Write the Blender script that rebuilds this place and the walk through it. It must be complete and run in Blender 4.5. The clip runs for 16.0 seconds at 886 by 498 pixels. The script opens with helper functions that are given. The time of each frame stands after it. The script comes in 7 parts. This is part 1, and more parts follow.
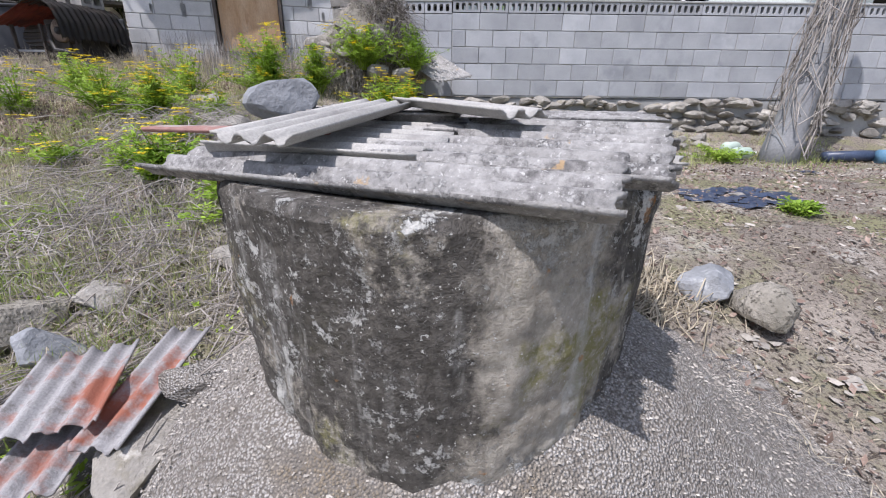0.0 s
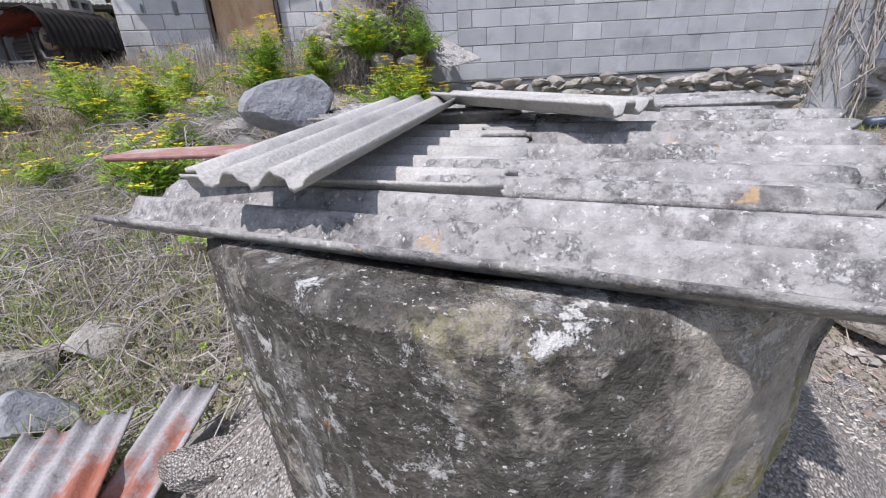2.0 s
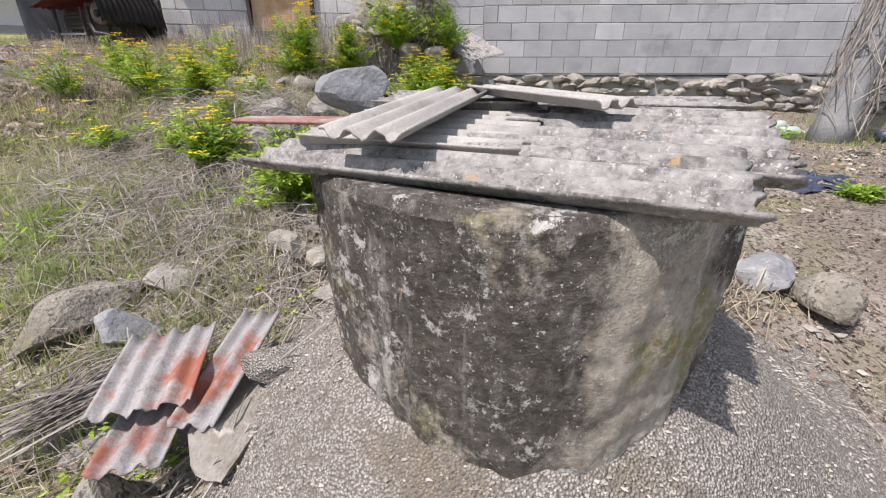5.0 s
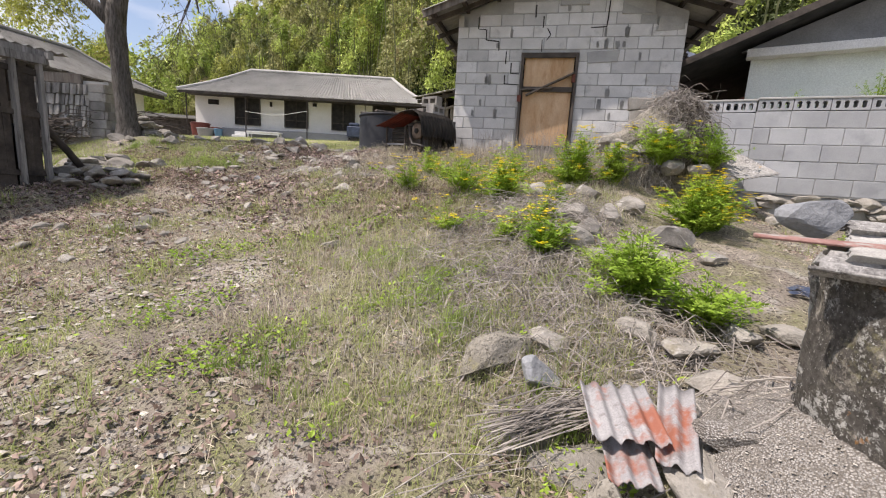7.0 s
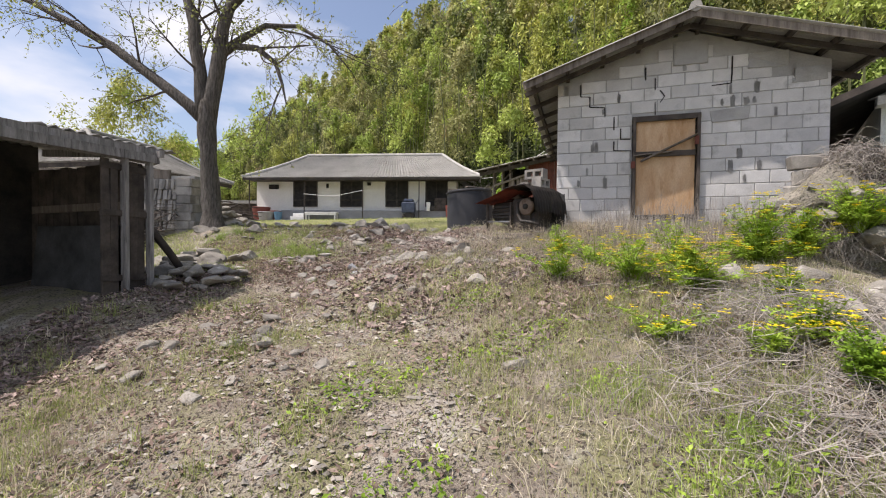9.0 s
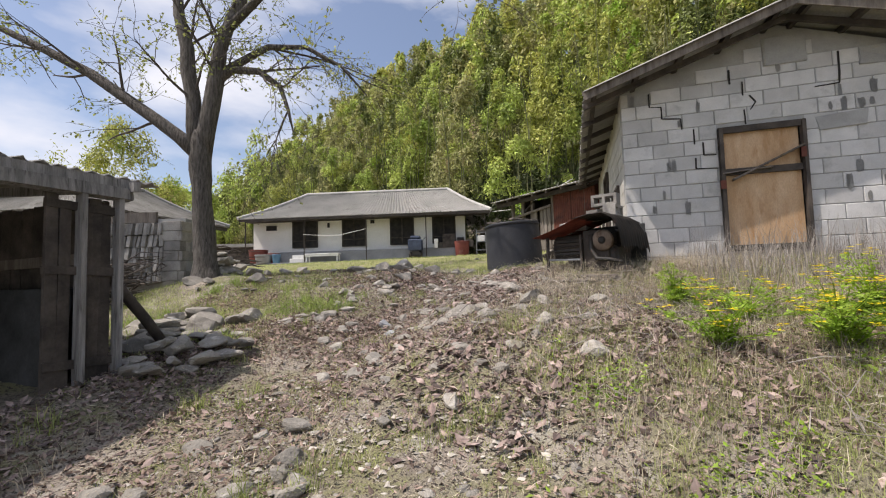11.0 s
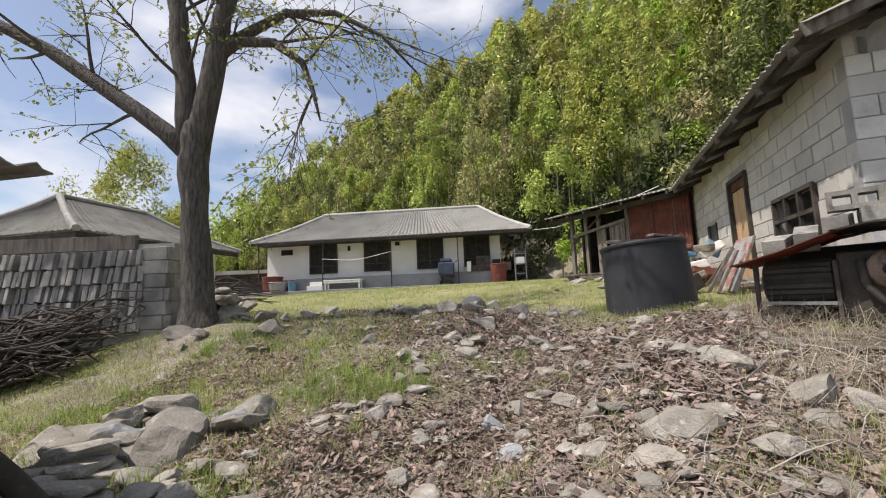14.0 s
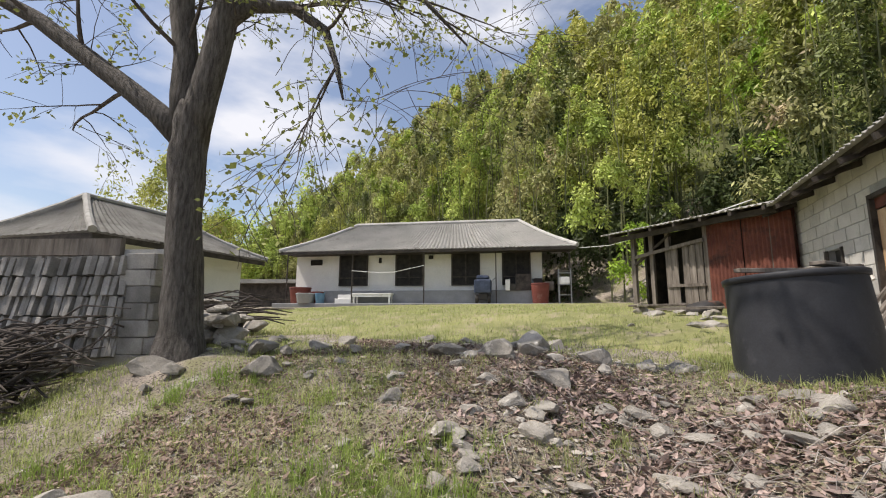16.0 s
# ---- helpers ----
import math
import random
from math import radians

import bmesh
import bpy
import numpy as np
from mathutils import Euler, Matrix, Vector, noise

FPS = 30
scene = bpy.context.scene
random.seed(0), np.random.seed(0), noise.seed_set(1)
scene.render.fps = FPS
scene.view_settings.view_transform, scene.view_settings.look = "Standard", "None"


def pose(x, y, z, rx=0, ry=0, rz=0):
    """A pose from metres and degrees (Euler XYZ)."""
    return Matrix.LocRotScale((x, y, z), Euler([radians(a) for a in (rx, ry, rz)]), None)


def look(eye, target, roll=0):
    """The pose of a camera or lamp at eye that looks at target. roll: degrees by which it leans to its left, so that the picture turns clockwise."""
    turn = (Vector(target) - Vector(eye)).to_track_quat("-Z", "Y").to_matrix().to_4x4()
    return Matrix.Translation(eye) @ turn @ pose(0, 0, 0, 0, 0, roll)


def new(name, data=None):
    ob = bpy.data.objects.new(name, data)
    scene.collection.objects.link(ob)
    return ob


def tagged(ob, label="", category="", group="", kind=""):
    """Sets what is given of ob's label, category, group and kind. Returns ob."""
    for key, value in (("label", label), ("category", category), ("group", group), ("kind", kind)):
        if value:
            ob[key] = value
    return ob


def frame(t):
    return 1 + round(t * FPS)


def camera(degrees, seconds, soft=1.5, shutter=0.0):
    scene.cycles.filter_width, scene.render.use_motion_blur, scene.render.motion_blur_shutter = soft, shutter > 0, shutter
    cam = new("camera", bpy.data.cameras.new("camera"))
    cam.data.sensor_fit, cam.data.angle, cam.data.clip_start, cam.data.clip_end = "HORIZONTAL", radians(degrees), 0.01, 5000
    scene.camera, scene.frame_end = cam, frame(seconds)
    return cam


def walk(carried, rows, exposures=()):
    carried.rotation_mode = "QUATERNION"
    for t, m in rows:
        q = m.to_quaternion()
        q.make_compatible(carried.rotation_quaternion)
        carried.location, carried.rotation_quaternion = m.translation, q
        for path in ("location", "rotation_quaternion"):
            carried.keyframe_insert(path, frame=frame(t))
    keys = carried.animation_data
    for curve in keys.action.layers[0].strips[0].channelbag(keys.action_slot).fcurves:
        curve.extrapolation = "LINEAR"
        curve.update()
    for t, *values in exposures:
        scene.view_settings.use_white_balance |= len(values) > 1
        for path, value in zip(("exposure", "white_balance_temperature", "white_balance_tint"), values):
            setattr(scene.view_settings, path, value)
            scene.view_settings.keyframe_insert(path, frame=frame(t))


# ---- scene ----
cam = camera(92.7, 16.0, soft=1.1)
METRES, EYE, TILT, LEAN, TURN = 9.5, 1.1, 0.0, 0.0, -7.2
ROWS = [
    (0.0, 0.0, 0.0, 0.0, 0.2, -19.5, -0.57),
    (0.5, -0.0139, 0.0103, 0.004, -0.52, -19.67, 1.1),
    (1.0, -0.0154, 0.0219, 0.0062, -0.7, -19.74, 1.89),
    (1.5, -0.0142, 0.0288, 0.0061, 0.1, -20.01, 2.14),
    (2.0, -0.0122, 0.0313, 0.002, 0.31, -21.22, 2.77),
    (2.5, -0.011, 0.0325, 0.0027, -0.08, -22.46, 3.18),
    (3.0, -0.0118, 0.0355, 0.0009, 0.15, -23.54, 1.73),
    (5.5, -0.0225, -0.019, 0.0032, 5.11, -21.06, -1.53),
    (6.0, -0.0434, -0.0393, 0.0039, 16.83, -16.82, -3.1),
    (6.5, -0.075, -0.0517, 0.0084, 23.07, -12.73, -3.11),
    (7.0, -0.1096, -0.069, 0.0072, 26.96, -10.12, -3.33),
    (7.5, -0.1476, -0.0795, 0.0135, 29.79, -5.33, -1.2),
    (8.0, -0.1947, -0.0686, 0.0175, 31.06, -3.82, -0.62),
    (8.5, -0.2378, -0.0593, 0.0193, 31.4, -2.29, -0.64),
    (9.0, -0.2783, -0.0466, 0.0252, 31.45, -1.17, -0.48),
    (9.5, -0.3134, -0.0218, 0.0328, 31.42, 0.62, 0.77),
    (10.0, -0.3524, -0.0012, 0.0331, 31.44, 1.98, 0.76),
    (12.5, -0.5533, 0.1145, 0.0597, 29.83, 5.66, 3.21),
    (13.0, -0.5951, 0.1389, 0.0624, 30.09, 6.23, 1.82),
    (13.5, -0.6303, 0.1662, 0.0713, 31.2, 6.43, 1.9),
    (14.0, -0.6556, 0.2042, 0.0779, 32.57, 6.54, 2.41),
    (14.5, -0.6843, 0.2363, 0.0797, 32.78, 6.95, 1.25),
    (15.0, -0.7121, 0.2611, 0.0891, 32.73, 7.49, 0.26),
    (15.5, -0.7325, 0.2938, 0.0936, 34.07, 8.08, 0.15),
    (16.0, -0.7528, 0.3179, 0.1019, 36.69, 8.5, -0.2),
]
EXPOSURES = [(0.0, 0.24, 5950, 18), (3.2, 0.24, 5950, 18), (5.3, 0.32, 6550, 18), (9.0, 0.30, 6700, 17), (12.5, 0.17, 6700, 15), (16.0, 0.20, 6750, 14)]
walk(cam, [(t, pose(0, 0, EYE, TILT, LEAN, TURN) @ pose(METRES * x, METRES * y, METRES * z, 90 + pitch, roll, yaw)) for t, x, y, z, yaw, pitch, roll in ROWS], EXPOSURES)

# ---- world, sun ----
SUN_EL, SUN_AZ = 61.0, 233.0          # azimuth clockwise from +y, where the sun stands
world = bpy.data.worlds.new("sky")
scene.world = world
world.use_nodes = True
wn = world.node_tree.nodes
wl = world.node_tree.links
wbg = wn["Background"]
sky = wn.new("ShaderNodeTexSky")
sky.sky_type, sky.sun_disc = "NISHITA", False
sky.sun_elevation, sky.sun_rotation = radians(SUN_EL), radians(SUN_AZ)
sky.dust_density, sky.ozone_density = 1.5, 1.0
wtc = wn.new("ShaderNodeTexCoord")
wmap = wn.new("ShaderNodeMapping")
wmap.inputs["Scale"].default_value = (1.6, 1.6, 4.2)
wnoise = wn.new("ShaderNodeTexNoise")
wnoise.inputs["Scale"].default_value, wnoise.inputs["Detail"].default_value = 1.7, 7.0
wramp = wn.new("ShaderNodeValToRGB")
wramp.color_ramp.elements[0].position, wramp.color_ramp.elements[1].position = 0.44, 0.66
wramp.color_ramp.elements[0].color = (0.05, 0.05, 0.05, 1)
wmix = wn.new("ShaderNodeMixRGB")
wmix.inputs[2].default_value = (6.0, 6.3, 6.8, 1)
wl.new(wtc.outputs["Generated"], wmap.inputs[0])
wl.new(wmap.outputs[0], wnoise.inputs["Vector"])
wl.new(wnoise.outputs["Fac"], wramp.inputs[0])
wl.new(wramp.outputs[0], wmix.inputs[0])
wl.new(sky.outputs[0], wmix.inputs[1])
wl.new(wmix.outputs[0], wbg.inputs[0])
wbg.inputs[1].default_value = 0.13
sun = new("sun", bpy.data.lights.new("sun", "SUN"))
sun.data.energy, sun.data.angle, sun.data.color = 4.4, radians(0.6), (1.0, 0.95, 0.87)
sdir = Vector((math.sin(radians(SUN_AZ)) * math.cos(radians(SUN_EL)), math.cos(radians(SUN_AZ)) * math.cos(radians(SUN_EL)), math.sin(radians(SUN_EL))))
sun.matrix_world = look(sdir * 50, (0, 0, 0))


# ---- materials ----
def material(name, low, high, scale=6.0, rough=0.85, grain=60.0, bump=0.3, spots=None, spot_scale=9.0, spot_cut=(0.58, 0.66), tone=0.0, metal=0.0,
             stretch=(1, 1, 1), spots2=None, spot2_scale=3.0, spot2_cut=(0.55, 0.65), spec=0.3, island=0.0, thin=0.0, relief=0.01,
             stretch2=None, specks=None, speck_scale=60.0, speck_cut=(0.6, 0.64), contrast=0.45):
    """Two colours mixed by a coarse and a fine noise, with up to two sorts of patches, relief, and an even change of tone from object to object."""
    m = bpy.data.materials.new(name)
    m.use_nodes = True
    n, l = m.node_tree.nodes, m.node_tree.links
    b = n["Principled BSDF"]
    geo = n.new("ShaderNodeNewGeometry")
    mp = n.new("ShaderNodeMapping")
    mp.inputs["Scale"].default_value = stretch
    l.new(geo.outputs["Position"], mp.inputs[0])

    def tex(s, detail=5.0, r=0.6, own=None):
        t = n.new("ShaderNodeTexNoise")
        t.inputs["Scale"].default_value, t.inputs["Detail"].default_value, t.inputs["Roughness"].default_value = s, detail, r
        if own:
            m2 = n.new("ShaderNodeMapping")
            m2.inputs["Scale"].default_value = own
            l.new(geo.outputs["Position"], m2.inputs[0])
        l.new((m2 if own else mp).outputs[0], t.inputs["Vector"])
        return t.outputs["Fac"]

    def ramp(src, a, z):
        r = n.new("ShaderNodeValToRGB")
        r.color_ramp.elements[0].position, r.color_ramp.elements[1].position = a, z
        l.new(src, r.inputs[0])
        return r.outputs[0]

    def mix(f, a, c, how="MIX"):
        x = n.new("ShaderNodeMixRGB")
        x.blend_type = how
        for i, v in enumerate((f, a, c)):
            if isinstance(v, (int, float)):
                x.inputs[i].default_value = v
            elif isinstance(v, tuple):
                x.inputs[i].default_value = (*v, 1)
            else:
                l.new(v, x.inputs[i])
        return x.outputs[0]

    fine = tex(grain, 4.0)
    col = mix(ramp(tex(scale), 0.32, 0.68), low, high)
    col = mix(contrast, col, mix(ramp(fine, 0.25, 0.75), (0.55, 0.55, 0.55), (1.3, 1.3, 1.3)), "MULTIPLY")
    if spots2:
        fac = ramp(tex(spot2_scale, 7.0, 0.68, stretch2), *spot2_cut)
        col = mix(fac, col, spots2)
    if spots:
        col = mix(ramp(tex(spot_scale, 6.0, 0.65), *spot_cut), col, spots)
    if specks:
        col = mix(ramp(tex(speck_scale, 3.0, 0.6), *speck_cut), col, specks)
    if tone or island:
        o = n.new("ShaderNodeObjectInfo") if tone else geo
        r = n.new("ShaderNodeMapRange")
        k = tone or island
        r.inputs["To Min"].default_value, r.inputs["To Max"].default_value = 1 - k, 1 + k
        l.new(o.outputs["Random" if tone else "Random Per Island"], r.inputs["Value"])
        col = mix(1.0, col, r.outputs[0], "MULTIPLY")
    l.new(col, b.inputs["Base Color"])
    b.inputs["Roughness"].default_value, b.inputs["Metallic"].default_value = rough, metal
    b.inputs["Specular IOR Level"].default_value = spec
    if thin:
        tr = n.new("ShaderNodeBsdfTranslucent")
        l.new(col, tr.inputs["Color"])
        ms = n.new("ShaderNodeMixShader")
        ms.inputs[0].default_value = thin
        l.new(b.outputs[0], ms.inputs[1])
        l.new(tr.outputs[0], ms.inputs[2])
        l.new(ms.outputs[0], n["Material Output"].inputs["Surface"])
    if bump:
        bp = n.new("ShaderNodeBump")
        bp.inputs["Strength"].default_value, bp.inputs["Distance"].default_value = bump, relief
        l.new(fine, bp.inputs["Height"])
        l.new(bp.outputs[0], b.inputs["Normal"])
    return m


M_ground = material("earth", (0.22, 0.186, 0.15), (0.46, 0.405, 0.34), 1.1, 0.95, 70, 1.0, (0.26, 0.25, 0.14), 1.9, (0.45, 0.60), spots2=(0.52, 0.49, 0.435), spot2_scale=2.3, spot2_cut=(0.56, 0.66), relief=0.03, specks=(0.10, 0.082, 0.066), speck_scale=42, speck_cut=(0.54, 0.59), contrast=0.8)
M_block = material("concrete_block", (0.486, 0.486, 0.475), (0.610, 0.605, 0.588), 3.0, 0.92, 140, 0.35, (0.34, 0.34, 0.33), 2.6, (0.58, 0.72), tone=0.14)
M_mortar = material("mortar", (0.30, 0.30, 0.29), (0.40, 0.40, 0.385), 3.0, 0.95, 80, 0.4)
M_sideblock = material("pale_block", (0.47, 0.45, 0.41), (0.58, 0.56, 0.51), 2.5, 0.92, 130, 0.35, (0.37, 0.36, 0.33), 2.4, (0.56, 0.72), tone=0.10)
M_wallblock = material("bluish_block", (0.34, 0.35, 0.365), (0.43, 0.44, 0.45), 2.5, 0.9, 130, 0.3, (0.27, 0.28, 0.295), 1.8, (0.56, 0.72), tone=0.16)


def crusted(name, low, high, dark, pale, dark_scale=3.5, dark_cut=(.46, .52), pale_scale=15.0, pale_cut=(.60, .63), streak=0.0, band=None, moss=None, rust=None, relief=.012, grain=230.0, speck=(.60, .66), wide=1.0):
    """Old cement with a black crust, pale lichen in ragged blotches and specks, run-down streaks, and moss."""
    m = bpy.data.materials.new(name)
    m.use_nodes = True
    n, l = m.node_tree.nodes, m.node_tree.links
    b = n["Principled BSDF"]
    geo = n.new("ShaderNodeNewGeometry")

    def tex(scale, detail=8.0, rough=.68, bend=.0, stretch=(1, 1, 1), shift=0.0):
        mp = n.new("ShaderNodeMapping")
        mp.inputs["Scale"].default_value, mp.inputs["Location"].default_value = stretch, (shift, shift * .7, -shift)
        l.new(geo.outputs["Position"], mp.inputs[0])
        t = n.new("ShaderNodeTexNoise")
        for key, v in (("Scale", scale), ("Detail", detail), ("Roughness", rough), ("Distortion", bend)):
            t.inputs[key].default_value = v
        l.new(mp.outputs[0], t.inputs["Vector"])
        return t.outputs["Fac"]

    def ramp(src, a, z):
        r = n.new("ShaderNodeMapRange")
        r.inputs["From Min"].default_value, r.inputs["From Max"].default_value = a, z
        l.new(src, r.inputs["Value"])
        return r.outputs[0]

    def calc(how, *args):
        x = n.new("ShaderNodeMath")
        x.operation = how
        for i, v in enumerate(args):
            if isinstance(v, (int, float)):
                x.inputs[i].default_value = v
            else:
                l.new(v, x.inputs[i])
        return x.outputs[0]

    def mix(f, a, c, how="MIX"):
        x = n.new("ShaderNodeMixRGB")
        x.blend_type = how
        for i, v in enumerate((f, a, c)):
            if isinstance(v, (int, float)):
                x.inputs[i].default_value = v
            elif isinstance(v, tuple):
                x.inputs[i].default_value = (*v, 1)
            else:
                l.new(v, x.inputs[i])
        return x.outputs[0]
    fine, mid = tex(grain, 3.0, .6), tex(48.0, 6.0, .7)
    col = mix(ramp(tex(5.0), .35, .65), low, high)
    col = mix(.75, col, mix(ramp(mid, .34, .66), (.62, .62, .61), (1.22, 1.22, 1.21)), "MULTIPLY")
    if moss:
        col = mix(calc("MULTIPLY", ramp(tex(4.2, shift=31.0), .52, .60), ramp(tex(60.0, 4.0), .36, .56)), col, moss)
    crust = ramp(calc("ADD", tex(dark_scale, 9.0, .74, .2, (1, 1, .7), 7.0), calc("MULTIPLY", calc("SUBTRACT", tex(38.0, 5.0, .7), .5), .45)), *dark_cut)
    if band:
        x = n.new("ShaderNodeSeparateXYZ")
        l.new(geo.outputs["Position"], x.inputs[0])
        wob = calc("MULTIPLY_ADD", calc("SUBTRACT", tex(4.0), .5), .55, x.outputs["X"])
        bare = calc("MULTIPLY", ramp(wob, band[0], band[0] + .06), ramp(wob, band[1] + .06, band[1]))
        crust = calc("MULTIPLY", crust, calc("SUBTRACT", 1.0, bare))
    col = mix(calc("MULTIPLY", crust, .93), col, mix(ramp(mid, .40, .66), dark, tuple(v * 2.6 for v in dark)))
    if streak:
        run = calc("MULTIPLY", ramp(tex(3.4, 5.0, .6, .2, (1.6, 1.6, .12), 19.0), .56, .64), ramp(tex(30.0, 7.0, .75), .40, .56))
        col = mix(calc("MULTIPLY", run, streak), col, pale)
    patchy = calc("MULTIPLY", ramp(tex(pale_scale, 10.0, .82, .0, shift=3.0), *pale_cut), ramp(tex(2.6, 3.0, .5, shift=11.0), .50 - .14 * wide, .54 - .1 * wide))
    col = mix(patchy, col, mix(ramp(fine, .3, .7), tuple(v * .82 for v in pale), tuple(v * 1.12 for v in pale)))
    col = mix(ramp(tex(95.0, 4.0, .7, .0, shift=5.0), *speck), col, pale)
    if rust:
        col = mix(calc("MULTIPLY", ramp(tex(9.0, 5.0, .6, shift=43.0), .67, .70), .75), col, rust)
    l.new(col, b.inputs["Base Color"])
    b.inputs["Roughness"].default_value, b.inputs["Specular IOR Level"].default_value = .95, .2
    h = calc("ADD", calc("MULTIPLY", mid, .7), calc("ADD", calc("MULTIPLY", fine, .3), calc("MULTIPLY", patchy, .22)))
    bp = n.new("ShaderNodeBump")
    bp.inputs["Strength"].default_value, bp.inputs["Distance"].default_value = 1.0, relief
    l.new(h, bp.inputs["Height"])
    l.new(bp.outputs[0], b.inputs["Normal"])
    return m


def grainy(name, low, high, gap, dirt, cell=85.0, relief=.012):
    """Coarse cement: every grain has its own tone, with dark gaps between and earth washed over parts of it."""
    m = material(name, low, high, 2.4, .96, 160, 0, dirt, 2.6, (.58, .68), contrast=.5)
    n, l = m.node_tree.nodes, m.node_tree.links
    b = n["Principled BSDF"]
    geo = n.new("ShaderNodeNewGeometry")
    sock = b.inputs["Base Color"].links[0].from_socket
    cells = n.new("ShaderNodeTexVoronoi")
    cells.inputs["Scale"].default_value = cell
    l.new(geo.outputs["Position"], cells.inputs["Vector"])
    big = n.new("ShaderNodeTexNoise")
    big.inputs["Scale"].default_value, big.inputs["Detail"].default_value, big.inputs["Roughness"].default_value = 22.0, 8.0, .75
    l.new(geo.outputs["Position"], big.inputs["Vector"])
    hsv = n.new("ShaderNodeRGBToBW")
    l.new(cells.outputs["Color"], hsv.inputs[0])
    tone = n.new("ShaderNodeMapRange")
    tone.inputs["From Min"].default_value, tone.inputs["From Max"].default_value = .2, .8
    tone.inputs["To Min"].default_value, tone.inputs["To Max"].default_value = .72, 1.22
    l.new(hsv.outputs[0], tone.inputs["Value"])
    pit = n.new("ShaderNodeMapRange")
    pit.inputs["From Min"].default_value, pit.inputs["From Max"].default_value = .40, .62
    l.new(cells.outputs["Distance"], pit.inputs["Value"])
    hole = n.new("ShaderNodeMapRange")
    hole.inputs["From Min"].default_value, hole.inputs["From Max"].default_value = .50, .38
    l.new(big.outputs["Fac"], hole.inputs["Value"])
    both = n.new("ShaderNodeMath")
    both.operation = "MAXIMUM"
    l.new(pit.outputs[0], both.inputs[0])
    l.new(hole.outputs[0], both.inputs[1])
    x1, x2 = n.new("ShaderNodeMixRGB"), n.new("ShaderNodeMixRGB")
    x1.blend_type, x1.inputs[0].default_value = "MULTIPLY", 1.0
    l.new(sock, x1.inputs[1])
    l.new(tone.outputs[0], x1.inputs[2])
    x2.inputs[2].default_value = (*gap, 1)
    l.new(both.outputs[0], x2.inputs[0])
    l.new(x1.outputs[0], x2.inputs[1])
    l.new(x2.outputs[0], b.inputs["Base Color"])
    add = n.new("ShaderNodeMath")
    add.operation = "SUBTRACT"
    l.new(big.outputs["Fac"], add.inputs[0])
    l.new(cells.outputs["Distance"], add.inputs[1])
    bp = n.new("ShaderNodeBump")
    bp.inputs["Strength"].default_value, bp.inputs["Distance"].default_value = 1.0, relief
    l.new(add.outputs[0], bp.inputs["Height"])
    l.new(bp.outputs[0], b.inputs["Normal"])
    return m


M_conc = crusted("lichen_concrete", (.35, .315, .26), (.54, .50, .43), (.050, .046, .041), (.60, .59, .55), dark_scale=3.6, dark_cut=(.35, .46), pale_scale=15.0, pale_cut=(.55, .575), streak=.95, band=(.12, .42), moss=(.25, .235, .11), rust=(.42, .20, .06), relief=.02, wide=.9, speck=(.625, .66))
M_slab = grainy("rough_concrete", (.38, .355, .325), (.50, .475, .44), (.20, .18, .155), (.27, .225, .165), 150.0, .010)
M_slate = crusted("weathered_slate", (.27, .262, .25), (.37, .36, .345), (.10, .096, .092), (.50, .49, .465), dark_scale=7.0, dark_cut=(.50, .60), pale_scale=20.0, pale_cut=(.55, .60), rust=(.42, .29, .15), relief=.006, wide=.5, speck=(.60, .66))
M_slate_clean = material("grey_slate", (0.36, 0.35, 0.325), (0.47, 0.455, 0.425), 5.0, 0.9, 200, 0.35, (0.27, 0.26, 0.245), 7.0, (0.55, 0.7), contrast=0.55)
M_rustsheet = material("rusted_sheet", (0.26, 0.25, 0.25), (0.40, 0.39, 0.385), 5.0, 0.75, 140, 0.3, (0.30, 0.115, 0.075), 4.0, (0.50, 0.60), spots2=(0.14, 0.12, 0.11), spot2_scale=9.0, spot2_cut=(0.56, 0.68), contrast=0.6)
M_greywood = material("grey_board", (0.15, 0.145, 0.14), (0.34, 0.33, 0.32), 3.0, 0.9, 40, 0.6, (0.08, 0.075, 0.07), 5.0, (0.55, 0.68), tone=0.18, stretch=(7, 7, 0.6))
M_humus_leaf = material("curled_dead_leaf", (0.16, 0.115, 0.10), (0.41, 0.32, 0.285), 6.0, 0.85, 30.0, 0, island=0.65, thin=0.1)
M_roof = material("roof_sheet", (0.25, 0.245, 0.225), (0.38, 0.37, 0.345), 1.2, 0.92, 40, 0.3, (0.19, 0.185, 0.165), 2.5, (0.55, 0.72), spots2=(0.47, 0.46, 0.43), spot2_scale=5.0, spot2_cut=(0.6, 0.72))
M_houseroof = material("pale_roof_sheet", (0.40, 0.395, 0.37), (0.54, 0.53, 0.50), 0.9, 0.9, 40, 0.3, (0.32, 0.31, 0.28), 1.8, (0.55, 0.72))
M_lawn = material("mown_turf", (0.17, 0.18, 0.07), (0.28, 0.275, 0.12), 1.2, 0.95, 25, 0.6, (0.30, 0.26, 0.18), 2.4, (0.52, 0.66), relief=0.02)
M_base = material("grey_cement", (0.22, 0.225, 0.23), (0.31, 0.315, 0.32), 1.5, 0.9, 40, 0.3)
M_wood = material("weathered_wood", (0.10, 0.085, 0.07), (0.24, 0.21, 0.18), 2.5, 0.9, 30, 0.6, tone=0.2, stretch=(6, 6, 0.7))
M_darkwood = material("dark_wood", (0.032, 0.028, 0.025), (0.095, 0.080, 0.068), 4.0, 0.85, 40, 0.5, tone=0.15)
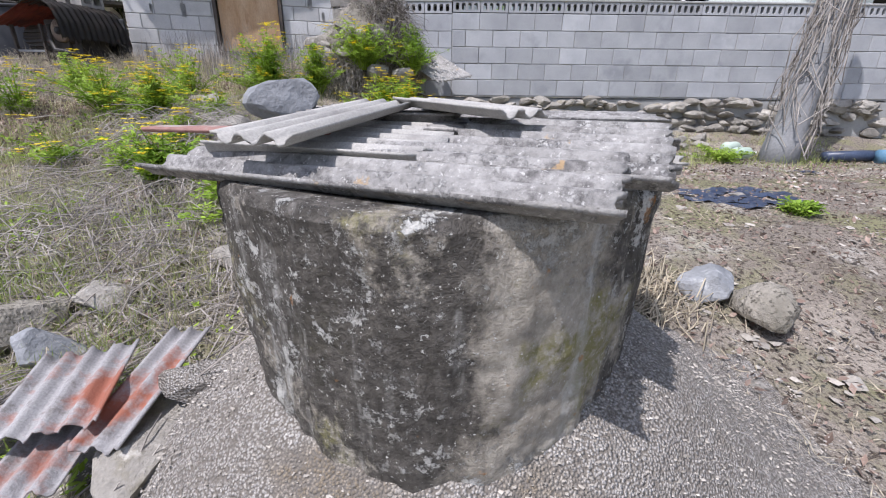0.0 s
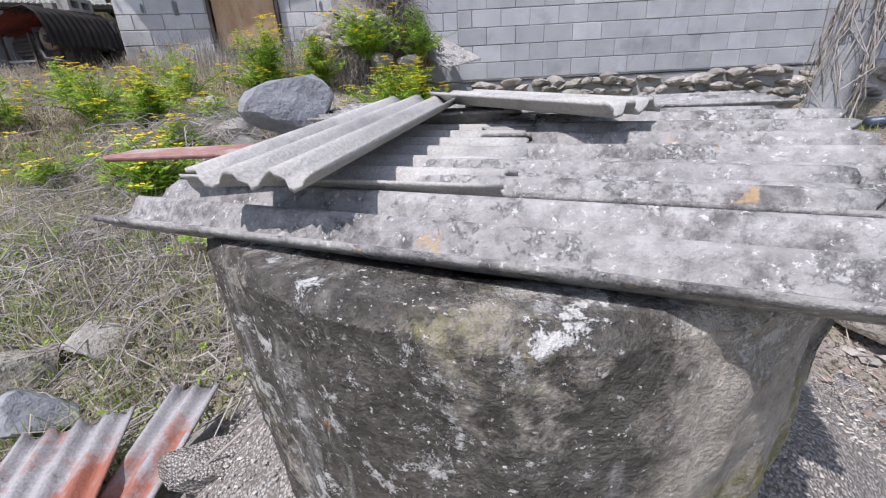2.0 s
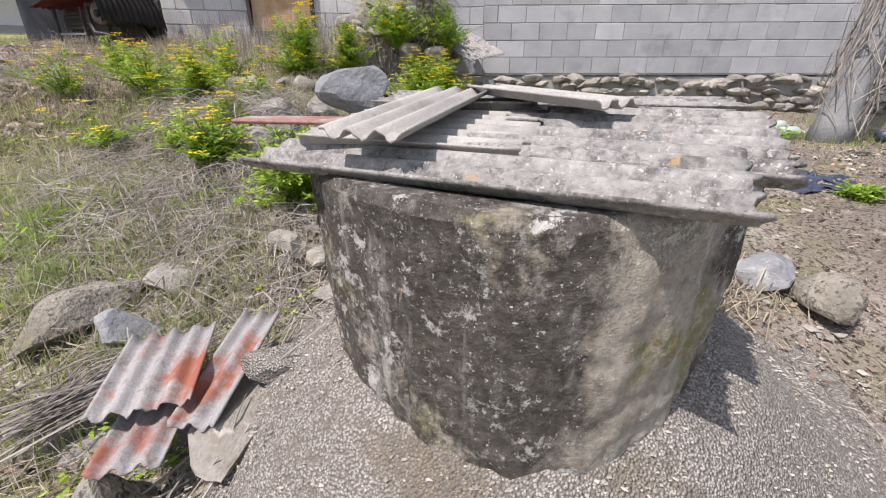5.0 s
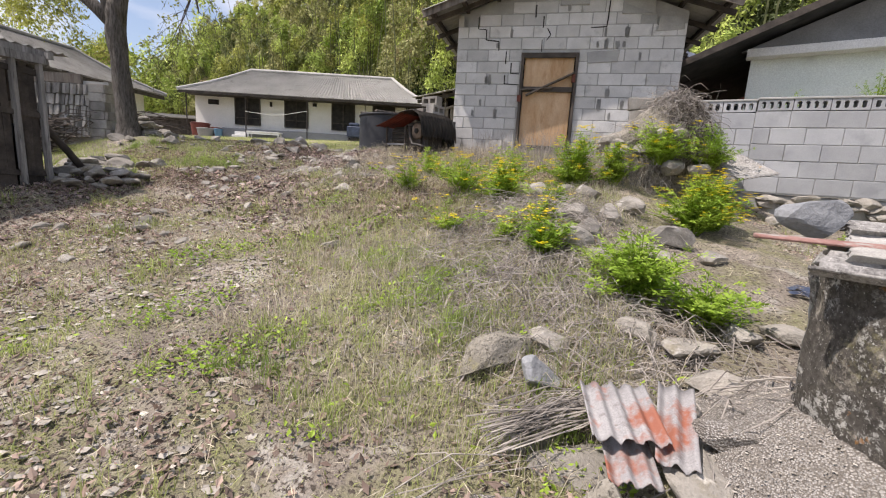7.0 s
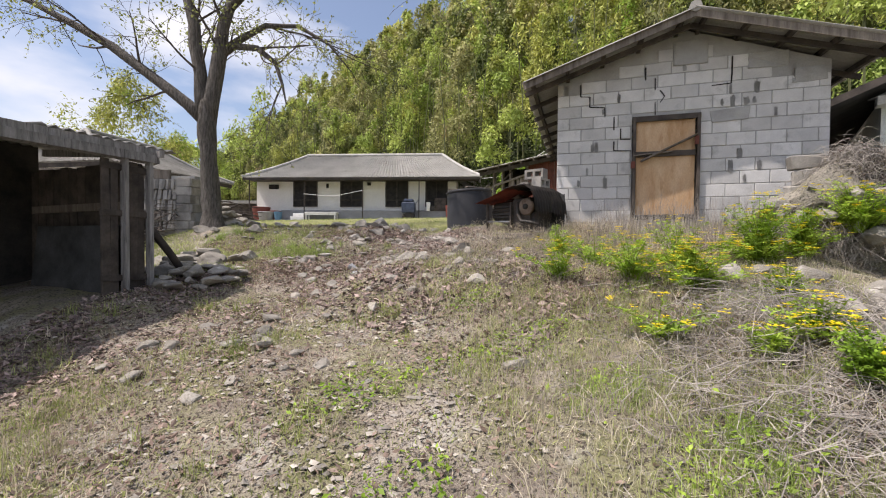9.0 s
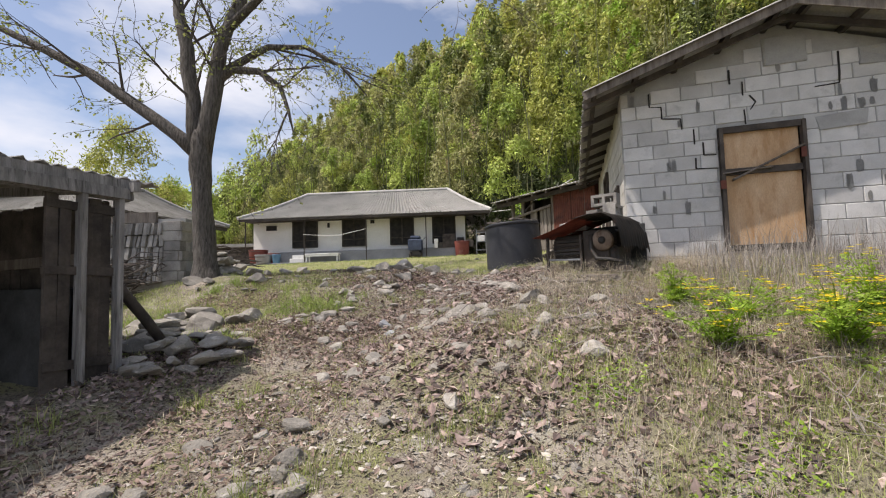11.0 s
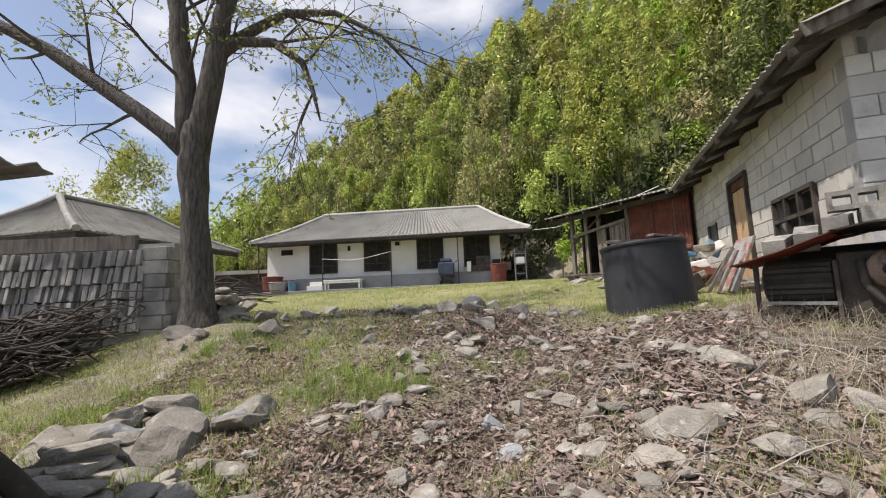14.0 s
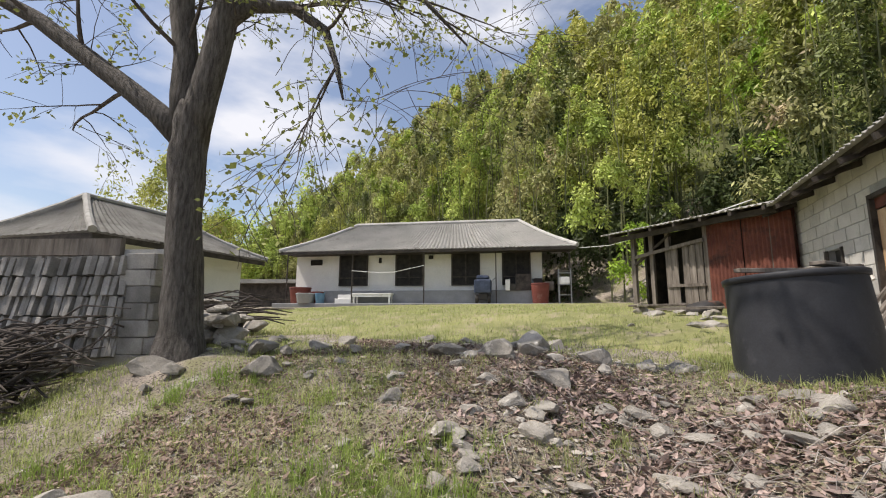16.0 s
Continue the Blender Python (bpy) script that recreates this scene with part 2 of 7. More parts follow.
M_ply = material("plywood", (0.46, 0.29, 0.155), (0.58, 0.41, 0.26), 2.2, 0.75, 40, 0.2, (0.36, 0.20, 0.09), 3.0, (0.55, 0.72), stretch=(3, 3, 0.8))
M_rust = material("rust_metal", (0.10, 0.033, 0.024), (0.19, 0.068, 0.046), 2.0, 0.8, 40, 0.3, (0.06, 0.03, 0.025), 3.0, (0.52, 0.68))
M_fadedred = material("faded_red_paint", (0.24, 0.12, 0.10), (0.38, 0.23, 0.20), 6.0, 0.85, 60, 0.4, (0.36, 0.33, 0.30), 12.0, (0.52, 0.62))
M_plaster = material("white_plaster", (0.80, 0.78, 0.73), (0.90, 0.88, 0.83), 0.8, 0.9, 40, 0.15, (0.62, 0.60, 0.55), 1.3, (0.62, 0.8))
M_plinth = material("cement_plinth", (0.36, 0.36, 0.35), (0.47, 0.47, 0.455), 1.5, 0.9, 40, 0.3)
M_black = material("black_plastic", (0.018, 0.019, 0.022), (0.04, 0.042, 0.048), 1.8, 0.55, 60, 0.12, (0.10, 0.10, 0.105), 2.4, (0.60, 0.85), spec=0.4)
# Near-black; inside rooms and behind openings this colour holds their shade.
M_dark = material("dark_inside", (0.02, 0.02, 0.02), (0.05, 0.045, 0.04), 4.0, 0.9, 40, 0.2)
M_bark = material("bark", (0.07, 0.062, 0.054), (0.23, 0.21, 0.19), 9.0, 0.95, 34, 1.0, stretch=(3.5, 3.5, 0.6), relief=0.05, spots=(0.30, 0.285, 0.26), spot_scale=16, spot_cut=(0.63, 0.72))
M_twig = material("twig", (0.05, 0.042, 0.036), (0.13, 0.11, 0.095), 9.0, 0.95, 60, 0.3)
M_vine = material("dry_vine", (0.20, 0.18, 0.16), (0.43, 0.395, 0.355), 5.0, 0.95, 60, 0.2, island=0.35)
M_stone = material("field_stone", (0.222, 0.208, 0.183), (0.386, 0.361, 0.317), 4.0, 0.93, 70, 0.8, (0.50, 0.475, 0.43), 9.0, (0.58, 0.70), tone=0.22, relief=0.015, spots2=(0.20, 0.18, 0.13), spot2_scale=5.0, spot2_cut=(0.56, 0.68))
M_boulder = material("grey_boulder", (0.20, 0.21, 0.22), (0.36, 0.37, 0.38), 4.0, 0.9, 60, 0.7, (0.50, 0.51, 0.51), 8.0, (0.56, 0.68), tone=0.1)
M_bamboo = material("bamboo_leaf", (0.23, 0.28, 0.055), (0.60, 0.59, 0.17), 0.17, 0.6, 1.2, 0, (0.55, 0.42, 0.24), 0.12, (0.63, 0.70), island=0.45, thin=0.28, spots2=(0.24, 0.38, 0.045), spot2_scale=0.22, spot2_cut=(0.54, 0.62))
M_bamboo_fresh = material("fresh_bamboo_leaf", (0.28, 0.38, 0.08), (0.56, 0.63, 0.17), 0.3, 0.6, 1.2, 0, island=0.45, thin=0.28)
# Leaf colour darkened to that of the shade below the bamboo.
M_shadeleaf = material("shade_leaf", (0.04, 0.06, 0.022), (0.10, 0.13, 0.045), 0.4, 0.5, 1.2, 0, island=0.5, thin=0.25)
M_bamboo_deep = material("deep_bamboo_leaf", (0.09, 0.125, 0.035), (0.24, 0.27, 0.08), 0.3, 0.55, 1.2, 0, island=0.5, thin=0.22)
M_bamboo_old = material("old_bamboo_leaf", (0.22, 0.24, 0.085), (0.50, 0.48, 0.21), 0.3, 0.6, 1.2, 0, (0.50, 0.40, 0.25), 0.35, (0.60, 0.68), island=0.45, thin=0.25)
M_leaf = material("fresh_leaf", (0.20, 0.34, 0.035), (0.42, 0.56, 0.085), 1.5, 0.55, 8.0, 0, island=0.4, thin=0.4)
M_treeleaf = material("bud_leaf", (0.22, 0.26, 0.07), (0.38, 0.40, 0.14), 1.0, 0.55, 8.0, 0, island=0.3, thin=0.4)
M_flower = material("yellow_petal", (0.80, 0.62, 0.01), (0.90, 0.74, 0.03), 5.0, 0.5, 20, 0, thin=0.3)
M_grass = material("green_grass", (0.29, 0.36, 0.105), (0.57, 0.60, 0.27), 0.9, 0.6, 6.0, 0, island=0.4, thin=0.5)
M_leafgrass = material("fresh_grass", (0.24, 0.35, 0.075), (0.47, 0.57, 0.17), 0.9, 0.6, 6.0, 0, island=0.35, thin=0.35)
M_straw = material("dry_grass", (0.42, 0.36, 0.265), (0.70, 0.64, 0.50), 0.9, 0.8, 6.0, 0, island=0.4, thin=0.42)
M_litter = material("dry_leaf", (0.17, 0.12, 0.095), (0.38, 0.29, 0.24), 2.0, 0.85, 8.0, 0, island=0.5, thin=0.15)
M_culm = material("bamboo_culm", (0.07, 0.08, 0.03), (0.16, 0.17, 0.07), 0.6, 0.6, 8, 0)
# Near-black with the shade of roof undersides and insides put into it.
M_shade = material("shade_black", (0.03, 0.032, 0.033), (0.075, 0.078, 0.08), 3.0, 0.8, 40, 0.2)
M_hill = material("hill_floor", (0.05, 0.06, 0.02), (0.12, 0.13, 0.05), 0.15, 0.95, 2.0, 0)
M_green = material("celadon_plastic", (0.42, 0.52, 0.44), (0.52, 0.60, 0.52), 3.0, 0.5, 40, 0)
M_blue = material("blue_plastic", (0.10, 0.22, 0.34), (0.16, 0.30, 0.42), 3.0, 0.5, 40, 0)
M_tarp = material("dark_tarp", (0.02, 0.03, 0.06), (0.06, 0.08, 0.13), 6.0, 0.35, 30, 0.5, spec=0.5)
M_redplastic = material("red_plastic", (0.17, 0.05, 0.04), (0.27, 0.085, 0.065), 2.0, 0.65, 30, 0, (0.30, 0.16, 0.13), 3.0, (0.55, 0.7))
M_white = material("white_paint", (0.68, 0.68, 0.66), (0.80, 0.80, 0.78), 2.0, 0.6, 40, 0.1, (0.5, 0.48, 0.44), 3.0, (0.6, 0.75))
M_metal = material("dull_metal", (0.20, 0.21, 0.22), (0.34, 0.35, 0.36), 3.0, 0.5, 40, 0.1, metal=0.5)
M_moss = material("mossy_stone", (0.20, 0.185, 0.15), (0.38, 0.35, 0.295), 4.0, 0.95, 60, 1.0, (0.24, 0.22, 0.12), 7.0, (0.56, 0.68), specks=(0.12, 0.11, 0.09), speck_scale=40, speck_cut=(0.56, 0.62), relief=.02)
M_tile = material("concrete_tile", (0.20, 0.19, 0.172), (0.42, 0.40, 0.365), 3.0, 0.92, 60, 0.4, tone=0.28)
M_drum = material("black_drum", (0.02, 0.02, 0.02), (0.07, 0.06, 0.05), 3.0, 0.5, 40, 0.1, (0.12, 0.06, 0.04), 5.0, (0.6, 0.7))


# ---- helpers of this scene ----
def smooth(a, b, v):
    u = np.clip((np.asarray(v, float) - a) / (b - a), 0, 1)
    return u * u * (3 - 2 * u)


def terrain(x, y):
    """Height of the ground: a slope that climbs away from the well to a level yard, and a steep wooded hill behind the house."""
    x, y = np.asarray(x, float), np.asarray(y, float)
    z = np.interp(y, [-30, -3, 0, 1.2, 2.3, 3.5, 5.5, 7, 8.4, 12, 20, 40], [-3, -.75, -.17, .05, .33, .5, .72, 1.13, 1.52, 2.0, 2.35, 3.2])
    z = z + .34 * smooth(-7, -5.5, x) * (1 - smooth(-1.2, .2, x)) * smooth(3, 5, y) * (1 - smooth(7, 9, y))
    z = z - .45 * smooth(0.2, 2.0, x) * smooth(2, 6.5, y)
    z = z + .28 * (1 - smooth(-8.4, -6.9, x)) * smooth(1, 2.5, y) * (1 - smooth(7, 10, y))
    z = z + .50 * np.exp(-(((x - .2) / .85) ** 2 + ((y - 1.0) / .65) ** 2) ** 2)
    z = z + .30 * np.exp(-(((x + 11.3) / 1.5) ** 2 + ((y - 6.4) / 1.2) ** 2))
    z = z + .17 * np.exp(-((x + 1.25) / .8) ** 2 - ((y - 3.2) / .8) ** 2)
    d = (x - 12) * .371 + (y - 17.5) * .928
    z = z + 1.25 * 45 * (1 - np.exp(-np.clip(d, 0, 200) / 45)) * smooth(-130, -60, x)
    return z


def ground(x, y):
    return float(terrain(x, y))


def part(name, bm, mat, parent=None, label="", smooth_faces=False):
    """Links a bmesh as one mesh object under a thing."""
    me = bpy.data.meshes.new(name)
    bm.to_mesh(me)
    bm.free()
    me.materials.append(mat)
    if smooth_faces:
        me.shade_smooth()
    ob = new(name, me)
    ob.parent = parent
    if label:
        ob["label"] = label
    return ob


def soup(name, verts, faces, mat, parent=None, smooth_faces=False):
    """One mesh object from arrays worked out by rule."""
    me = bpy.data.meshes.new(name)
    me.from_pydata([tuple(v) for v in verts], [], [tuple(f) for f in faces])
    me.materials.append(mat)
    if smooth_faces:
        me.shade_smooth()
    ob = new(name, me)
    ob.parent = parent
    return ob


def empty(name, m, label, category, group="", kind=""):
    ob = new(name)
    ob.matrix_world = m
    return tagged(ob, label, category, group, kind)


def add_box(bm, x0, x1, y0, y1, z0, z1, m=None, bevel=0.0, jig=0.0):
    """A box, with its edges rounded and its corners uneven where asked."""
    r = bmesh.ops.create_cube(bm, size=1)
    vs = r["verts"]
    for v in vs:
        v.co = Vector((x0 + (v.co.x + .5) * (x1 - x0), y0 + (v.co.y + .5) * (y1 - y0), z0 + (v.co.z + .5) * (z1 - z0)))
        if jig:
            v.co += Vector([random.uniform(-jig, jig) for _ in range(3)])
    if bevel:
        es = list({e for v in vs for e in v.link_edges})
        out = bmesh.ops.bevel(bm, geom=es, offset=bevel, segments=1, affect="EDGES", profile=0.5)
        vs = list({v for f in out["faces"] for v in f.verts} | {v for v in vs if v.is_valid})
    if m is not None:
        bmesh.ops.transform(bm, matrix=m, verts=vs)
    return vs


def box(x0, x1, y0, y1, z0, z1, bevel=0.0, jig=0.0, m=None):
    bm = bmesh.new()
    add_box(bm, x0, x1, y0, y1, z0, z1, m, bevel, jig)
    return bm


def prism(points, y0, y1):
    """A flat outline in x and z, drawn out from y0 to y1."""
    bm = bmesh.new()
    a = [bm.verts.new((x, y0, z)) for x, z in points]
    b = [bm.verts.new((x, y1, z)) for x, z in points]
    n = len(points)
    bm.faces.new(a)
    bm.faces.new(b[::-1])
    for i in range(n):
        bm.faces.new((a[i], b[i], b[(i + 1) % n], a[(i + 1) % n]))
    bmesh.ops.recalc_face_normals(bm, faces=bm.faces)
    return bm


def bar(bm, a, b, w, h=None, roll=0.0, jig=0.0):
    """A squared beam from a to b."""
    a, b = Vector(a), Vector(b)
    h = h or w
    m = Matrix.Translation((a + b) / 2) @ (b - a).to_track_quat("Z", "Y").to_matrix().to_4x4() @ pose(0, 0, 0, 0, 0, roll)
    d = (b - a).length / 2
    return add_box(bm, -w / 2, w / 2, -h / 2, h / 2, -d, d, m, 0, jig)


def beam(a, b, w, h=None, roll=0.0, jig=0.0):
    bm = bmesh.new()
    bar(bm, a, b, w, h, roll, jig)
    return bm


def tube(bm, pts, radii, sides=6):
    """A round stem through points, thinning from radius to radius."""
    rings = []
    pts = [Vector(p) for p in pts]
    side = None
    for i, p in enumerate(pts):
        d = (pts[min(i + 1, len(pts) - 1)] - pts[max(i - 1, 0)]).normalized()
        if side is None:
            side = d.orthogonal().normalized()
        side = (side - d * side.dot(d)).normalized()
        up = d.cross(side)
        rings.append([bm.verts.new(p + (side * math.cos(k * 2 * math.pi / sides) + up * math.sin(k * 2 * math.pi / sides)) * radii[i]) for k in range(sides)])
    for r, s in zip(rings, rings[1:]):
        for k in range(sides):
            bm.faces.new((r[k], r[(k + 1) % sides], s[(k + 1) % sides], s[k]))
    bm.faces.new(rings[0][::-1])
    bm.faces.new(rings[-1])


def corrugated(length, width, pitch, amp, thick=0.006, sag=0.0, ragged=0.0, steps=10, per=8, seed=1):
    """A wavy sheet: ridges along x, waves along y, with a torn edge and a little sag."""
    rnd = random.Random(seed)
    ny = max(4, int(width / pitch * per))
    bm = bmesh.new()
    grids = []
    e0 = [rnd.uniform(-1, 1) for _ in range(ny + 1)]
    e1 = [rnd.uniform(-1, 1) for _ in range(ny + 1)]
    for s in (0, 1):
        g = []
        for i in range(steps + 1):
            u = i / steps
            row = []
            for j in range(ny + 1):
                y = -width / 2 + width * j / ny
                x = -length / 2 + length * u
                if i == 0:
                    x += ragged * e0[j]
                if i == steps:
                    x += ragged * e1[j]
                z = amp * math.cos(2 * math.pi * (y + width / 2) / pitch) - sag * (1 - (2 * u - 1) ** 2) - s * thick
                row.append(bm.verts.new((x, y, z)))
            g.append(row)
        grids.append(g)
    t, b = grids
    for i in range(steps):
        for j in range(ny):
            bm.faces.new((t[i][j], t[i + 1][j], t[i + 1][j + 1], t[i][j + 1]))
            bm.faces.new((b[i][j + 1], b[i + 1][j + 1], b[i + 1][j], b[i][j]))
    for i in range(steps):
        bm.faces.new((t[i][0], b[i][0], b[i + 1][0], t[i + 1][0]))
        bm.faces.new((t[i + 1][ny], b[i + 1][ny], b[i][ny], t[i][ny]))
    for j in range(ny):
        bm.faces.new((t[0][j + 1], b[0][j + 1], b[0][j], t[0][j]))
        bm.faces.new((t[steps][j], b[steps][j], b[steps][j + 1], t[steps][j + 1]))
    return bm


def rock_mesh(seed, sx, sy, sz, sub=2, rough=0.25, cuts=5):
    """A broken stone: a ball cut flat on many sides and roughened."""
    rnd = random.Random(seed)
    bm = bmesh.new()
    bmesh.ops.create_icosphere(bm, subdivisions=sub, radius=1)
    planes = [(Vector((rnd.gauss(0, 1), rnd.gauss(0, 1), rnd.gauss(0, 1))).normalized(), rnd.uniform(.42, .78)) for _ in range(cuts + 5)]
    off = Vector((rnd.uniform(0, 50), rnd.uniform(0, 50), rnd.uniform(0, 50)))
    for v in bm.verts:
        for n, d in planes:
            k = v.co.dot(n) - d
            if k > 0:
                v.co -= n * k * .95
        v.co *= 1.25 + rough * .7 * noise.noise(v.co * 1.4 + off) + rough * .3 * noise.noise(v.co * 5 + off)
        v.co = Vector((v.co.x * sx, v.co.y * sy, v.co.z * sz))
    return bm


# ---- ground ----
def make_ground():
    xs = np.concatenate([np.linspace(-600, -60, 14), np.linspace(-50, -17, 24), np.arange(-16, 7.01, .11), np.linspace(8, 50, 28), np.linspace(60, 600, 12)])
    ys = np.concatenate([np.linspace(-500, -40, 10), np.linspace(-30, -4, 14), np.arange(-3, 13.01, .11), np.linspace(13.5, 24, 26), np.linspace(25, 110, 40), np.linspace(140, 700, 10)])
    X, Y = np.meshgrid(xs, ys)
    Z = terrain(X, Y)
    near = (np.abs(X + 4) < 13) & (Y > -4) & (Y < 14)
    for i, j in np.argwhere(near):
        p = Vector((X[i, j], Y[i, j], 0))
        Z[i, j] += .035 * noise.noise(p * 1.3) + .018 * noise.noise(p * 4.1) + .010 * noise.noise(p * 11)
    ny, nx = X.shape
    v = np.stack([X.ravel(), Y.ravel(), Z.ravel()], 1)
    k = np.arange(ny * nx).reshape(ny, nx)
    f = np.stack([k[:-1, :-1].ravel(), k[:-1, 1:].ravel(), k[1:, 1:].ravel(), k[1:, :-1].ravel()], 1)
    ob = soup("ground", v.tolist(), f.tolist(), M_ground, smooth_faces=True)
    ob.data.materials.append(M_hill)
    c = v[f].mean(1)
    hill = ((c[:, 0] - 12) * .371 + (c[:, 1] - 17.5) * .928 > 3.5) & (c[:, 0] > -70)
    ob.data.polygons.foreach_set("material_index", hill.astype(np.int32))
    tagged(ob, "stony earth yard with thin grass, climbing to a wooded hill", "ground", kind="structure")


make_ground()

# ---- block shed ----
def block_rows(x0, x1, z0, z1, course, length, holes, top=None):
    """The blocks of a wall in running bond, clipped at openings and at the roofline."""
    rows, r, z = [], 0, z0
    while z < z1 - .05:
        x = x0 - (length / 2 if r % 2 else 0)
        while x < x1 - .02:
            spans = [(max(x, x0), min(x + length, x1))]
            for hx0, hx1, hz0, hz1 in holes:
                if z + course > hz0 + .06 and z < hz1 - .06:
                    cut = []
                    for a, b in spans:
                        if b <= hx0 or a >= hx1:
                            cut.append((a, b))
                        else:
                            if a < hx0:
                                cut.append((a, hx0))
                            if b > hx1:
                                cut.append((hx1, b))
                    spans = cut
            for a, b in spans:
                if b - a > .05 and (top is None or z + course <= min(top(a), top(b))):
                    rows.append((a, b, z, z + course))
            x += length
        z += course
        r += 1
    return rows


BLOCKS = []      # (parent, rows, thickness frame, material, joint): laid at the end of the file


SHED = pose(-3.99, 7.905, 0, 0, 0, 6.3)
shed = empty("shed", SHED, "grey concrete-block shed with cracked gable and corrugated roof", "shed", kind="thing")
SW, SD, SB, SC = 4.09, 6.5, 1.45, 0.211      # width, depth, base, course
def shed_top(x):
    return 4.92 - .335 * (2.08 - x) if x < 2.08 else 4.92 - .36 * (x - 2.08)
DX0, DX1, DZ0, DZ1 = 1.27, 2.32, 1.74, 3.50
front = prism([(0, SB), (DX0, SB), (DX0, shed_top(DX0)), (0, shed_top(0))], .012, .16)
for pts in ([(DX1, SB), (SW, SB), (SW, shed_top(SW)), (DX1, shed_top(DX1))], [(DX0, DZ1), (DX1, DZ1), (DX1, shed_top(DX1)), (2.08, 4.92), (DX0, shed_top(DX0))], [(DX0, SB), (DX1, SB), (DX1, DZ0), (DX0, DZ0)]):
    extra = prism(pts, .012, .16)
    me = bpy.data.meshes.new("tmp")
    extra.to_mesh(me)
    front.from_mesh(me)
    extra.free()
shed_front = part("front_wall", front, M_mortar, shed)
WIN = [(.87, 1.98, 2.37, 2.95), (2.85, 3.75, 1.95, 3.66), (4.72, 5.35, 2.66, 3.10)]     # along the side: window, boarded door, small window
side = bmesh.new()
zt = shed_top(0)
cuts = [0.16, WIN[0][0], WIN[0][1], WIN[1][0], WIN[1][1], WIN[2][0], WIN[2][1], SD]
for i in range(7):
    a, b = cuts[i], cuts[i + 1]
    if i % 2 == 0:
        add_box(side, .012, .16, a, b, SB, zt)
    else:
        w = WIN[i // 2]
        add_box(side, .012, .16, a, b, SB, w[2])
        add_box(side, .012, .16, a, b, w[3], zt)
shed_side = part("side_wall", side, M_mortar, shed)
part("back_wall", prism([(0.16, SB), (SW, SB), (SW, shed_top(SW)), (2.08, 4.92), (.16, shed_top(0))], SD - .15, SD), M_mortar, shed)
part("far_wall", box(SW - .15, SW, .16, SD - .15, SB, shed_top(SW)), M_mortar, shed)
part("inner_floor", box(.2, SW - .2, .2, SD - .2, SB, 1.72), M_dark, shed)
rows = block_rows(0, SW, SB + .02, 5.0, SC, .415, [(DX0, DX1, DZ0, DZ1)], lambda x: shed_top(x) - .12)
BLOCKS.append((shed_front, rows, "x", M_block, .012))
rows = block_rows(0, SD, SB + .02, zt - .1, SC, .415, WIN)
BLOCKS.append((shed_side, rows, "y", M_sideblock, .012))


def shed_roof():
    """Two slopes of wavy sheets on purlins, with a ridge cap."""
    ridge = (2.08, 4.98)
    for x1, z1, name in ((-.56, 4.10, "roof_slope"), (SW + .62, 4.16, "roof_slope")):
        run = math.hypot(x1 - ridge[0], z1 - ridge[1])
        ang = math.degrees(math.atan2(z1 - ridge[1], x1 - ridge[0]))
        bm = corrugated(run, SD + 1.15, .13, .018, .008, steps=6, per=4, ragged=.02, seed=3)
        m = pose((x1 + ridge[0]) / 2, SD / 2 - .08, (z1 + ridge[1]) / 2, 0, -ang, 0)
        bmesh.ops.transform(bm, matrix=m, verts=bm.verts)
        part(name, bm, M_roof, shed, "weathered grey corrugated roofing", True)
        for k in range(5):
            u = .06 + .22 * k
            x, z = ridge[0] + (x1 - ridge[0]) * u, ridge[1] + (z1 - ridge[1]) * u - .065
            part("purlin", beam((x, -.60, z), (x, SD + .4, z), .06, .08, 0, .006), M_darkwood, shed)
        part("barge_board", beam((ridge[0], -.6, ridge[1] - .06), (x1, -.6, z1 - .06), .025, .13), M_wood, shed)
        for k in range(9):
            y = -.3 + k * .83
            part("rafter", beam((ridge[0], y, ridge[1] - .13), (x1, y, z1 - .12), .05, .08), M_darkwood, shed)
    bm = bmesh.new()
    tube(bm, [(2.08, -.64, 5.0), (2.08, SD / 2, 5.01), (2.08, SD + .5, 5.0)], [.09, .09, .09], 8)
    part("ridge_cap", bm, M_roof, shed)


shed_roof()


def shed_front_door():
    d = new("door")
    d.parent = shed
    f = .05
    for a, b in (((DX0 + .03, -.02, DZ0), (DX0 + .03, -.02, DZ1)), ((DX1 - .03, -.02, DZ0), (DX1 - .03, -.02, DZ1)), ((DX0, -.02, DZ1 - .03), (DX1, -.02, DZ1 - .03)), ((DX0 + .06, -.0, 2.86), (DX1 - .06, .0, 2.86)), ((DX0 + .06, 0, DZ0 + .03), (DX1 - .06, 0, DZ0 + .03))):
        part("frame_bar", beam(a, b, .045, .09, 0, .003), M_darkwood, d)
    part("panel", box(DX0 + .07, DX1 - .07, .02, .035, DZ0 + .06, 2.83), M_ply, d, "scuffed brown plywood panel")
    part("panel", box(DX0 + .07, DX1 - .07, .025, .04, 2.89, DZ1 - .06), M_ply, d)
    part("brace", beam((DX0 + .14, -.06, 2.74), (DX1 - .05, -.05, 3.15), .10, .022, 0, .006), M_wood, d, "loose grey diagonal board")
    part("brace", beam((DX0 + .02, -.05, 2.84), (DX0 + .62, -.05, 2.88), .07, .02, 0, .006), M_wood, d)
    part("hinge", box(DX1 - .09, DX1 - .03, -.075, -.05, 2.98, 3.12), M_rust, d)
    part("latch", box(DX0 - .02, DX0 + .05, -.08, -.05, 2.62, 2.74), M_rust, d)


shed_front_door()


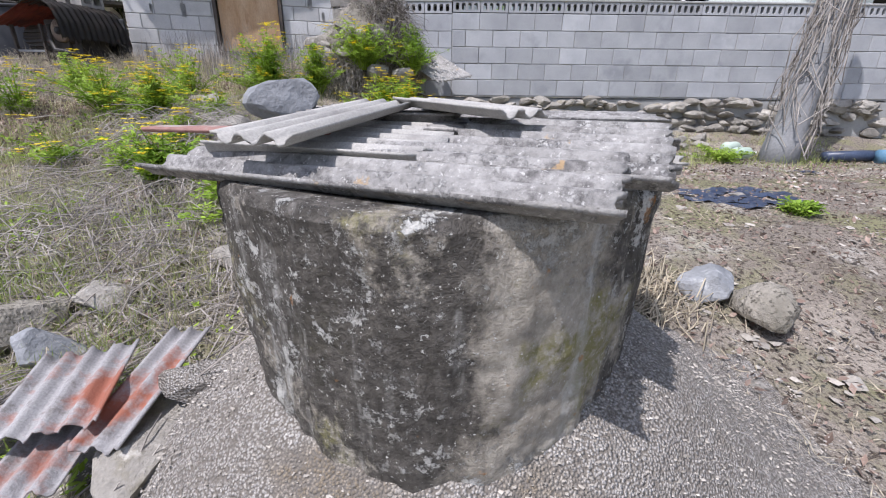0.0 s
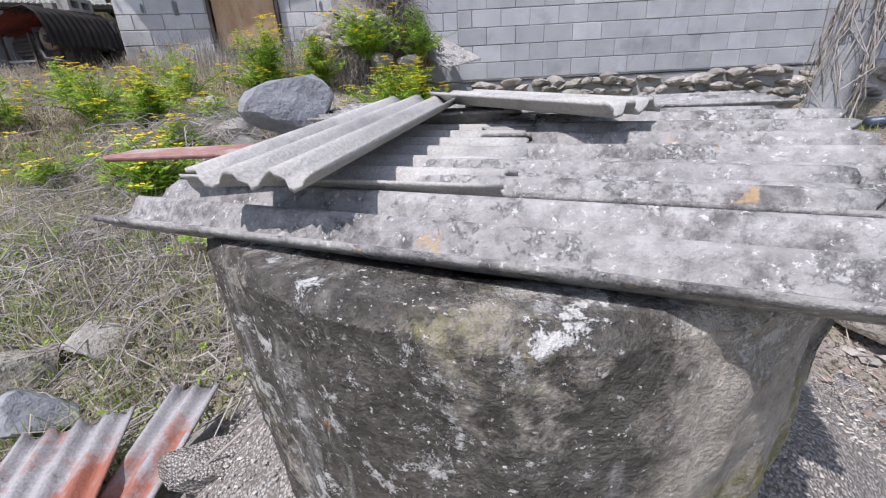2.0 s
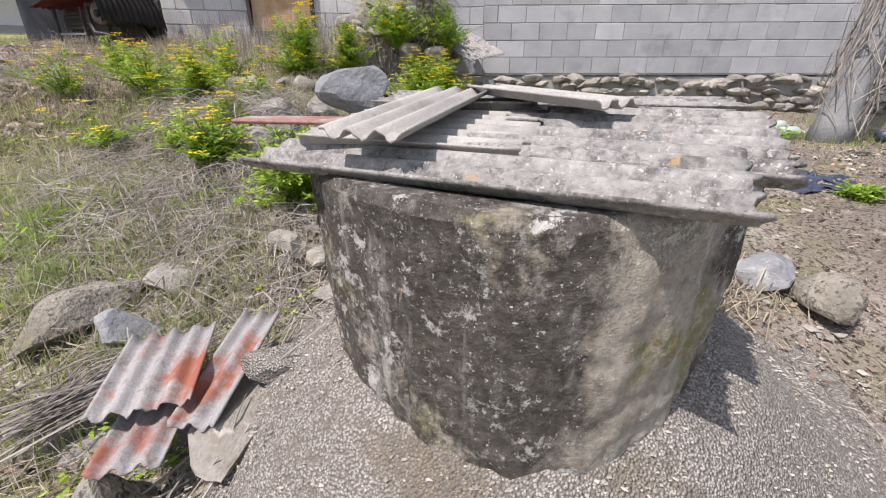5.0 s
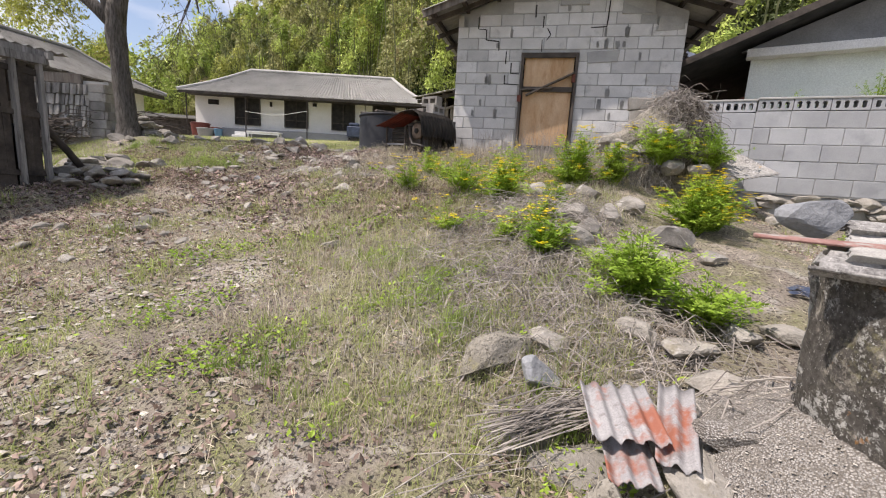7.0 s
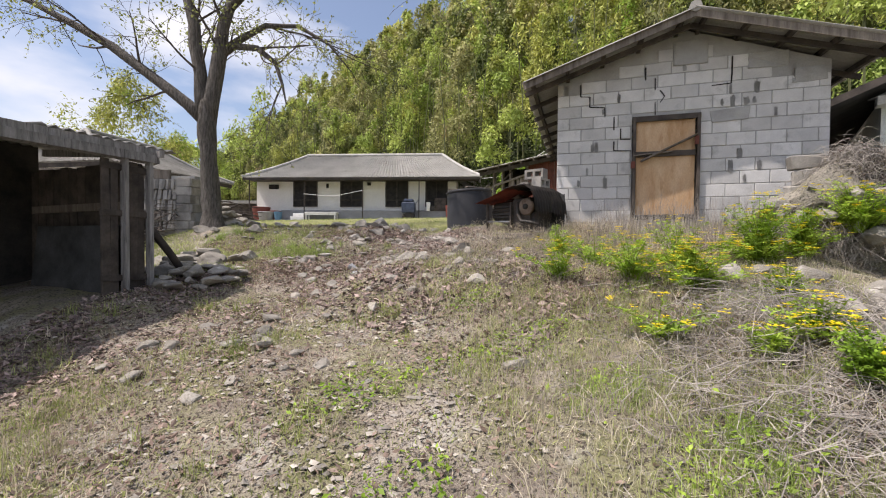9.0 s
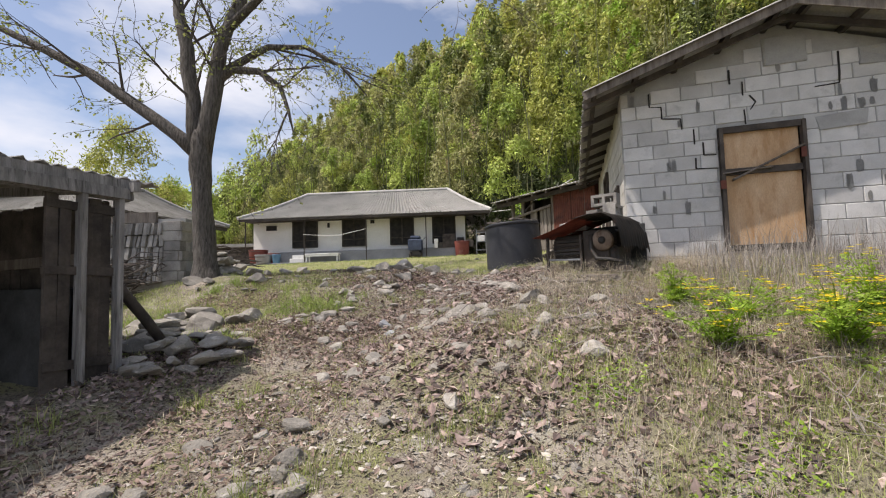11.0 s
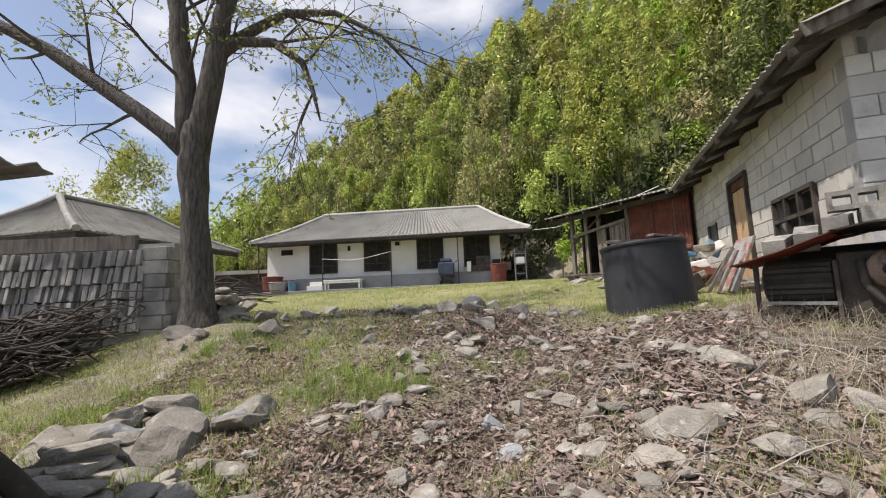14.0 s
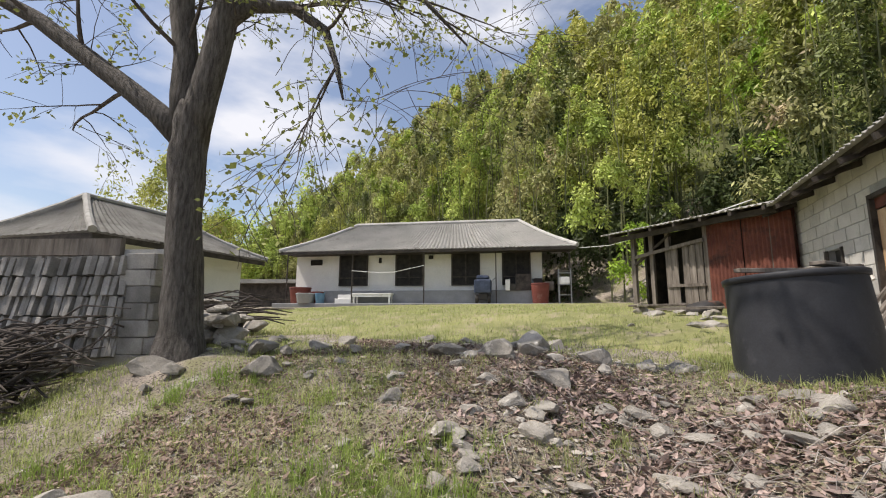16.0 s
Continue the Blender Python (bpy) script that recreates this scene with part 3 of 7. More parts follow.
def side_openings():
    w = WIN[0]
    win = new("window")
    win.parent = shed
    for z in (w[2], (w[2] + w[3]) / 2, w[3]):
        part("frame_bar", beam((-.01, w[0], z), (-.01, w[1], z), .06, .05), M_darkwood, win)
    for k in range(4):
        y = w[0] + (w[1] - w[0]) * k / 3
        part("frame_bar", beam((-.012, y, w[2]), (-.012, y, w[3]), .05, .05), M_darkwood, win)
    # Both window backings are near-black for the shade behind them.
    part("backing", box(.13, .15, w[0], w[1], w[2], w[3]), M_dark, win)
    part("sill", box(-.05, .05, w[0] - .1, w[1] + .1, w[2] - .09, w[2] - .03, .008, .004), M_darkwood, win)
    d = WIN[1]
    door = new("side_door")
    door.parent = shed
    for y in (d[0] + .03, d[1] - .03):
        part("frame_bar", beam((-.015, y, d[2]), (-.015, y, d[3]), .07, .06), M_darkwood, door)
    part("frame_bar", beam((-.015, d[0], d[3] - .03), (-.015, d[1], d[3] - .03), .07, .06), M_darkwood, door)
    part("panel", box(.02, .035, d[0] + .05, d[1] - .05, d[2], d[3] - .22), M_ply, door, "warped brown plywood sheet")
    part("panel", box(.01, .03, d[0] + .05, d[1] - .05, d[3] - .2, d[3] - .05), M_rust, door)
    s = WIN[2]
    win = new("small_window")
    win.parent = shed
    part("backing", box(.13, .15, s[0], s[1], s[2], s[3]), M_dark, win)
    for y in (s[0] + .02, s[1] - .02):
        part("frame_bar", beam((.0, y, s[2]), (.0, y, s[3]), .05, .05), M_darkwood, win)


side_openings()

def shed_cracks():
    """Open cracks that step along the joints, and mortar smeared over joints."""
    runs = [[(.4, 4.17), (.4, 3.96), (.56, 3.94), (.56, 3.76), (.81, 3.73), (.82, 3.56)], [(.97, 3.55), (.97, 3.32)], [(1.08, 3.34), (1.08, 3.15), (1.24, 3.14)], [(1.62, 4.16), (1.62, 3.96)], [(1.62, 3.75), (1.63, 3.54)],
            [(2.76, 4.4), (2.76, 4.13), (2.75, 3.96), (2.47, 3.95)], [(.97, 3.12), (.97, 2.96), (1.25, 2.94)], [(1.47, 4.36), (1.47, 4.15)], [(1.7, 3.95), (1.77, 3.84), (1.7, 3.74)]]
    for run in runs:
        bm = bmesh.new()
        for (x0, z0), (x1, z1) in zip(run, run[1:]):
            bar(bm, (x0, -.003, z0), (x1, -.003, z1), .016 + .008 * random.random(), .014, 0, .004)
        part("crack", bm, M_dark, shed_front, "dark open crack")
    rnd = random.Random(44)
    for k in range(46):
        x = rnd.uniform(.1, SW - .1)
        z = SB + .1 + SC * rnd.randint(0, 13)
        if DX0 - .12 < x < DX1 + .12 and z < DZ1 + .1 or z > shed_top(x) - .15:
            continue
        w, h = rnd.uniform(.02, .045), rnd.uniform(.05, .11)
        bm = bmesh.new()
        rim = []
        for j in range(18):
            a = j * math.pi / 9
            q = 1 + .38 * noise.noise(Vector((math.cos(a) * 1.6 + k, math.sin(a) * 1.6, 3)))
            rim.append(bm.verts.new((x + w * q * math.copysign(abs(math.cos(a)) ** .6, math.cos(a)), -.006, z + h * q * math.copysign(abs(math.sin(a)) ** .6, math.sin(a)))))
        f = bm.faces.new(rim)
        bmesh.ops.solidify(bm, geom=[f], thickness=.008)
        bmesh.ops.recalc_face_normals(bm, faces=bm.faces)
        part("mortar_smear", bm, M_mortar, shed_front)
    for x0, x1, z0, z1 in ((1.9, 2.4, 4.35, 4.72), (3.0, 3.55, 4.15, 4.38), (3.6, 4.05, 3.9, 4.12), (2.47, 3.0, 3.33, 3.56)):
        part("mortar_smear", box(x0, x1, -.012, .012, z0, z1, .008, .03), M_mortar, shed_front)


shed_cracks()

# ---- garden wall ----
wall = empty("garden_wall", pose(1.03, 7.30, 0, 0, 0, -6.5), "blue-grey concrete-block garden wall with pierced top course", "wall", kind="structure")
WLEN, WC = 7.4, .24
body = part("mortar_core", box(0, WLEN, .012, .17, 1.15, 2.365), M_mortar, wall)
BLOCKS.append((body, block_rows(0, WLEN, 1.165, 2.37, WC, .43, []), "x", M_wallblock, .010))
wing = empty("wall_end", pose(1.03, 7.30, 0, 0, 0, 171), "short end of the concrete-block garden wall", "wall", kind="structure")
body2 = part("mortar_core", box(0, 1.0, -.17, -.012, 1.15, 2.345), M_mortar, wing)
BLOCKS.append((body2, [(a, b, c, d) for a, b, c, d in block_rows(0, 1.0, 1.145, 2.35, WC, .43, [])], "-x", M_wallblock, .010))


def pierced_block():
    """A block with three upright holes through it, seen in the top course."""
    bm = bmesh.new()
    L, H, D = .42, .155, .17
    add_box(bm, 0, L, 0, D, 0, .028)
    add_box(bm, 0, L, 0, D, H - .028, H)
    for k in range(5):
        x = k * (L - .04) / 4
        add_box(bm, x, x + .04, 0, D, .028, H - .028)
        if k < 4:       # rounded corners of the holes
            for a, z in ((x + .04, .028), (x + .095, .028), (x + .04, H - .028), (x + .095, H - .028)):
                add_box(bm, a - .011, a + .011, .001, D - .001, z - .011, z + .011, Matrix.Translation((a, 0, z)) @ pose(0, 0, 0, 0, 45, 0) @ Matrix.Translation((-a, 0, -z)))
    me = bpy.data.meshes.new("pierced_block")
    bm.to_mesh(me)
    bm.free()
    me.materials.append(M_wallblock)
    return me


PB = pierced_block()
for k in range(17):
    o = new("pierced_block", PB)
    o.parent = wall
    o.matrix_local = pose(k * .43 + .01, .0, 2.375, 0, 0, 0)
for k in range(2):
    o = new("pierced_block", PB)
    o.parent = wing
    o.matrix_local = pose(k * .43 + .01, -.17, 2.355, 0, 0, 0)
part("coping", box(0, WLEN, -.012, .182, 2.532, 2.562, .006), M_mortar, wall)
part("coping", box(0, 1.03, -.182, .012, 2.512, 2.542, .006), M_mortar, wing)
part("footing", box(0, WLEN, .03, .3, .3, 1.15, .02, .02), M_mortar, wall)
part("footing", box(0, 1.0, -.3, -.03, .3, 1.14, .02, .02), M_mortar, wing)

# ---- dwelling house ----
HOUSE = pose(-10.95, 22.62, 0, 0, 0, 20)      # right end of the eave line; the house runs along -x
house = empty("house", HOUSE, "long low white farmhouse with hipped grey corrugated roof", "house")
HL = 13.7
part("wall", box(-13.5, -1.1, 1.2, 1.4, 2.3, 5.0), M_plaster, house, "white plaster front wall")
part("wall", box(-13.5, -13.3, 1.4, 5.2, 2.0, 5.0), M_plaster, house)
part("wall", box(-1.3, -1.1, 1.4, 5.2, 2.3, 5.0), M_plaster, house)
part("wall", box(-13.5, -1.1, 5.2, 5.4, 2.0, 5.0), M_plaster, house)
part("plinth", box(-11.6, -.9, .45, 1.18, 2.1, 3.08, .02), M_base, house, "grey cement raised floor")
part("platform", box(-13.9, .3, -.25, 1.16, 1.9, 2.46, .02), M_base, house)


def house_roof():
    """Four slopes that meet in a ridge, each a sheet with waves running down it."""
    e0, e1, yf, yb, ez = -13.75, .35, -.1, 6.6, 4.98
    r0, r1, ry, rz = -11.0, -2.1, 3.2, 6.85
    def slope(a, b, c, d, n):
        a, b, c, d = map(Vector, (a, b, c, d))
        bm = bmesh.new()
        up = (b - a).cross(d - a).normalized()
        rowsv = []
        for i in range(n + 1):
            u = i / n
            lo, hi = a.lerp(b, u), d.lerp(c, u)
            w = up * (.022 if i % 2 else -.022)
            sagged = [lo.lerp(hi, k / 5) + w - Vector((0, 0, .10 * math.sin(math.pi * k / 5))) for k in range(6)]
            rowsv.append([bm.verts.new(p) for p in sagged])
        for r, s in zip(rowsv, rowsv[1:]):
            for k in range(5):
                bm.faces.new((r[k], s[k], s[k + 1], r[k + 1]))
        bmesh.ops.solidify(bm, geom=bm.faces[:], thickness=.02)
        return bm
    A, B, C, D = (e0, yf, ez), (e1, yf, ez), (e1, yb, ez), (e0, yb, ez)
    L, R = (r0, ry, rz), (r1, ry, rz)
    part("roof_slope", slope(A, B, R, L, 150), M_houseroof, house)
    part("roof_slope", slope(B, C, R, R, 60), M_houseroof, house)
    part("roof_slope", slope(D, A, L, L, 60), M_houseroof, house)
    part("roof_slope", slope(C, D, L, R, 150), M_houseroof, house)
    for a, b in ((L, R), (A, L), (B, R), (D, L), (C, R)):
        bm = bmesh.new()
        a, b = Vector(a), Vector(b)
        pts = [a.lerp(b, k / 6) - Vector((0, 0, .10 * math.sin(math.pi * k / 6) * (a.z != b.z) - .03)) for k in range(7)]
        tube(bm, pts, [.10] * 7, 8)
        part("ridge_tile", bm, M_houseroof, house)
    part("eave_board", box(e0 + .05, e1 - .05, yf + .03, yf + .07, ez - .16, ez - .03), M_darkwood, house)
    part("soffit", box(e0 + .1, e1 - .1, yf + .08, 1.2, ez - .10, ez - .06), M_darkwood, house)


house_roof()
for hx, hw in [(-11.13, 1.5), (-8.19, 1.4), (-5.39, 1.38), (-2.96, 1.33)]:
    d = new("sliding_door")
    d.parent = house
    # Dark panel set on the wall; the room's shade is its colour.
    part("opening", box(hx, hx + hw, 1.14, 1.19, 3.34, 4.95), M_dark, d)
    for k in range(3):
        x = hx + .03 + (hw - .06) * k / 2
        part("frame_bar", beam((x, 1.12, 3.34), (x, 1.12, 4.95), .07, .05), M_darkwood, d)
    for z in (3.37, 3.75, 4.92):
        part("frame_bar", beam((hx, 1.12, z), (hx + hw, 1.12, z), .06, .05), M_darkwood, d)
part("vent", box(-12.71, -12.09, 1.15, 1.21, 4.42, 4.70), M_dark, house)
part("wall_lamp", box(-9.06, -8.93, 1.12, 1.21, 4.48, 4.75), M_dark, house)
part("meter_box", box(-6.52, -6.30, 1.10, 1.21, 4.64, 4.82), M_dark, house)
for hx in (-13.36, -10.01, -6.52, -3.21, -.0):
    part("post", beam((hx, .05, 2.3), (hx, .05, 4.95), .05), M_darkwood, house)

# ---- timber barn between shed and house ----
barn = empty("barn", pose(-5.0, 14.45, 0, 0, 0, 56), "weathered open-fronted timber barn with rusted metal panels", "barn")
BL = 3.3      # runs along local +y, open towards local -x


def make_barn():
    bz = 2.05
    bm = corrugated(3.6, BL + .9, .13, .018, .008, steps=5, per=4, ragged=.04, seed=9)
    bmesh.ops.transform(bm, matrix=pose(1.05, BL / 2 + .15, 4.56, 0, -13, 0), verts=bm.verts)
    part("roof_sheet", bm, M_roof, barn, "", True)
    part("eave_beam", beam((-.42, -.25, 4.06), (-.42, BL + .5, 4.02), .10, .12, 0, .01), M_darkwood, barn)
    for k in range(7):
        y = -.15 + k * .62
        part("rafter", beam((-.7, y, 4.08), (2.6, y, 4.84), .06, .08), M_darkwood, barn)
    for y in (.0, 1.35, 2.3, 2.75, BL):
        part("post", beam((-.1, y, bz - .2), (-.1, y, 4.15), .10, .10, 0, .014), M_wood, barn)
    # Back and inner walls near-black, holding the shade of the open front.
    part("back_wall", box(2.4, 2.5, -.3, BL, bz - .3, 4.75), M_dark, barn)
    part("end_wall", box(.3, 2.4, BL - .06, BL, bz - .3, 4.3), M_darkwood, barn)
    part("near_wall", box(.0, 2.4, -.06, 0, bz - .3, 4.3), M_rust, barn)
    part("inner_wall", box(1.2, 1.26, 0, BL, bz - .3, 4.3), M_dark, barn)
    for y0, y1 in ((-.35, .55), (.58, 1.3)):
        sh = corrugated(2.0, y1 - y0, .08, .01, .004, steps=3, per=6, seed=int(y0 * 50) + 40)
        bmesh.ops.transform(sh, matrix=pose(-.16, (y0 + y1) / 2, 3.05, 0, 90, 0), verts=sh.verts)
        part("rust_panel", sh, M_rust, barn, "rust-brown corrugated metal panel")
    for y0, y1 in ((1.42, 1.9), (2.02, 2.3)):
        k = y0
        while k < y1:
            part("door_board", box(-.18, -.15, k, k + .15, bz + .05, 3.6 + .1 * random.random(), 0, .01), M_wood, barn)
            k += .165
    part("door_rail", beam((-.22, 1.35, 3.72), (-.26, 3.2, 3.5), .05, .08), M_wood, barn)
    part("door_rail", beam((-.2, 1.38, 2.7), (-.2, 2.3, 2.72), .04, .07), M_wood, barn)
    part("brace", beam((-.12, BL, 3.3), (-.12, 2.2, 4.0), .05, .06), M_darkwood, barn)


make_barn()

# ---- black water tank ----
tank = empty("water_tank", pose(-5.86, 8.42, ground(-5.86, 8.42) - .17, -1.5, -3.5, 0), "black plastic water tank, upturned, with boards and stones on top", "tank")


def make_tank():
    def turn(prof, n=44):
        bm = bmesh.new()
        rings = [[bm.verts.new((r * math.cos(2 * math.pi * k / n), r * math.sin(2 * math.pi * k / n), z)) for k in range(n)] if r else [bm.verts.new((0, 0, z))] for r, z in prof]
        for a, b in zip(rings, rings[1:]):
            for k in range(n):
                q = (k + 1) % n
                if len(a) == 1:
                    bm.faces.new((a[0], b[q], b[k]))
                elif len(b) == 1:
                    bm.faces.new((a[k], a[q], b[0]))
                else:
                    bm.faces.new((a[k], a[q], b[q], b[k]))
        return bm
    body = turn([(0, 0), (.50, 0), (.515, .02), (.507, .12), (.478, .92)])
    for v in body.verts:
        v.co += Vector((v.co.x, v.co.y, 0)) * .02 * noise.noise(v.co * 2.2)
    part("body", body, M_black, tank, "", True)
    part("rim", turn([(.478, .92), (.492, .925), (.495, .965), (.482, .975), (.462, .97)]), M_black, tank, "", True)
    part("top", turn([(.465, .965), (.45, .95), (.0, .945)]), M_black, tank, "sunken black top")


make_tank()

# ---- tree ----
def make_tree():
    rnd = random.Random(11)
    base = Vector((-11.57, 6.49, 1.13))
    tree = empty("tree", Matrix.Translation(base) @ Matrix.Diagonal((1.04, 1.04, 1.04, 1)), "large bare-limbed tree with dark bark and first spring leaves", "tree")
    trunk = bmesh.new()
    tube(trunk, [(.11, .05, 0), (.11, .05, .3), (.11, .05, .45), (.10, .05, .75), (.06, .03, 1.4), (.03, .01, 2.1), (0, 0, 2.65), (.02, 0, 2.95), (.05, 0, 3.2)], [.30, .27, .24, .205, .18, .172, .195, .20, .14], 14)
    bmesh.ops.subdivide_edges(trunk, edges=trunk.edges[:], cuts=2, use_grid_fill=True)
    for v in trunk.verts:       # root flare in lobes
        if v.co.z < .85:
            a = math.atan2(v.co.y - .05, v.co.x - .11)
            k = min(1, (.85 - v.co.z) / .6) ** 2 * (.3 + .2 * math.cos(5 * a + .7) + .1 * math.cos(3 * a))
            v.co += Vector((math.cos(a), math.sin(a), 0)) * k * .2
    for v in trunk.verts:
        v.co += Vector((noise.noise(v.co * 3), noise.noise(v.co * 3 + Vector((9, 0, 0))), 0)) * .03
        a = math.atan2(v.co.y, v.co.x)
        v.co += Vector((math.cos(a), math.sin(a), 0)) * .014 * noise.noise(Vector((math.cos(a) * 7, math.sin(a) * 7, v.co.z * 2.2)))
    part("trunk", trunk, M_bark, tree, "", True)
    limbs, twigs, leaves = bmesh.new(), bmesh.new(), []

    def grow(p, d, r, length, level, bmx):
        pts, rad = [p.copy()], [r]
        n = 6
        for i in range(n):
            d = (d + Vector((rnd.gauss(0, .11), rnd.gauss(0, .11), rnd.gauss(0, .08) + (.03 if level < 2 else -.07)))).normalized()
            p = p + d * length / n
            pts.append(p.copy())
            rad.append(max(.003, r * (1 - .66 * (i + 1) / n)))
        tube(bmx, pts, rad, 9 if level == 0 else 6 if level == 1 else 4)
        if level < 3:
            for i in range(2, n + 1):
                for _ in range(2 if level == 1 else 1):
                    if rnd.random() < (.8, .62, .68)[level]:
                        q = Vector((rnd.gauss(0, 1), rnd.gauss(0, 1), rnd.gauss(.15, .6))).normalized()
                        grow(pts[i], (d * .75 + q * .8).normalized(), rad[i] * .5, length * rnd.uniform(.42, .66), level + 1, limbs if level == 0 else twigs)
        else:
            for q in pts[2:]:
                if rnd.random() < .55:
                    leaves.append(q)

    # the big limbs, as the tree carries them
    rt = Vector((.9, .43, 0))           # sideways, as seen from the path
    fw = Vector((-.43, .9, 0))
    def limb(pts, rad, n=0):
        tube(limbs, pts, rad, 10)
        for i in range(2, len(pts)):
            for _ in range(1 if i % 2 else 2):
                d = (Vector(pts[i]) - Vector(pts[i - 1])).normalized()
                q = Vector((rnd.gauss(0, 1), rnd.gauss(0, 1), rnd.gauss(.1, .6))).normalized()
                grow(Vector(pts[i]), (d * .8 + q * .7).normalized(), min(.028, rad[i] * .45), rnd.uniform(1.0, 1.9), 1, twigs)
    def side(*rows):
        return [rt * a + fw * b + Vector((0, 0, c)) for a, b, c in rows]
    # one long limb over the lean-to, two stems side by side, and boughs that droop over the slope
    limb(side((-.02, 0, 2.75), (-.4, 0, 3.12), (-.78, 0, 3.42), (-1.4, 0, 3.88), (-2.05, 0, 4.36), (-2.8, 0, 4.78), (-3.8, 0, 5.3), (-4.8, 0, 5.6)), [.14, .125, .115, .105, .095, .08, .06, .03])
    limb(side((-.05, 0, 2.8), (-.12, 0, 3.3), (-.13, 0, 3.8), (-.24, 0, 4.4), (-.26, 0, 4.85), (-.42, 0, 5.5), (-.6, .2, 6.6), (-.6, .4, 8)), [.15, .14, .13, .135, .12, .10, .07, .03])
    limb(side((.03, 0, 2.75), (.10, 0, 3.2), (.21, 0, 3.75), (.29, 0, 4.25), (.36, 0, 4.8), (.6, 0, 5.5), (.9, .4, 6.6), (1.1, .8, 8)), [.17, .165, .155, .15, .125, .10, .07, .03])
    limb(side((.26, 0, 4.15), (.60, 0, 4.40), (1.1, 0, 4.36), (1.5, 0, 4.05), (1.68, -.1, 3.55), (1.8, -.2, 3.1)), [.09, .08, .065, .05, .032, .012])
    limb(side((.34, 0, 4.3), (.74, .1, 4.62), (1.2, .2, 4.95), (1.9, .3, 5.0), (2.6, .3, 4.6), (3.1, .3, 4.0)), [.085, .075, .06, .045, .03, .012])
    limb(side((.5, 0, 5.2), (1.3, -.4, 5.6), (2.4, -.9, 5.7), (3.5, -1.3, 5.4), (4.4, -1.6, 4.8)), [.09, .07, .055, .035, .012])
    part("limb", limbs, M_bark, tree, "", True)
    part("twig", twigs, M_twig, tree)["kind"] = "stuff"
    v, f = [], []
    for q in leaves:
        for _ in range(rnd.randint(1, 3)):
            c = q + Vector((rnd.gauss(0, .05), rnd.gauss(0, .05), rnd.gauss(0, .05)))
            a = Vector((rnd.gauss(0, 1), rnd.gauss(0, 1), rnd.gauss(-.6, .6))).normalized() * rnd.uniform(.022, .045)
            b = a.cross(Vector((rnd.gauss(0, 1), rnd.gauss(0, 1), rnd.gauss(0, 1)))).normalized() * rnd.uniform(.015, .03)
            k = len(v)
            v += [c - a, c + b, c + a, c - b]
            f.append((k, k + 1, k + 2, k + 3))
    soup("foliage", v, f, M_treeleaf, tree)["kind"] = "stuff"


make_tree()

# ---- well ----
WELL = Vector((.125, 1.10, .235))
well = empty("well", Matrix.Translation(WELL), "round lichen-stained concrete well curb", "well")


def make_well():
    n, hs, H = 170, 64, .725

    def radius(a, z):
        p = Vector((math.cos(a), math.sin(a), z))
        r = .478 + .042 * z / H + .012 * math.cos(4 * a + .6)
        r += .012 * noise.noise(p * 3) + .010 * noise.noise(p * 9) + .006 * noise.noise(p * 26)
        if z < .16:
            r += .03 * (1 - z / .16) ** 2
        return r

    def shell(off, z0, z1, steps, flip):
        bm = bmesh.new()
        g = [[bm.verts.new(((radius(2 * math.pi * k / n, z0 + (z1 - z0) * i / steps) - off) * math.cos(2 * math.pi * k / n), (radius(2 * math.pi * k / n, z0 + (z1 - z0) * i / steps) - off) * math.sin(2 * math.pi * k / n), z0 + (z1 - z0) * i / steps)) for k in range(n)] for i in range(steps + 1)]
        for i in range(steps):
            for k in range(n):
                q = (k + 1) % n
                f = (g[i][k], g[i][q], g[i + 1][q], g[i + 1][k])
                bm.faces.new(f[::-1] if flip else f)
        return bm
    def settle(bm):         # the curb stands a little lower in front
        for v in bm.verts:
            v.co.z *= 1 + .055 * v.co.y
        return bm
    part("outer_wall", settle(shell(0, 0, H - .02, hs, False)), M_conc, well, "lichen-blackened rough cement", True)
    part("inner_wall", settle(shell(.10, 0, H - .02, 8, True)), M_mortar, well, "", True)
    bm = bmesh.new()
    rings = []
    for off, z in ((0, H - .021), (.012, H), (.09, H), (.10, H - .021)):
        rings.append([bm.verts.new(((radius(2 * math.pi * k / n, H - .02) - off) * math.cos(2 * math.pi * k / n), (radius(2 * math.pi * k / n, H - .02) - off) * math.sin(2 * math.pi * k / n), z)) for k in range(n)])
    for r, t in zip(rings, rings[1:]):
        for k in range(n):
            q = (k + 1) % n
            bm.faces.new((r[k], r[q], t[q], t[k]))
    part("rim", settle(bm), M_conc, well, "", True)


make_well()


def lay_sheet(name, length, width, pitch, amp, m, mat, label, group="", **k):
    bm = corrugated(length, width, pitch, amp, **k)
    ob = part(name, bm, mat, None, "", True)
    ob.matrix_world = m
    return tagged(ob, label, "roof sheet", group)


# the lid: overlapping sheets, lower in front
LICHEN = "lichen-covered corrugated slate sheet lying over a well"
lay_sheet("slate_sheet", .92, .32, .068, .0135, pose(-.035, .852, .984, 9, 0, -30), M_slate, LICHEN, "slates on the well", thick=.010, ragged=.012, steps=24, seed=4)
lay_sheet("slate_sheet", .47, .42, .068, .0135, pose(.335, .897, 1.010, 9, 0, -30), M_slate, LICHEN, "slates on the well", thick=.009, ragged=.014, steps=18, seed=5)
lay_sheet("slate_sheet", .50, .46, .066, .0145, pose(-.09, 1.11, 1.014, 5, 1, -23), M_slate_clean, "pale grey corrugated slate sheet lying over a well", "slates on the well", ragged=.01, seed=6)
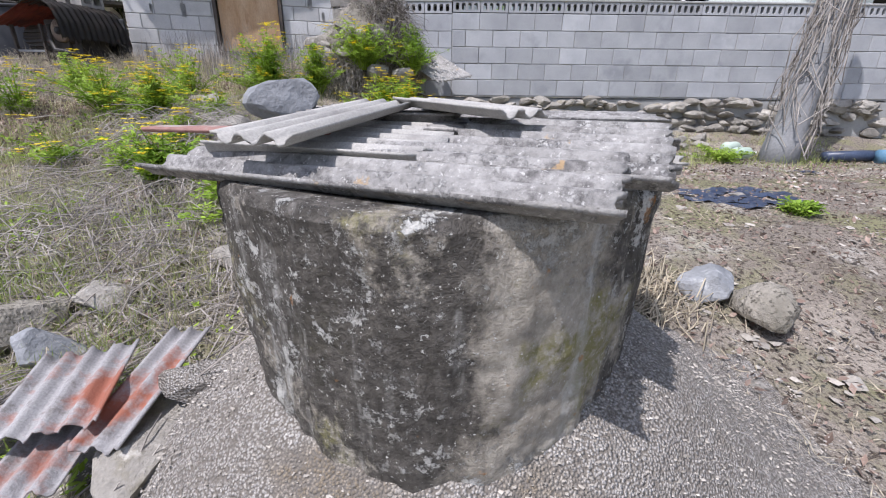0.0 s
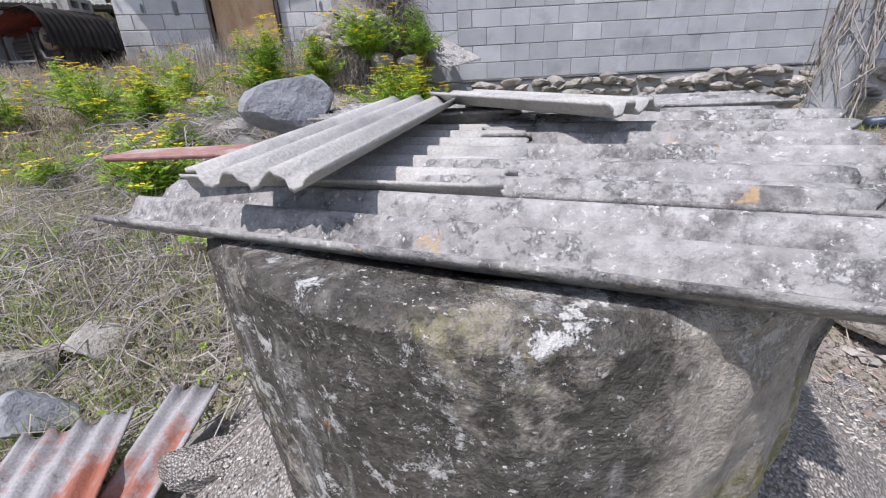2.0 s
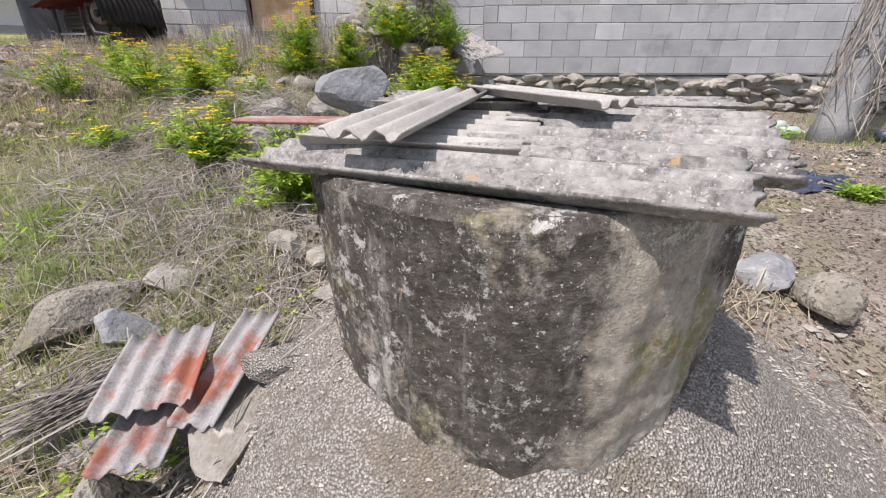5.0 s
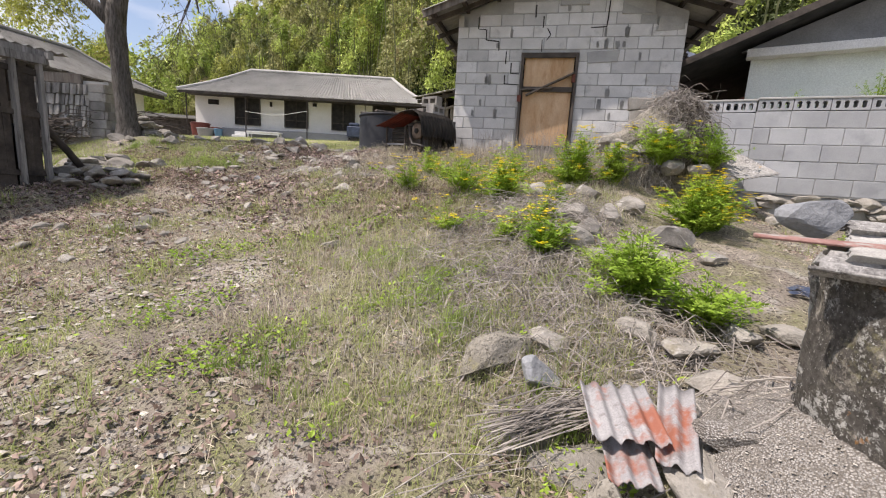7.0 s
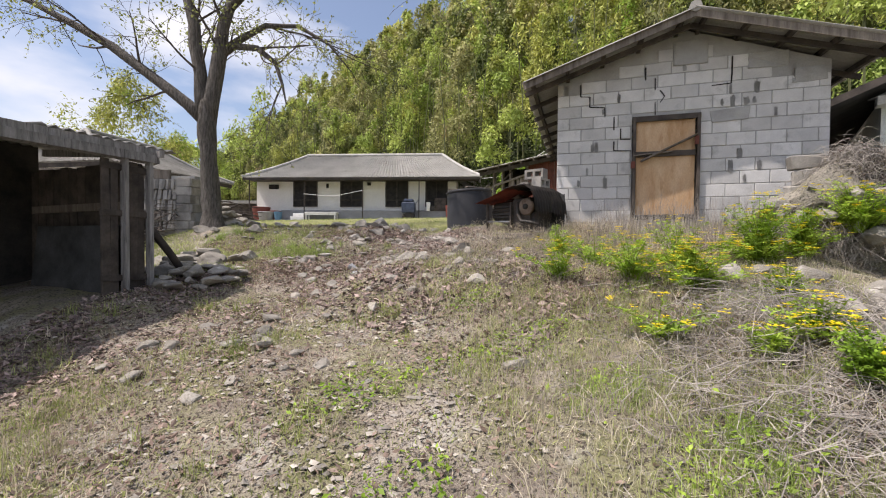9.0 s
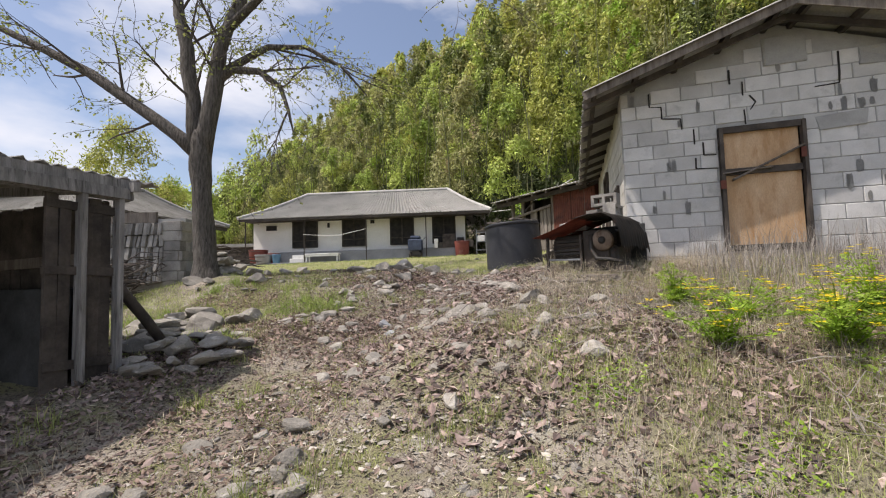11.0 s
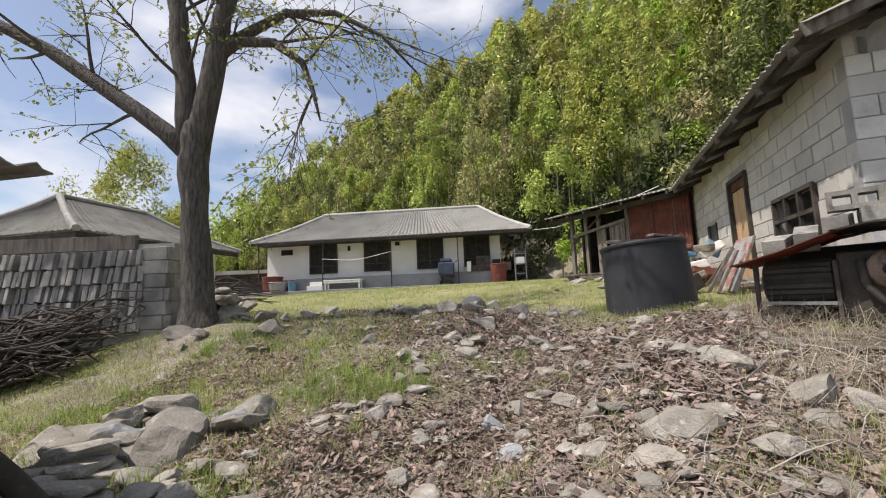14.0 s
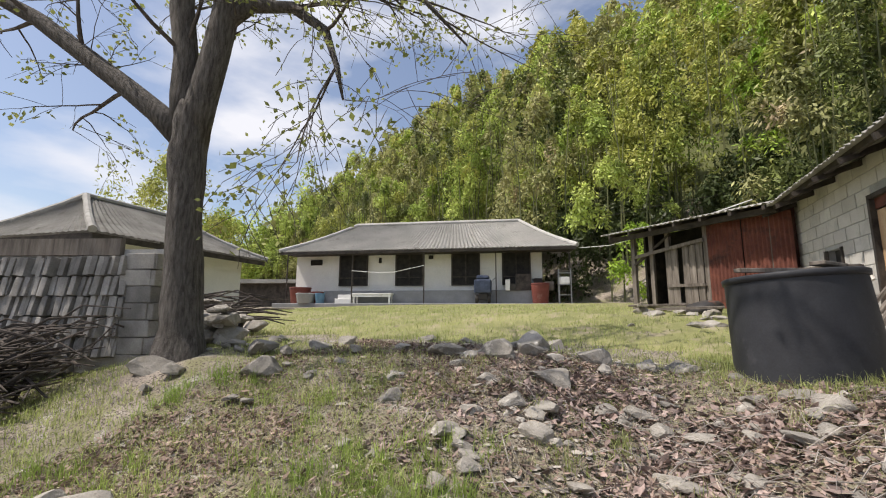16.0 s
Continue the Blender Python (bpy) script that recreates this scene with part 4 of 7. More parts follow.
lay_sheet("slate_sheet", .60, .36, .066, .0145, pose(.43, 1.18, 1.028, 5, 1, -17), M_slate, LICHEN, "slates on the well", ragged=.012, seed=7)
lay_sheet("slate_sheet", .70, .24, .066, .0145, pose(.49, 1.38, 1.048, 4, 0, -12), M_slate, LICHEN, "slates on the well", ragged=.012, seed=17)
lay_sheet("slate_sheet", .46, .30, .066, .0145, pose(-.0, 1.42, 1.06, 4, 0, -14), M_slate, LICHEN, "slates on the well", ragged=.012, seed=18)
lay_sheet("slate_sheet", .16, .34, .066, .0145, pose(.57, .96, .990, 5, 1, -23), M_slate_clean, "pale broken slate strip under other slates", "slates on the well", ragged=.01, seed=19)
lay_sheet("slate_sheet", .60, .175, .058, .010, pose(-.115, 1.075, 1.062, 0, -5.5, 65), M_slate_clean, "clean grey corrugated slate offcut laid slantwise on other slates", "loose slates on the well", ragged=.004, seed=8)
lay_sheet("slate_sheet", .44, .16, .066, .010, pose(.195, 1.165, 1.085, 0, 3, -59), M_slate_clean, "clean grey corrugated slate offcut laid slantwise on other slates", "loose slates on the well", ragged=.004, seed=12)

# ---- left shed ----
lshed = empty("lean_to", pose(-8.25, 3.2, 0, 0, 0, 3), "dark open-fronted timber lean-to with sheet roof", "lean-to")


def make_lshed():
    z0 = .45
    roof = corrugated(3.2, 5.2, .13, .018, .008, steps=4, per=4, ragged=.03, seed=21)
    bmesh.ops.transform(roof, matrix=pose(-1.62, -3.3, 2.60, 0, 5, 0), verts=roof.verts)
    part("roof_sheet", roof, M_roof, lshed, "", True)
    low = corrugated(2.6, 1.5, .13, .018, .008, steps=4, per=4, ragged=.03, seed=22)
    bmesh.ops.transform(low, matrix=pose(-1.38, -.32, 2.60, 0, 4, 2), verts=low.verts)
    part("roof_sheet", low, M_roof, lshed, "lower overlapping roof sheet", True)
    part("fascia", beam((.03, .2, 2.42), (.03, -4.7, 2.42), .03, .09, 0, .008), M_greywood, lshed)
    part("rafter", beam((.12, .12, 2.40), (-2.4, .12, 2.58), .06, .09, 0, .008), M_greywood, lshed)
    part("eave_beam", beam((.02, .12, 2.33), (.02, -4.6, 2.33), .10, .11, 0, .01), M_greywood, lshed)
    for y in (.03, -.26):
        part("post", beam((.02, y, z0 - .2), (.02, y, 2.3), .085, .05, 0, .006), M_greywood, lshed)
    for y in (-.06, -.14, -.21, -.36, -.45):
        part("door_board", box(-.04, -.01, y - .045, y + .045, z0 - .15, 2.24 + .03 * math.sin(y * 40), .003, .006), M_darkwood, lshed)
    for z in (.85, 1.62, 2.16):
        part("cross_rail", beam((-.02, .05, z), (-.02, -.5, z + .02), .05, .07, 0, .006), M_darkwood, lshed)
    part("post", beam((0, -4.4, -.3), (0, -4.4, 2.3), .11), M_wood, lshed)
    # Inner boards and back wall are darkened to hold the interior's shade.
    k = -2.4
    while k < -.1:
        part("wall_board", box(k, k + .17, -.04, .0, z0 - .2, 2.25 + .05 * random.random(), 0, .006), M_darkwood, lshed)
        k += .18
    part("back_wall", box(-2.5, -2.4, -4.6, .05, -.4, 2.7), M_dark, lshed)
    part("rail", beam((-.06, -.05, 1.75), (-2.3, -.05, 1.72), .06, .1), M_wood, lshed)
    bm = bmesh.new()
    tube(bm, [(-.21, .02, 1.72), (-.22, .2, 1.46), (-.19, .42, 1.16), (-.16, .66, .80)], [.045, .05, .05, .048], 9)
    part("brace", bm, M_darkwood, lshed, "dark slanting log propping the post", True)
    # Leaning sheet coloured near-black for the shade it stands in.
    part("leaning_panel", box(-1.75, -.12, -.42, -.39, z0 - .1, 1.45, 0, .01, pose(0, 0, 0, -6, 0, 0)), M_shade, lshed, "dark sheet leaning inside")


make_lshed()

# ---- tile stack, neighbour's house ----
stack = empty("tile_stack", pose(-12.35, 6.75, 0, 0, 0, 24), "tall stack of grey concrete roof tiles and blocks", "stack")
part("core", box(-4.2, -.03, .05, .5, 1.2, 2.85), M_mortar, stack)
nb = empty("neighbour_house", pose(-19.45, 8.6, 0, 0, 0, 104), "old farmhouse with hipped grey tile roof", "house")
part("wall", box(.7, 6.0, .7, 5.3, 1.2, 4.05), M_plaster, nb)
part("eave_board", box(.05, 6.5, .04, .09, 3.86, 4.02), M_darkwood, nb)
part("eave_board", box(.04, .09, .05, 5.95, 3.86, 4.02), M_darkwood, nb)


def hip(parent, x0, x1, y0, y1, ez, r0, r1, rz, mat):
    """A hipped roof of four ribbed slopes, with raised hips and ridge."""
    ry = (y0 + y1) / 2
    A, B, C, D, L, R = (x0, y0, ez), (x1, y0, ez), (x1, y1, ez), (x0, y1, ez), (r0, ry, rz), (r1, ry, rz)
    for a, b, c, d in ((A, B, R, L), (B, C, R, R), (C, D, L, R), (D, A, L, L)):
        a, b, c, d = map(Vector, (a, b, c, d))
        bm = bmesh.new()
        up = (b - a).cross(d - a).normalized()
        n = int((b - a).length / .11)
        cols = []
        for i in range(n + 1):
            u = i / n
            lo, hi = a.lerp(b, u), d.lerp(c, u)
            cols.append([bm.verts.new(lo.lerp(hi, k / 6) + up * (.03 if i % 2 else 0) + up * .015 * (k % 2) - Vector((0, 0, .12 * math.sin(math.pi * k / 6)))) for k in range(7)])
        for p, q in zip(cols, cols[1:]):
            for k in range(6):
                bm.faces.new((p[k], q[k], q[k + 1], p[k + 1]))
        bmesh.ops.solidify(bm, geom=bm.faces[:], thickness=.03)
        part("roof_slope", bm, mat, parent)
    for a, b in ((L, R), (A, L), (B, R), (C, R), (D, L)):
        bm = bmesh.new()
        a, b = Vector(a), Vector(b)
        tube(bm, [a.lerp(b, k / 6) - Vector((0, 0, .12 * math.sin(math.pi * k / 6) * (a.z != b.z) - .04)) for k in range(7)], [.10, .09, .1, .09, .1, .09, .11], 7)
        part("ridge_tile", bm, mat, parent)


hip(nb, 0, 6.6, 0, 6, 4.06, 1.75, 4.9, 5.6, M_roof)

# ---- house beyond the garden wall ----
nb2 = empty("white_house", pose(1.9, 11.5, 0, 0, 0, -14), "pale green-white house behind the garden wall with dark eaves", "house")
M_palegreen = material("pale_green_render", (0.66, 0.72, 0.68), (0.78, 0.82, 0.78), 0.8, 0.9, 40, 0.2, (0.52, 0.56, 0.52), 1.3, (0.6, 0.76))
part("wall", box(0, 2.9, 0, .2, .6, 4.3), M_palegreen, nb2)
part("wall", box(5.6, 9, 0, .2, .6, 4.3), M_palegreen, nb2)
part("wall", box(2.9, 5.6, 0, .2, .6, 3.05), M_palegreen, nb2)
part("wall", box(0, .2, .2, 6, .6, 4.3), M_palegreen, nb2)
part("wall", box(8.8, 9, .2, 6, .6, 4.3), M_palegreen, nb2)
part("wall", box(.2, 8.8, 5.8, 6, .6, 4.3), M_palegreen, nb2)
part("ceiling_slab", box(.2, 8.8, .2, 5.8, 4.2, 4.3), M_dark, nb2)
# Roof coloured black all through to give its shaded underside.
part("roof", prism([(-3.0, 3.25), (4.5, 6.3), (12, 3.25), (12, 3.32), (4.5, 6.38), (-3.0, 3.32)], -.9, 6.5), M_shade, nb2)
# Grey gable, darker than the walls to hold the overhang's shade.
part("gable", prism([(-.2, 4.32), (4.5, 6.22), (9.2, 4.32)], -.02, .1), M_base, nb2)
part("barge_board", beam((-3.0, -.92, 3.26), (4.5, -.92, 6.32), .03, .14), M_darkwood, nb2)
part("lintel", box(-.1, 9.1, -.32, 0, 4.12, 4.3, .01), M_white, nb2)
# Added black panel standing in for the shade under the left eave.
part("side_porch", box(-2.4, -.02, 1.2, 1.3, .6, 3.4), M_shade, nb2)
wnd = new("window")
wnd.parent = nb2
# Near-black sheet behind the gap stands in for the unlit room.
part("opening", box(2.9, 5.6, .5, .55, 3.05, 4.2), M_dark, wnd)
part("frame_bar", box(5.0, 5.08, -.02, .06, 3.05, 4.12), M_white, wnd)
part("sill", box(2.8, 5.7, -.08, .2, 2.99, 3.05), M_white, wnd)
tilehouse = empty("tile_roof_house", pose(-1.5, 19.5, 0, 0, 0, -14), "far house with blue-grey tiled roof behind the shed", "house")
M_bluetile = material("blue_grey_tile", (0.13, 0.15, 0.20), (0.22, 0.25, 0.32), 2.0, 0.5, 20, 0.4)
part("roof", prism([(-2, 5.0), (2, 6.6), (6, 5.0), (6, 5.15), (2, 6.78), (-2, 5.15)], 0, 5), M_bluetile, tilehouse)
part("wall", box(-1.4, 5.4, .5, 4.5, 1.5, 5.2), M_rust, tilehouse, "brick-orange wall")

# ---- forest ----
def crowns(name, spots, mat, label, per, leaf, seed, blobs=12, low=.12):
    """A wood: every crown a heap of uneven clumps, each clump a shell of small hanging leaves."""
    rng = np.random.default_rng(seed)
    V = []
    for x, y, h, w in spots:
        z0 = float(terrain(x, y))
        t = np.sort(rng.uniform(low, 1, blobs))
        spread = w * .5 * np.sin(np.clip(t, 0, .97) * 2.75 + .25)
        ang = rng.uniform(0, 6.283, blobs)
        off = spread * rng.uniform(.3, 1, blobs)
        wv = rng.uniform(1.3, 2.1)
        bx, by, bz = x + off * np.cos(ang), y + off * np.sin(ang), z0 + h * t * .9
        br = w * rng.uniform(.13, .27, blobs) * (1.2 - .6 * t)
        k = np.repeat(np.arange(blobs), int(per))
        n = len(k)
        d = rng.normal(0, 1, (n, 3))
        d /= np.linalg.norm(d, axis=1)[:, None]
        d[:, 2] = np.where(d[:, 2] < -.35, -d[:, 2], d[:, 2])
        r = br[k] * np.clip(rng.normal(.92, .18, n), .3, 1.45)
        c = np.stack([bx[k], by[k], bz[k]], 1) + d * r[:, None] * np.array([.85, .85, wv])
        lean = d * .6 + rng.normal(0, .5, (n, 3))
        lean[:, 2] -= .75
        lean /= np.linalg.norm(lean, axis=1)[:, None]
        e = np.cross(lean, d + rng.normal(0, .35, (n, 3)))
        e /= np.linalg.norm(e, axis=1)[:, None] + 1e-6
        s = leaf * rng.uniform(.6, 1.4, n)[:, None]
        V.append(np.stack([c - lean * s, c + e * s * .36, c + lean * s, c - e * s * .36], 1).reshape(-1, 3))
    V = np.concatenate(V)
    F = np.arange(len(V)).reshape(-1, 4)
    ob = soup(name, V.tolist(), F.tolist(), mat)
    return tagged(ob, label, "forest", kind="stuff")


def plant_forest():
    rnd = random.Random(5)
    row, near, far, left = [], [], [], []
    for i in range(5200):
        s = rnd.uniform(-90, 28)
        d = rnd.uniform(-2.5, 62) if i % 3 else rnd.uniform(-2.5, 14)
        x, y = 12 + .928 * s + .371 * d, 17.5 - .371 * s + .928 * d
        if x < -70 or x > 28:
            continue
        if d < 5 and len(row) < 150:
            row.append((x, y, rnd.uniform(7.5, 12.5), rnd.uniform(2.8, 4.4)))
        elif 5 <= d < 15 and len(near) < 200:
            near.append((x, y, rnd.uniform(8.5, 13.5), rnd.uniform(3.4, 5.0)))
        elif d >= 15 and len(far) < 200:
            far.append((x, y, rnd.uniform(8, 14), rnd.uniform(4.5, 7.0)))
    for i in range(30):
        a = rnd.uniform(50, 80)
        r = rnd.uniform(75, 140)
        left.append((-6 - r * math.sin(radians(a)), 4 + r * math.cos(radians(a)), rnd.uniform(6, 13), rnd.uniform(5, 9)))
    for k, (mat, tint) in enumerate(((M_bamboo, "yellow-green"), (M_bamboo_fresh, "fresh green"), (M_bamboo_old, "dull olive"), (M_bamboo_deep, "deep green"))):
        crowns("bamboo_forest", row[k::4], mat, "dense %s bamboo wood at the foot of a hill" % tint, 185, .12, 1 + 10 * k, 13, .34)
        crowns("bamboo_slope", near[k::4], mat, "dense %s bamboo wood on a steep hillside" % tint, 92, .19, 4 + 10 * k, 13, .2)
        if k < 3:
            crowns("hill_forest", far[k::3], mat, "leafy %s wood on the upper hillside" % tint, 62, .34, 2 + 10 * k, 12, .2)
    # Dark clumps added to give the shade under the bamboo's edge.
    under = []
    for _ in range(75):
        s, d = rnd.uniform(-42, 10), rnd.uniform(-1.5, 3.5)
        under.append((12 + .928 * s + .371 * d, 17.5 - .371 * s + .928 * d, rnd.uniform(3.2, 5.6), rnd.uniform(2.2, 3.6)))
    crowns("evergreen_thicket", under, M_shadeleaf, "dark leaf clumps standing in for the shade under the bamboo", 120, .13, 41, 10, .05)
    crowns("far_trees", left, M_bamboo, "pale green trees on the far hillside", 80, .4, 3, 10, .15)
    crowns("hillside_grove", [(-64, 35, 9, 10), (-61, 39, 12, 9), (-58, 41, 13, 9), (-59, 46, 15, 9), (-55, 43, 14, 8), (-55, 48, 17, 9), (-62, 43, 13, 9)], M_bamboo_fresh, "light green trees on the hillside beyond the house", 160, .3, 46, 12, .02)
    crowns("far_tree", [(-46, 24, 13.5, 9), (-50, 31, 9, 8)], M_bamboo, "rounded pale green trees beyond the neighbouring house", 420, .17, 6, 16, .3)
    shrub = crowns("shrub", [(-7.9, 19.8, 3.0, 1.9), (-6.9, 20.6, 2.6, 1.6)], M_leaf, "light green shrubs beside the barn", 130, .075, 7, 12, .12)
    shrub["category"] = "shrub"
    stems = bmesh.new()
    for x, y, h, w in row:
        z = ground(x, y)
        for _ in range(3):
            a, b = rnd.gauss(0, .7), rnd.gauss(0, .7)
            tube(stems, [(x + a, y + b, z - .3), (x + a * 1.1, y + b * 1.1, z + h * .5), (x + a * 1.5, y + b * 1.5, z + h * .9)], [.05, .04, .015], 4)
    tagged(part("bamboo_stems", stems, M_culm), "green bamboo culms standing under the crowns", "bamboo", kind="stuff")


plant_forest()

# ---- around the well ----
def apron():
    """The rough cement apron, a skin that follows the mound and thins out at its edge."""
    v, f = [], []
    nr, na = 36, 90
    for i in range(nr + 1):
        for k in range(na):
            a = 2 * math.pi * k / na
            edge = .95 + .35 * max(0, math.cos(a - .1)) + .12 * math.sin(3 * a + 1) + .08 * noise.noise(Vector((math.cos(a) * 2, math.sin(a) * 2, 4)))
            if math.sin(a) < 0:
                edge += .75 * abs(math.sin(a))
            r = edge * i / nr
            x, y = .14 + r * math.cos(a), 1.1 + r * math.sin(a)
            p = Vector((x, y, 0))
            z = ground(x, y) + .030 - .06 * (i / nr) ** 6 + .012 * noise.noise(p * 6) + .007 * noise.noise(p * 17) + .004 * noise.noise(p * 40)
            v.append((x, y, z))
    for i in range(nr):
        for k in range(na):
            q = (k + 1) % na
            f.append((i * na + k, i * na + q, (i + 1) * na + q, (i + 1) * na + k))
    ob = soup("apron", v, f, M_slab, smooth_faces=True)
    tagged(ob, "rough pale cement apron round the well", "apron", kind="structure")


apron()


def stone(name, x, y, sx, sy, sz, seed, mat=None, lift=0.0, rot=0.0, label="", group="", cat="stone", tilt=0.0, z=None, sub=3):
    ob = part(name, rock_mesh(seed, sx, sy, sz, sub, .22, 6), mat or M_stone, None)
    zz = (ground(x, y) if z is None else z) + sz * .55 + lift
    ob.matrix_world = pose(x, y, zz, tilt, 0, rot)
    return tagged(ob, label or "weathered grey-brown field stone half sunk in the earth", cat, group)


stone("boulder", -.315, 1.47, .105, .08, .068, 3, M_boulder, 0, 14, "blue-grey boulder resting on the slates of a well", z=1.045)
stone("stone", -1.29, 1.52, .105, .09, .085, 12, M_boulder, .02, 30, "blue-grey rounded stone beside rusted sheets", "stones by the sheets")
stone("stone", -1.52, 1.66, .30, .10, .10, 13, M_moss, -.01, 55, "long mossy stone with a grassy edge", "stones by the sheets")
stone("stone", -1.27, 1.85, .12, .10, .07, 14, M_stone, 0, 10, "", "stones by the sheets")
stone("stone", -.94, .84, .095, .07, .15, 15, M_moss, -.04, 25, "wedge-shaped mossy stone standing on cement", "stones by the sheets")
stone("stone", -.55, 1.12, .12, .10, .05, 16, M_slab, .0, 10, "flat broken piece of cement beside the well", "stones by the sheets")
stone("stone", -.66, .98, .10, .20, .055, 26, M_stone, .0, 10, "flat grey slab under rusted sheets", "stones by the sheets")
stone("stone", -1.0, 1.12, .22, .13, .07, 27, M_stone, -.02, 15, "flat grey slab under rusted sheets", "stones by the sheets")
stone("stone", -1.25, 1.2, .2, .09, .06, 28, M_stone, -.02, 40, "flat grey slab under rusted sheets", "stones by the sheets")
stone("stone", -.75, 1.3, .1, .16, .06, 29, M_stone, -.02, 0, "flat grey slab under rusted sheets", "stones by the sheets")
for sx, sy, k in ((-.52, 2.02, 1), (-.25, 2.25, 2), (-.8, 2.1, 3), (.05, 2.3, 4), (-.45, 1.75, 5)):
    stone("stone", sx, sy, .15, .10, .055, 30 + k, M_stone, 0, k * 40, "flat tan stone behind the well", "stones behind the well")
stone("stone", 1.55, 1.72, .14, .12, .10, 41, M_boulder, 0, 20, "grey stone in trampled earth", "stones by the trodden earth")
stone("stone", 1.76, 1.62, .20, .13, .10, 46, M_moss, -.01, 60, "brown stone in trampled earth", "stones by the trodden earth")
for k, (sx, sy, r) in enumerate(((-1.35, 3.85, .24), (-1.15, 3.55, .2), (-.95, 4.15, .2), (-.45, 3.95, .22), (-1.75, 4.9, .18), (-1.5, 5.1, .16), (-1.2, 4.85, .2), (-2.0, 5.2, .14), (-1.25, 3.15, .2), (-.75, 4.6, .2), (-.1, 3.7, .14), (-.55, 3.3, .15), (-1.0, 2.95, .15))):
    stone("stone", sx, sy, r * .95, r * .72, r * .55, 50 + k, M_stone, -.02, k * 57, "pale field stone among weeds on the bank", "stones on the bank")

# rusted sheets lying on slabs
def rust_sheet(x, y, z, yaw, tilt, length, width, seed):
    ob = part("rusted_sheet", corrugated(length, width, .064, .012, .005, ragged=.008, seed=seed), M_rustsheet, None, "", True)
    ob.matrix_world = pose(x, y, z, 3, tilt, yaw)
    tagged(ob, "corrugated roofing piece with faded red paint, lying on stones", "roof sheet", "red sheets")


rust_sheet(-.73, 1.16, .30, -97, 9, .47, .135, 31)
rust_sheet(-.93, 1.13, .315, -80, 6, .34, .26, 32)
rust_sheet(-.90, .96, .235, -84, 3, .26, .17, 33)


def plank(x, y, z, length, w, t, yaw, tilt, mat, label, bevel=.004):
    ob = part("plank", box(-length / 2, length / 2, -w / 2, w / 2, -t / 2, t / 2, bevel, .004), mat, None)
    ob.matrix_world = pose(x, y, z, 0, tilt, yaw)
    return tagged(ob, label, "plank")


plank(-.36, 1.15, 1.024, .46, .085, .014, -6, 0, M_fadedred, "faded red-painted board poking out under slates")


def sticks(name, cx, cy, n, length, spread, yaw, seed, rad, label, lift=.02, high=.1, mat=None, flat=.06, fan=22):
    """A heap of dead sticks, too tangled to count."""
    rnd = random.Random(seed)
    bm = bmesh.new()
    for _ in range(n):
        x, y = cx + rnd.gauss(0, spread), cy + rnd.gauss(0, spread)
        a = radians(yaw + rnd.gauss(0, fan))
        l = length * rnd.uniform(.5, 1.2) / 2
        h = rnd.uniform(0, high)
        p, q = (x - l * math.cos(a), y - l * math.sin(a)), (x + l * math.cos(a), y + l * math.sin(a))
        m = (x + rnd.gauss(0, l * .12), y + rnd.gauss(0, l * .12))
        r = rad * rnd.uniform(.5, 1.3)
        zs = [ground(*w) + lift + h + rnd.gauss(0, flat * .5) for w in (p, m, q)]
        tube(bm, [(*p, max(zs[0], ground(*p) + .01)), (*m, zs[1] + flat * .5), (*q, max(zs[2], ground(*q) + .01))], [r, r * .9, r * .5], 5)
    return tagged(part(name, bm, mat or M_vine), label, "sticks", kind="stuff")


stone("slab", -1.28, .84, .36, .19, .03, 83, M_slab, -.025, 12, "cracked piece of flat cement beside the wedge-shaped stone", "stones by the sheets")
sticks("dry_stalks", -1.15, 1.22, 90, .6, .035, 38, 61, .0028, "bundle of thin dry stalks lying over rusted sheets", .10, .05, fan=7)
sticks("dry_stalks", -1.45, .85, 4, .9, .05, 40, 62, .0035, "long dry stalks lying on the ground", .02, .03, fan=8)
sticks("fallen_twigs", -.80, .72, 22, .28, .10, 25, 63, .005, "short broken twigs on the cement", .02, .02)
sticks("fallen_twigs", -.9, 2.0, 420, .26, .5, 10, 64, .003, "dry stems and twigs strewn behind the well", .01, .05, fan=90)
sticks("fallen_twigs", -1.9, 3.3, 520, .34, .55, 20, 65, .0026, "grey dry stems lying among weeds", .02, .10, fan=80)
sticks("fallen_twigs", -1.35, 2.5, 620, .30, .42, 30, 85, .0028, "grey dry stems strewn below the weeds", .01, .06, fan=80)
sticks("dry_stems", -1.55, 3.75, 420, .42, .30, 20, 86, .0024, "grey tangle of dry stems among weeds", .03, .22, fan=80)
sticks("straw", 1.25, 1.75, 220, .22, .12, 40, 66, .003, "heap of pale straw beside the well", .01, .05, M_straw)
sticks("fallen_twigs", -6.3, 6.6, 420, .3, .9, 20, 67, .003, "grey dry stems lying on the slope", .01, .05, fan=80)
sticks("fallen_twigs", -4.4, 5.9, 520, .34, .8, 60, 68, .003, "grey dry stems lying on the bank", .02, .06, fan=80)


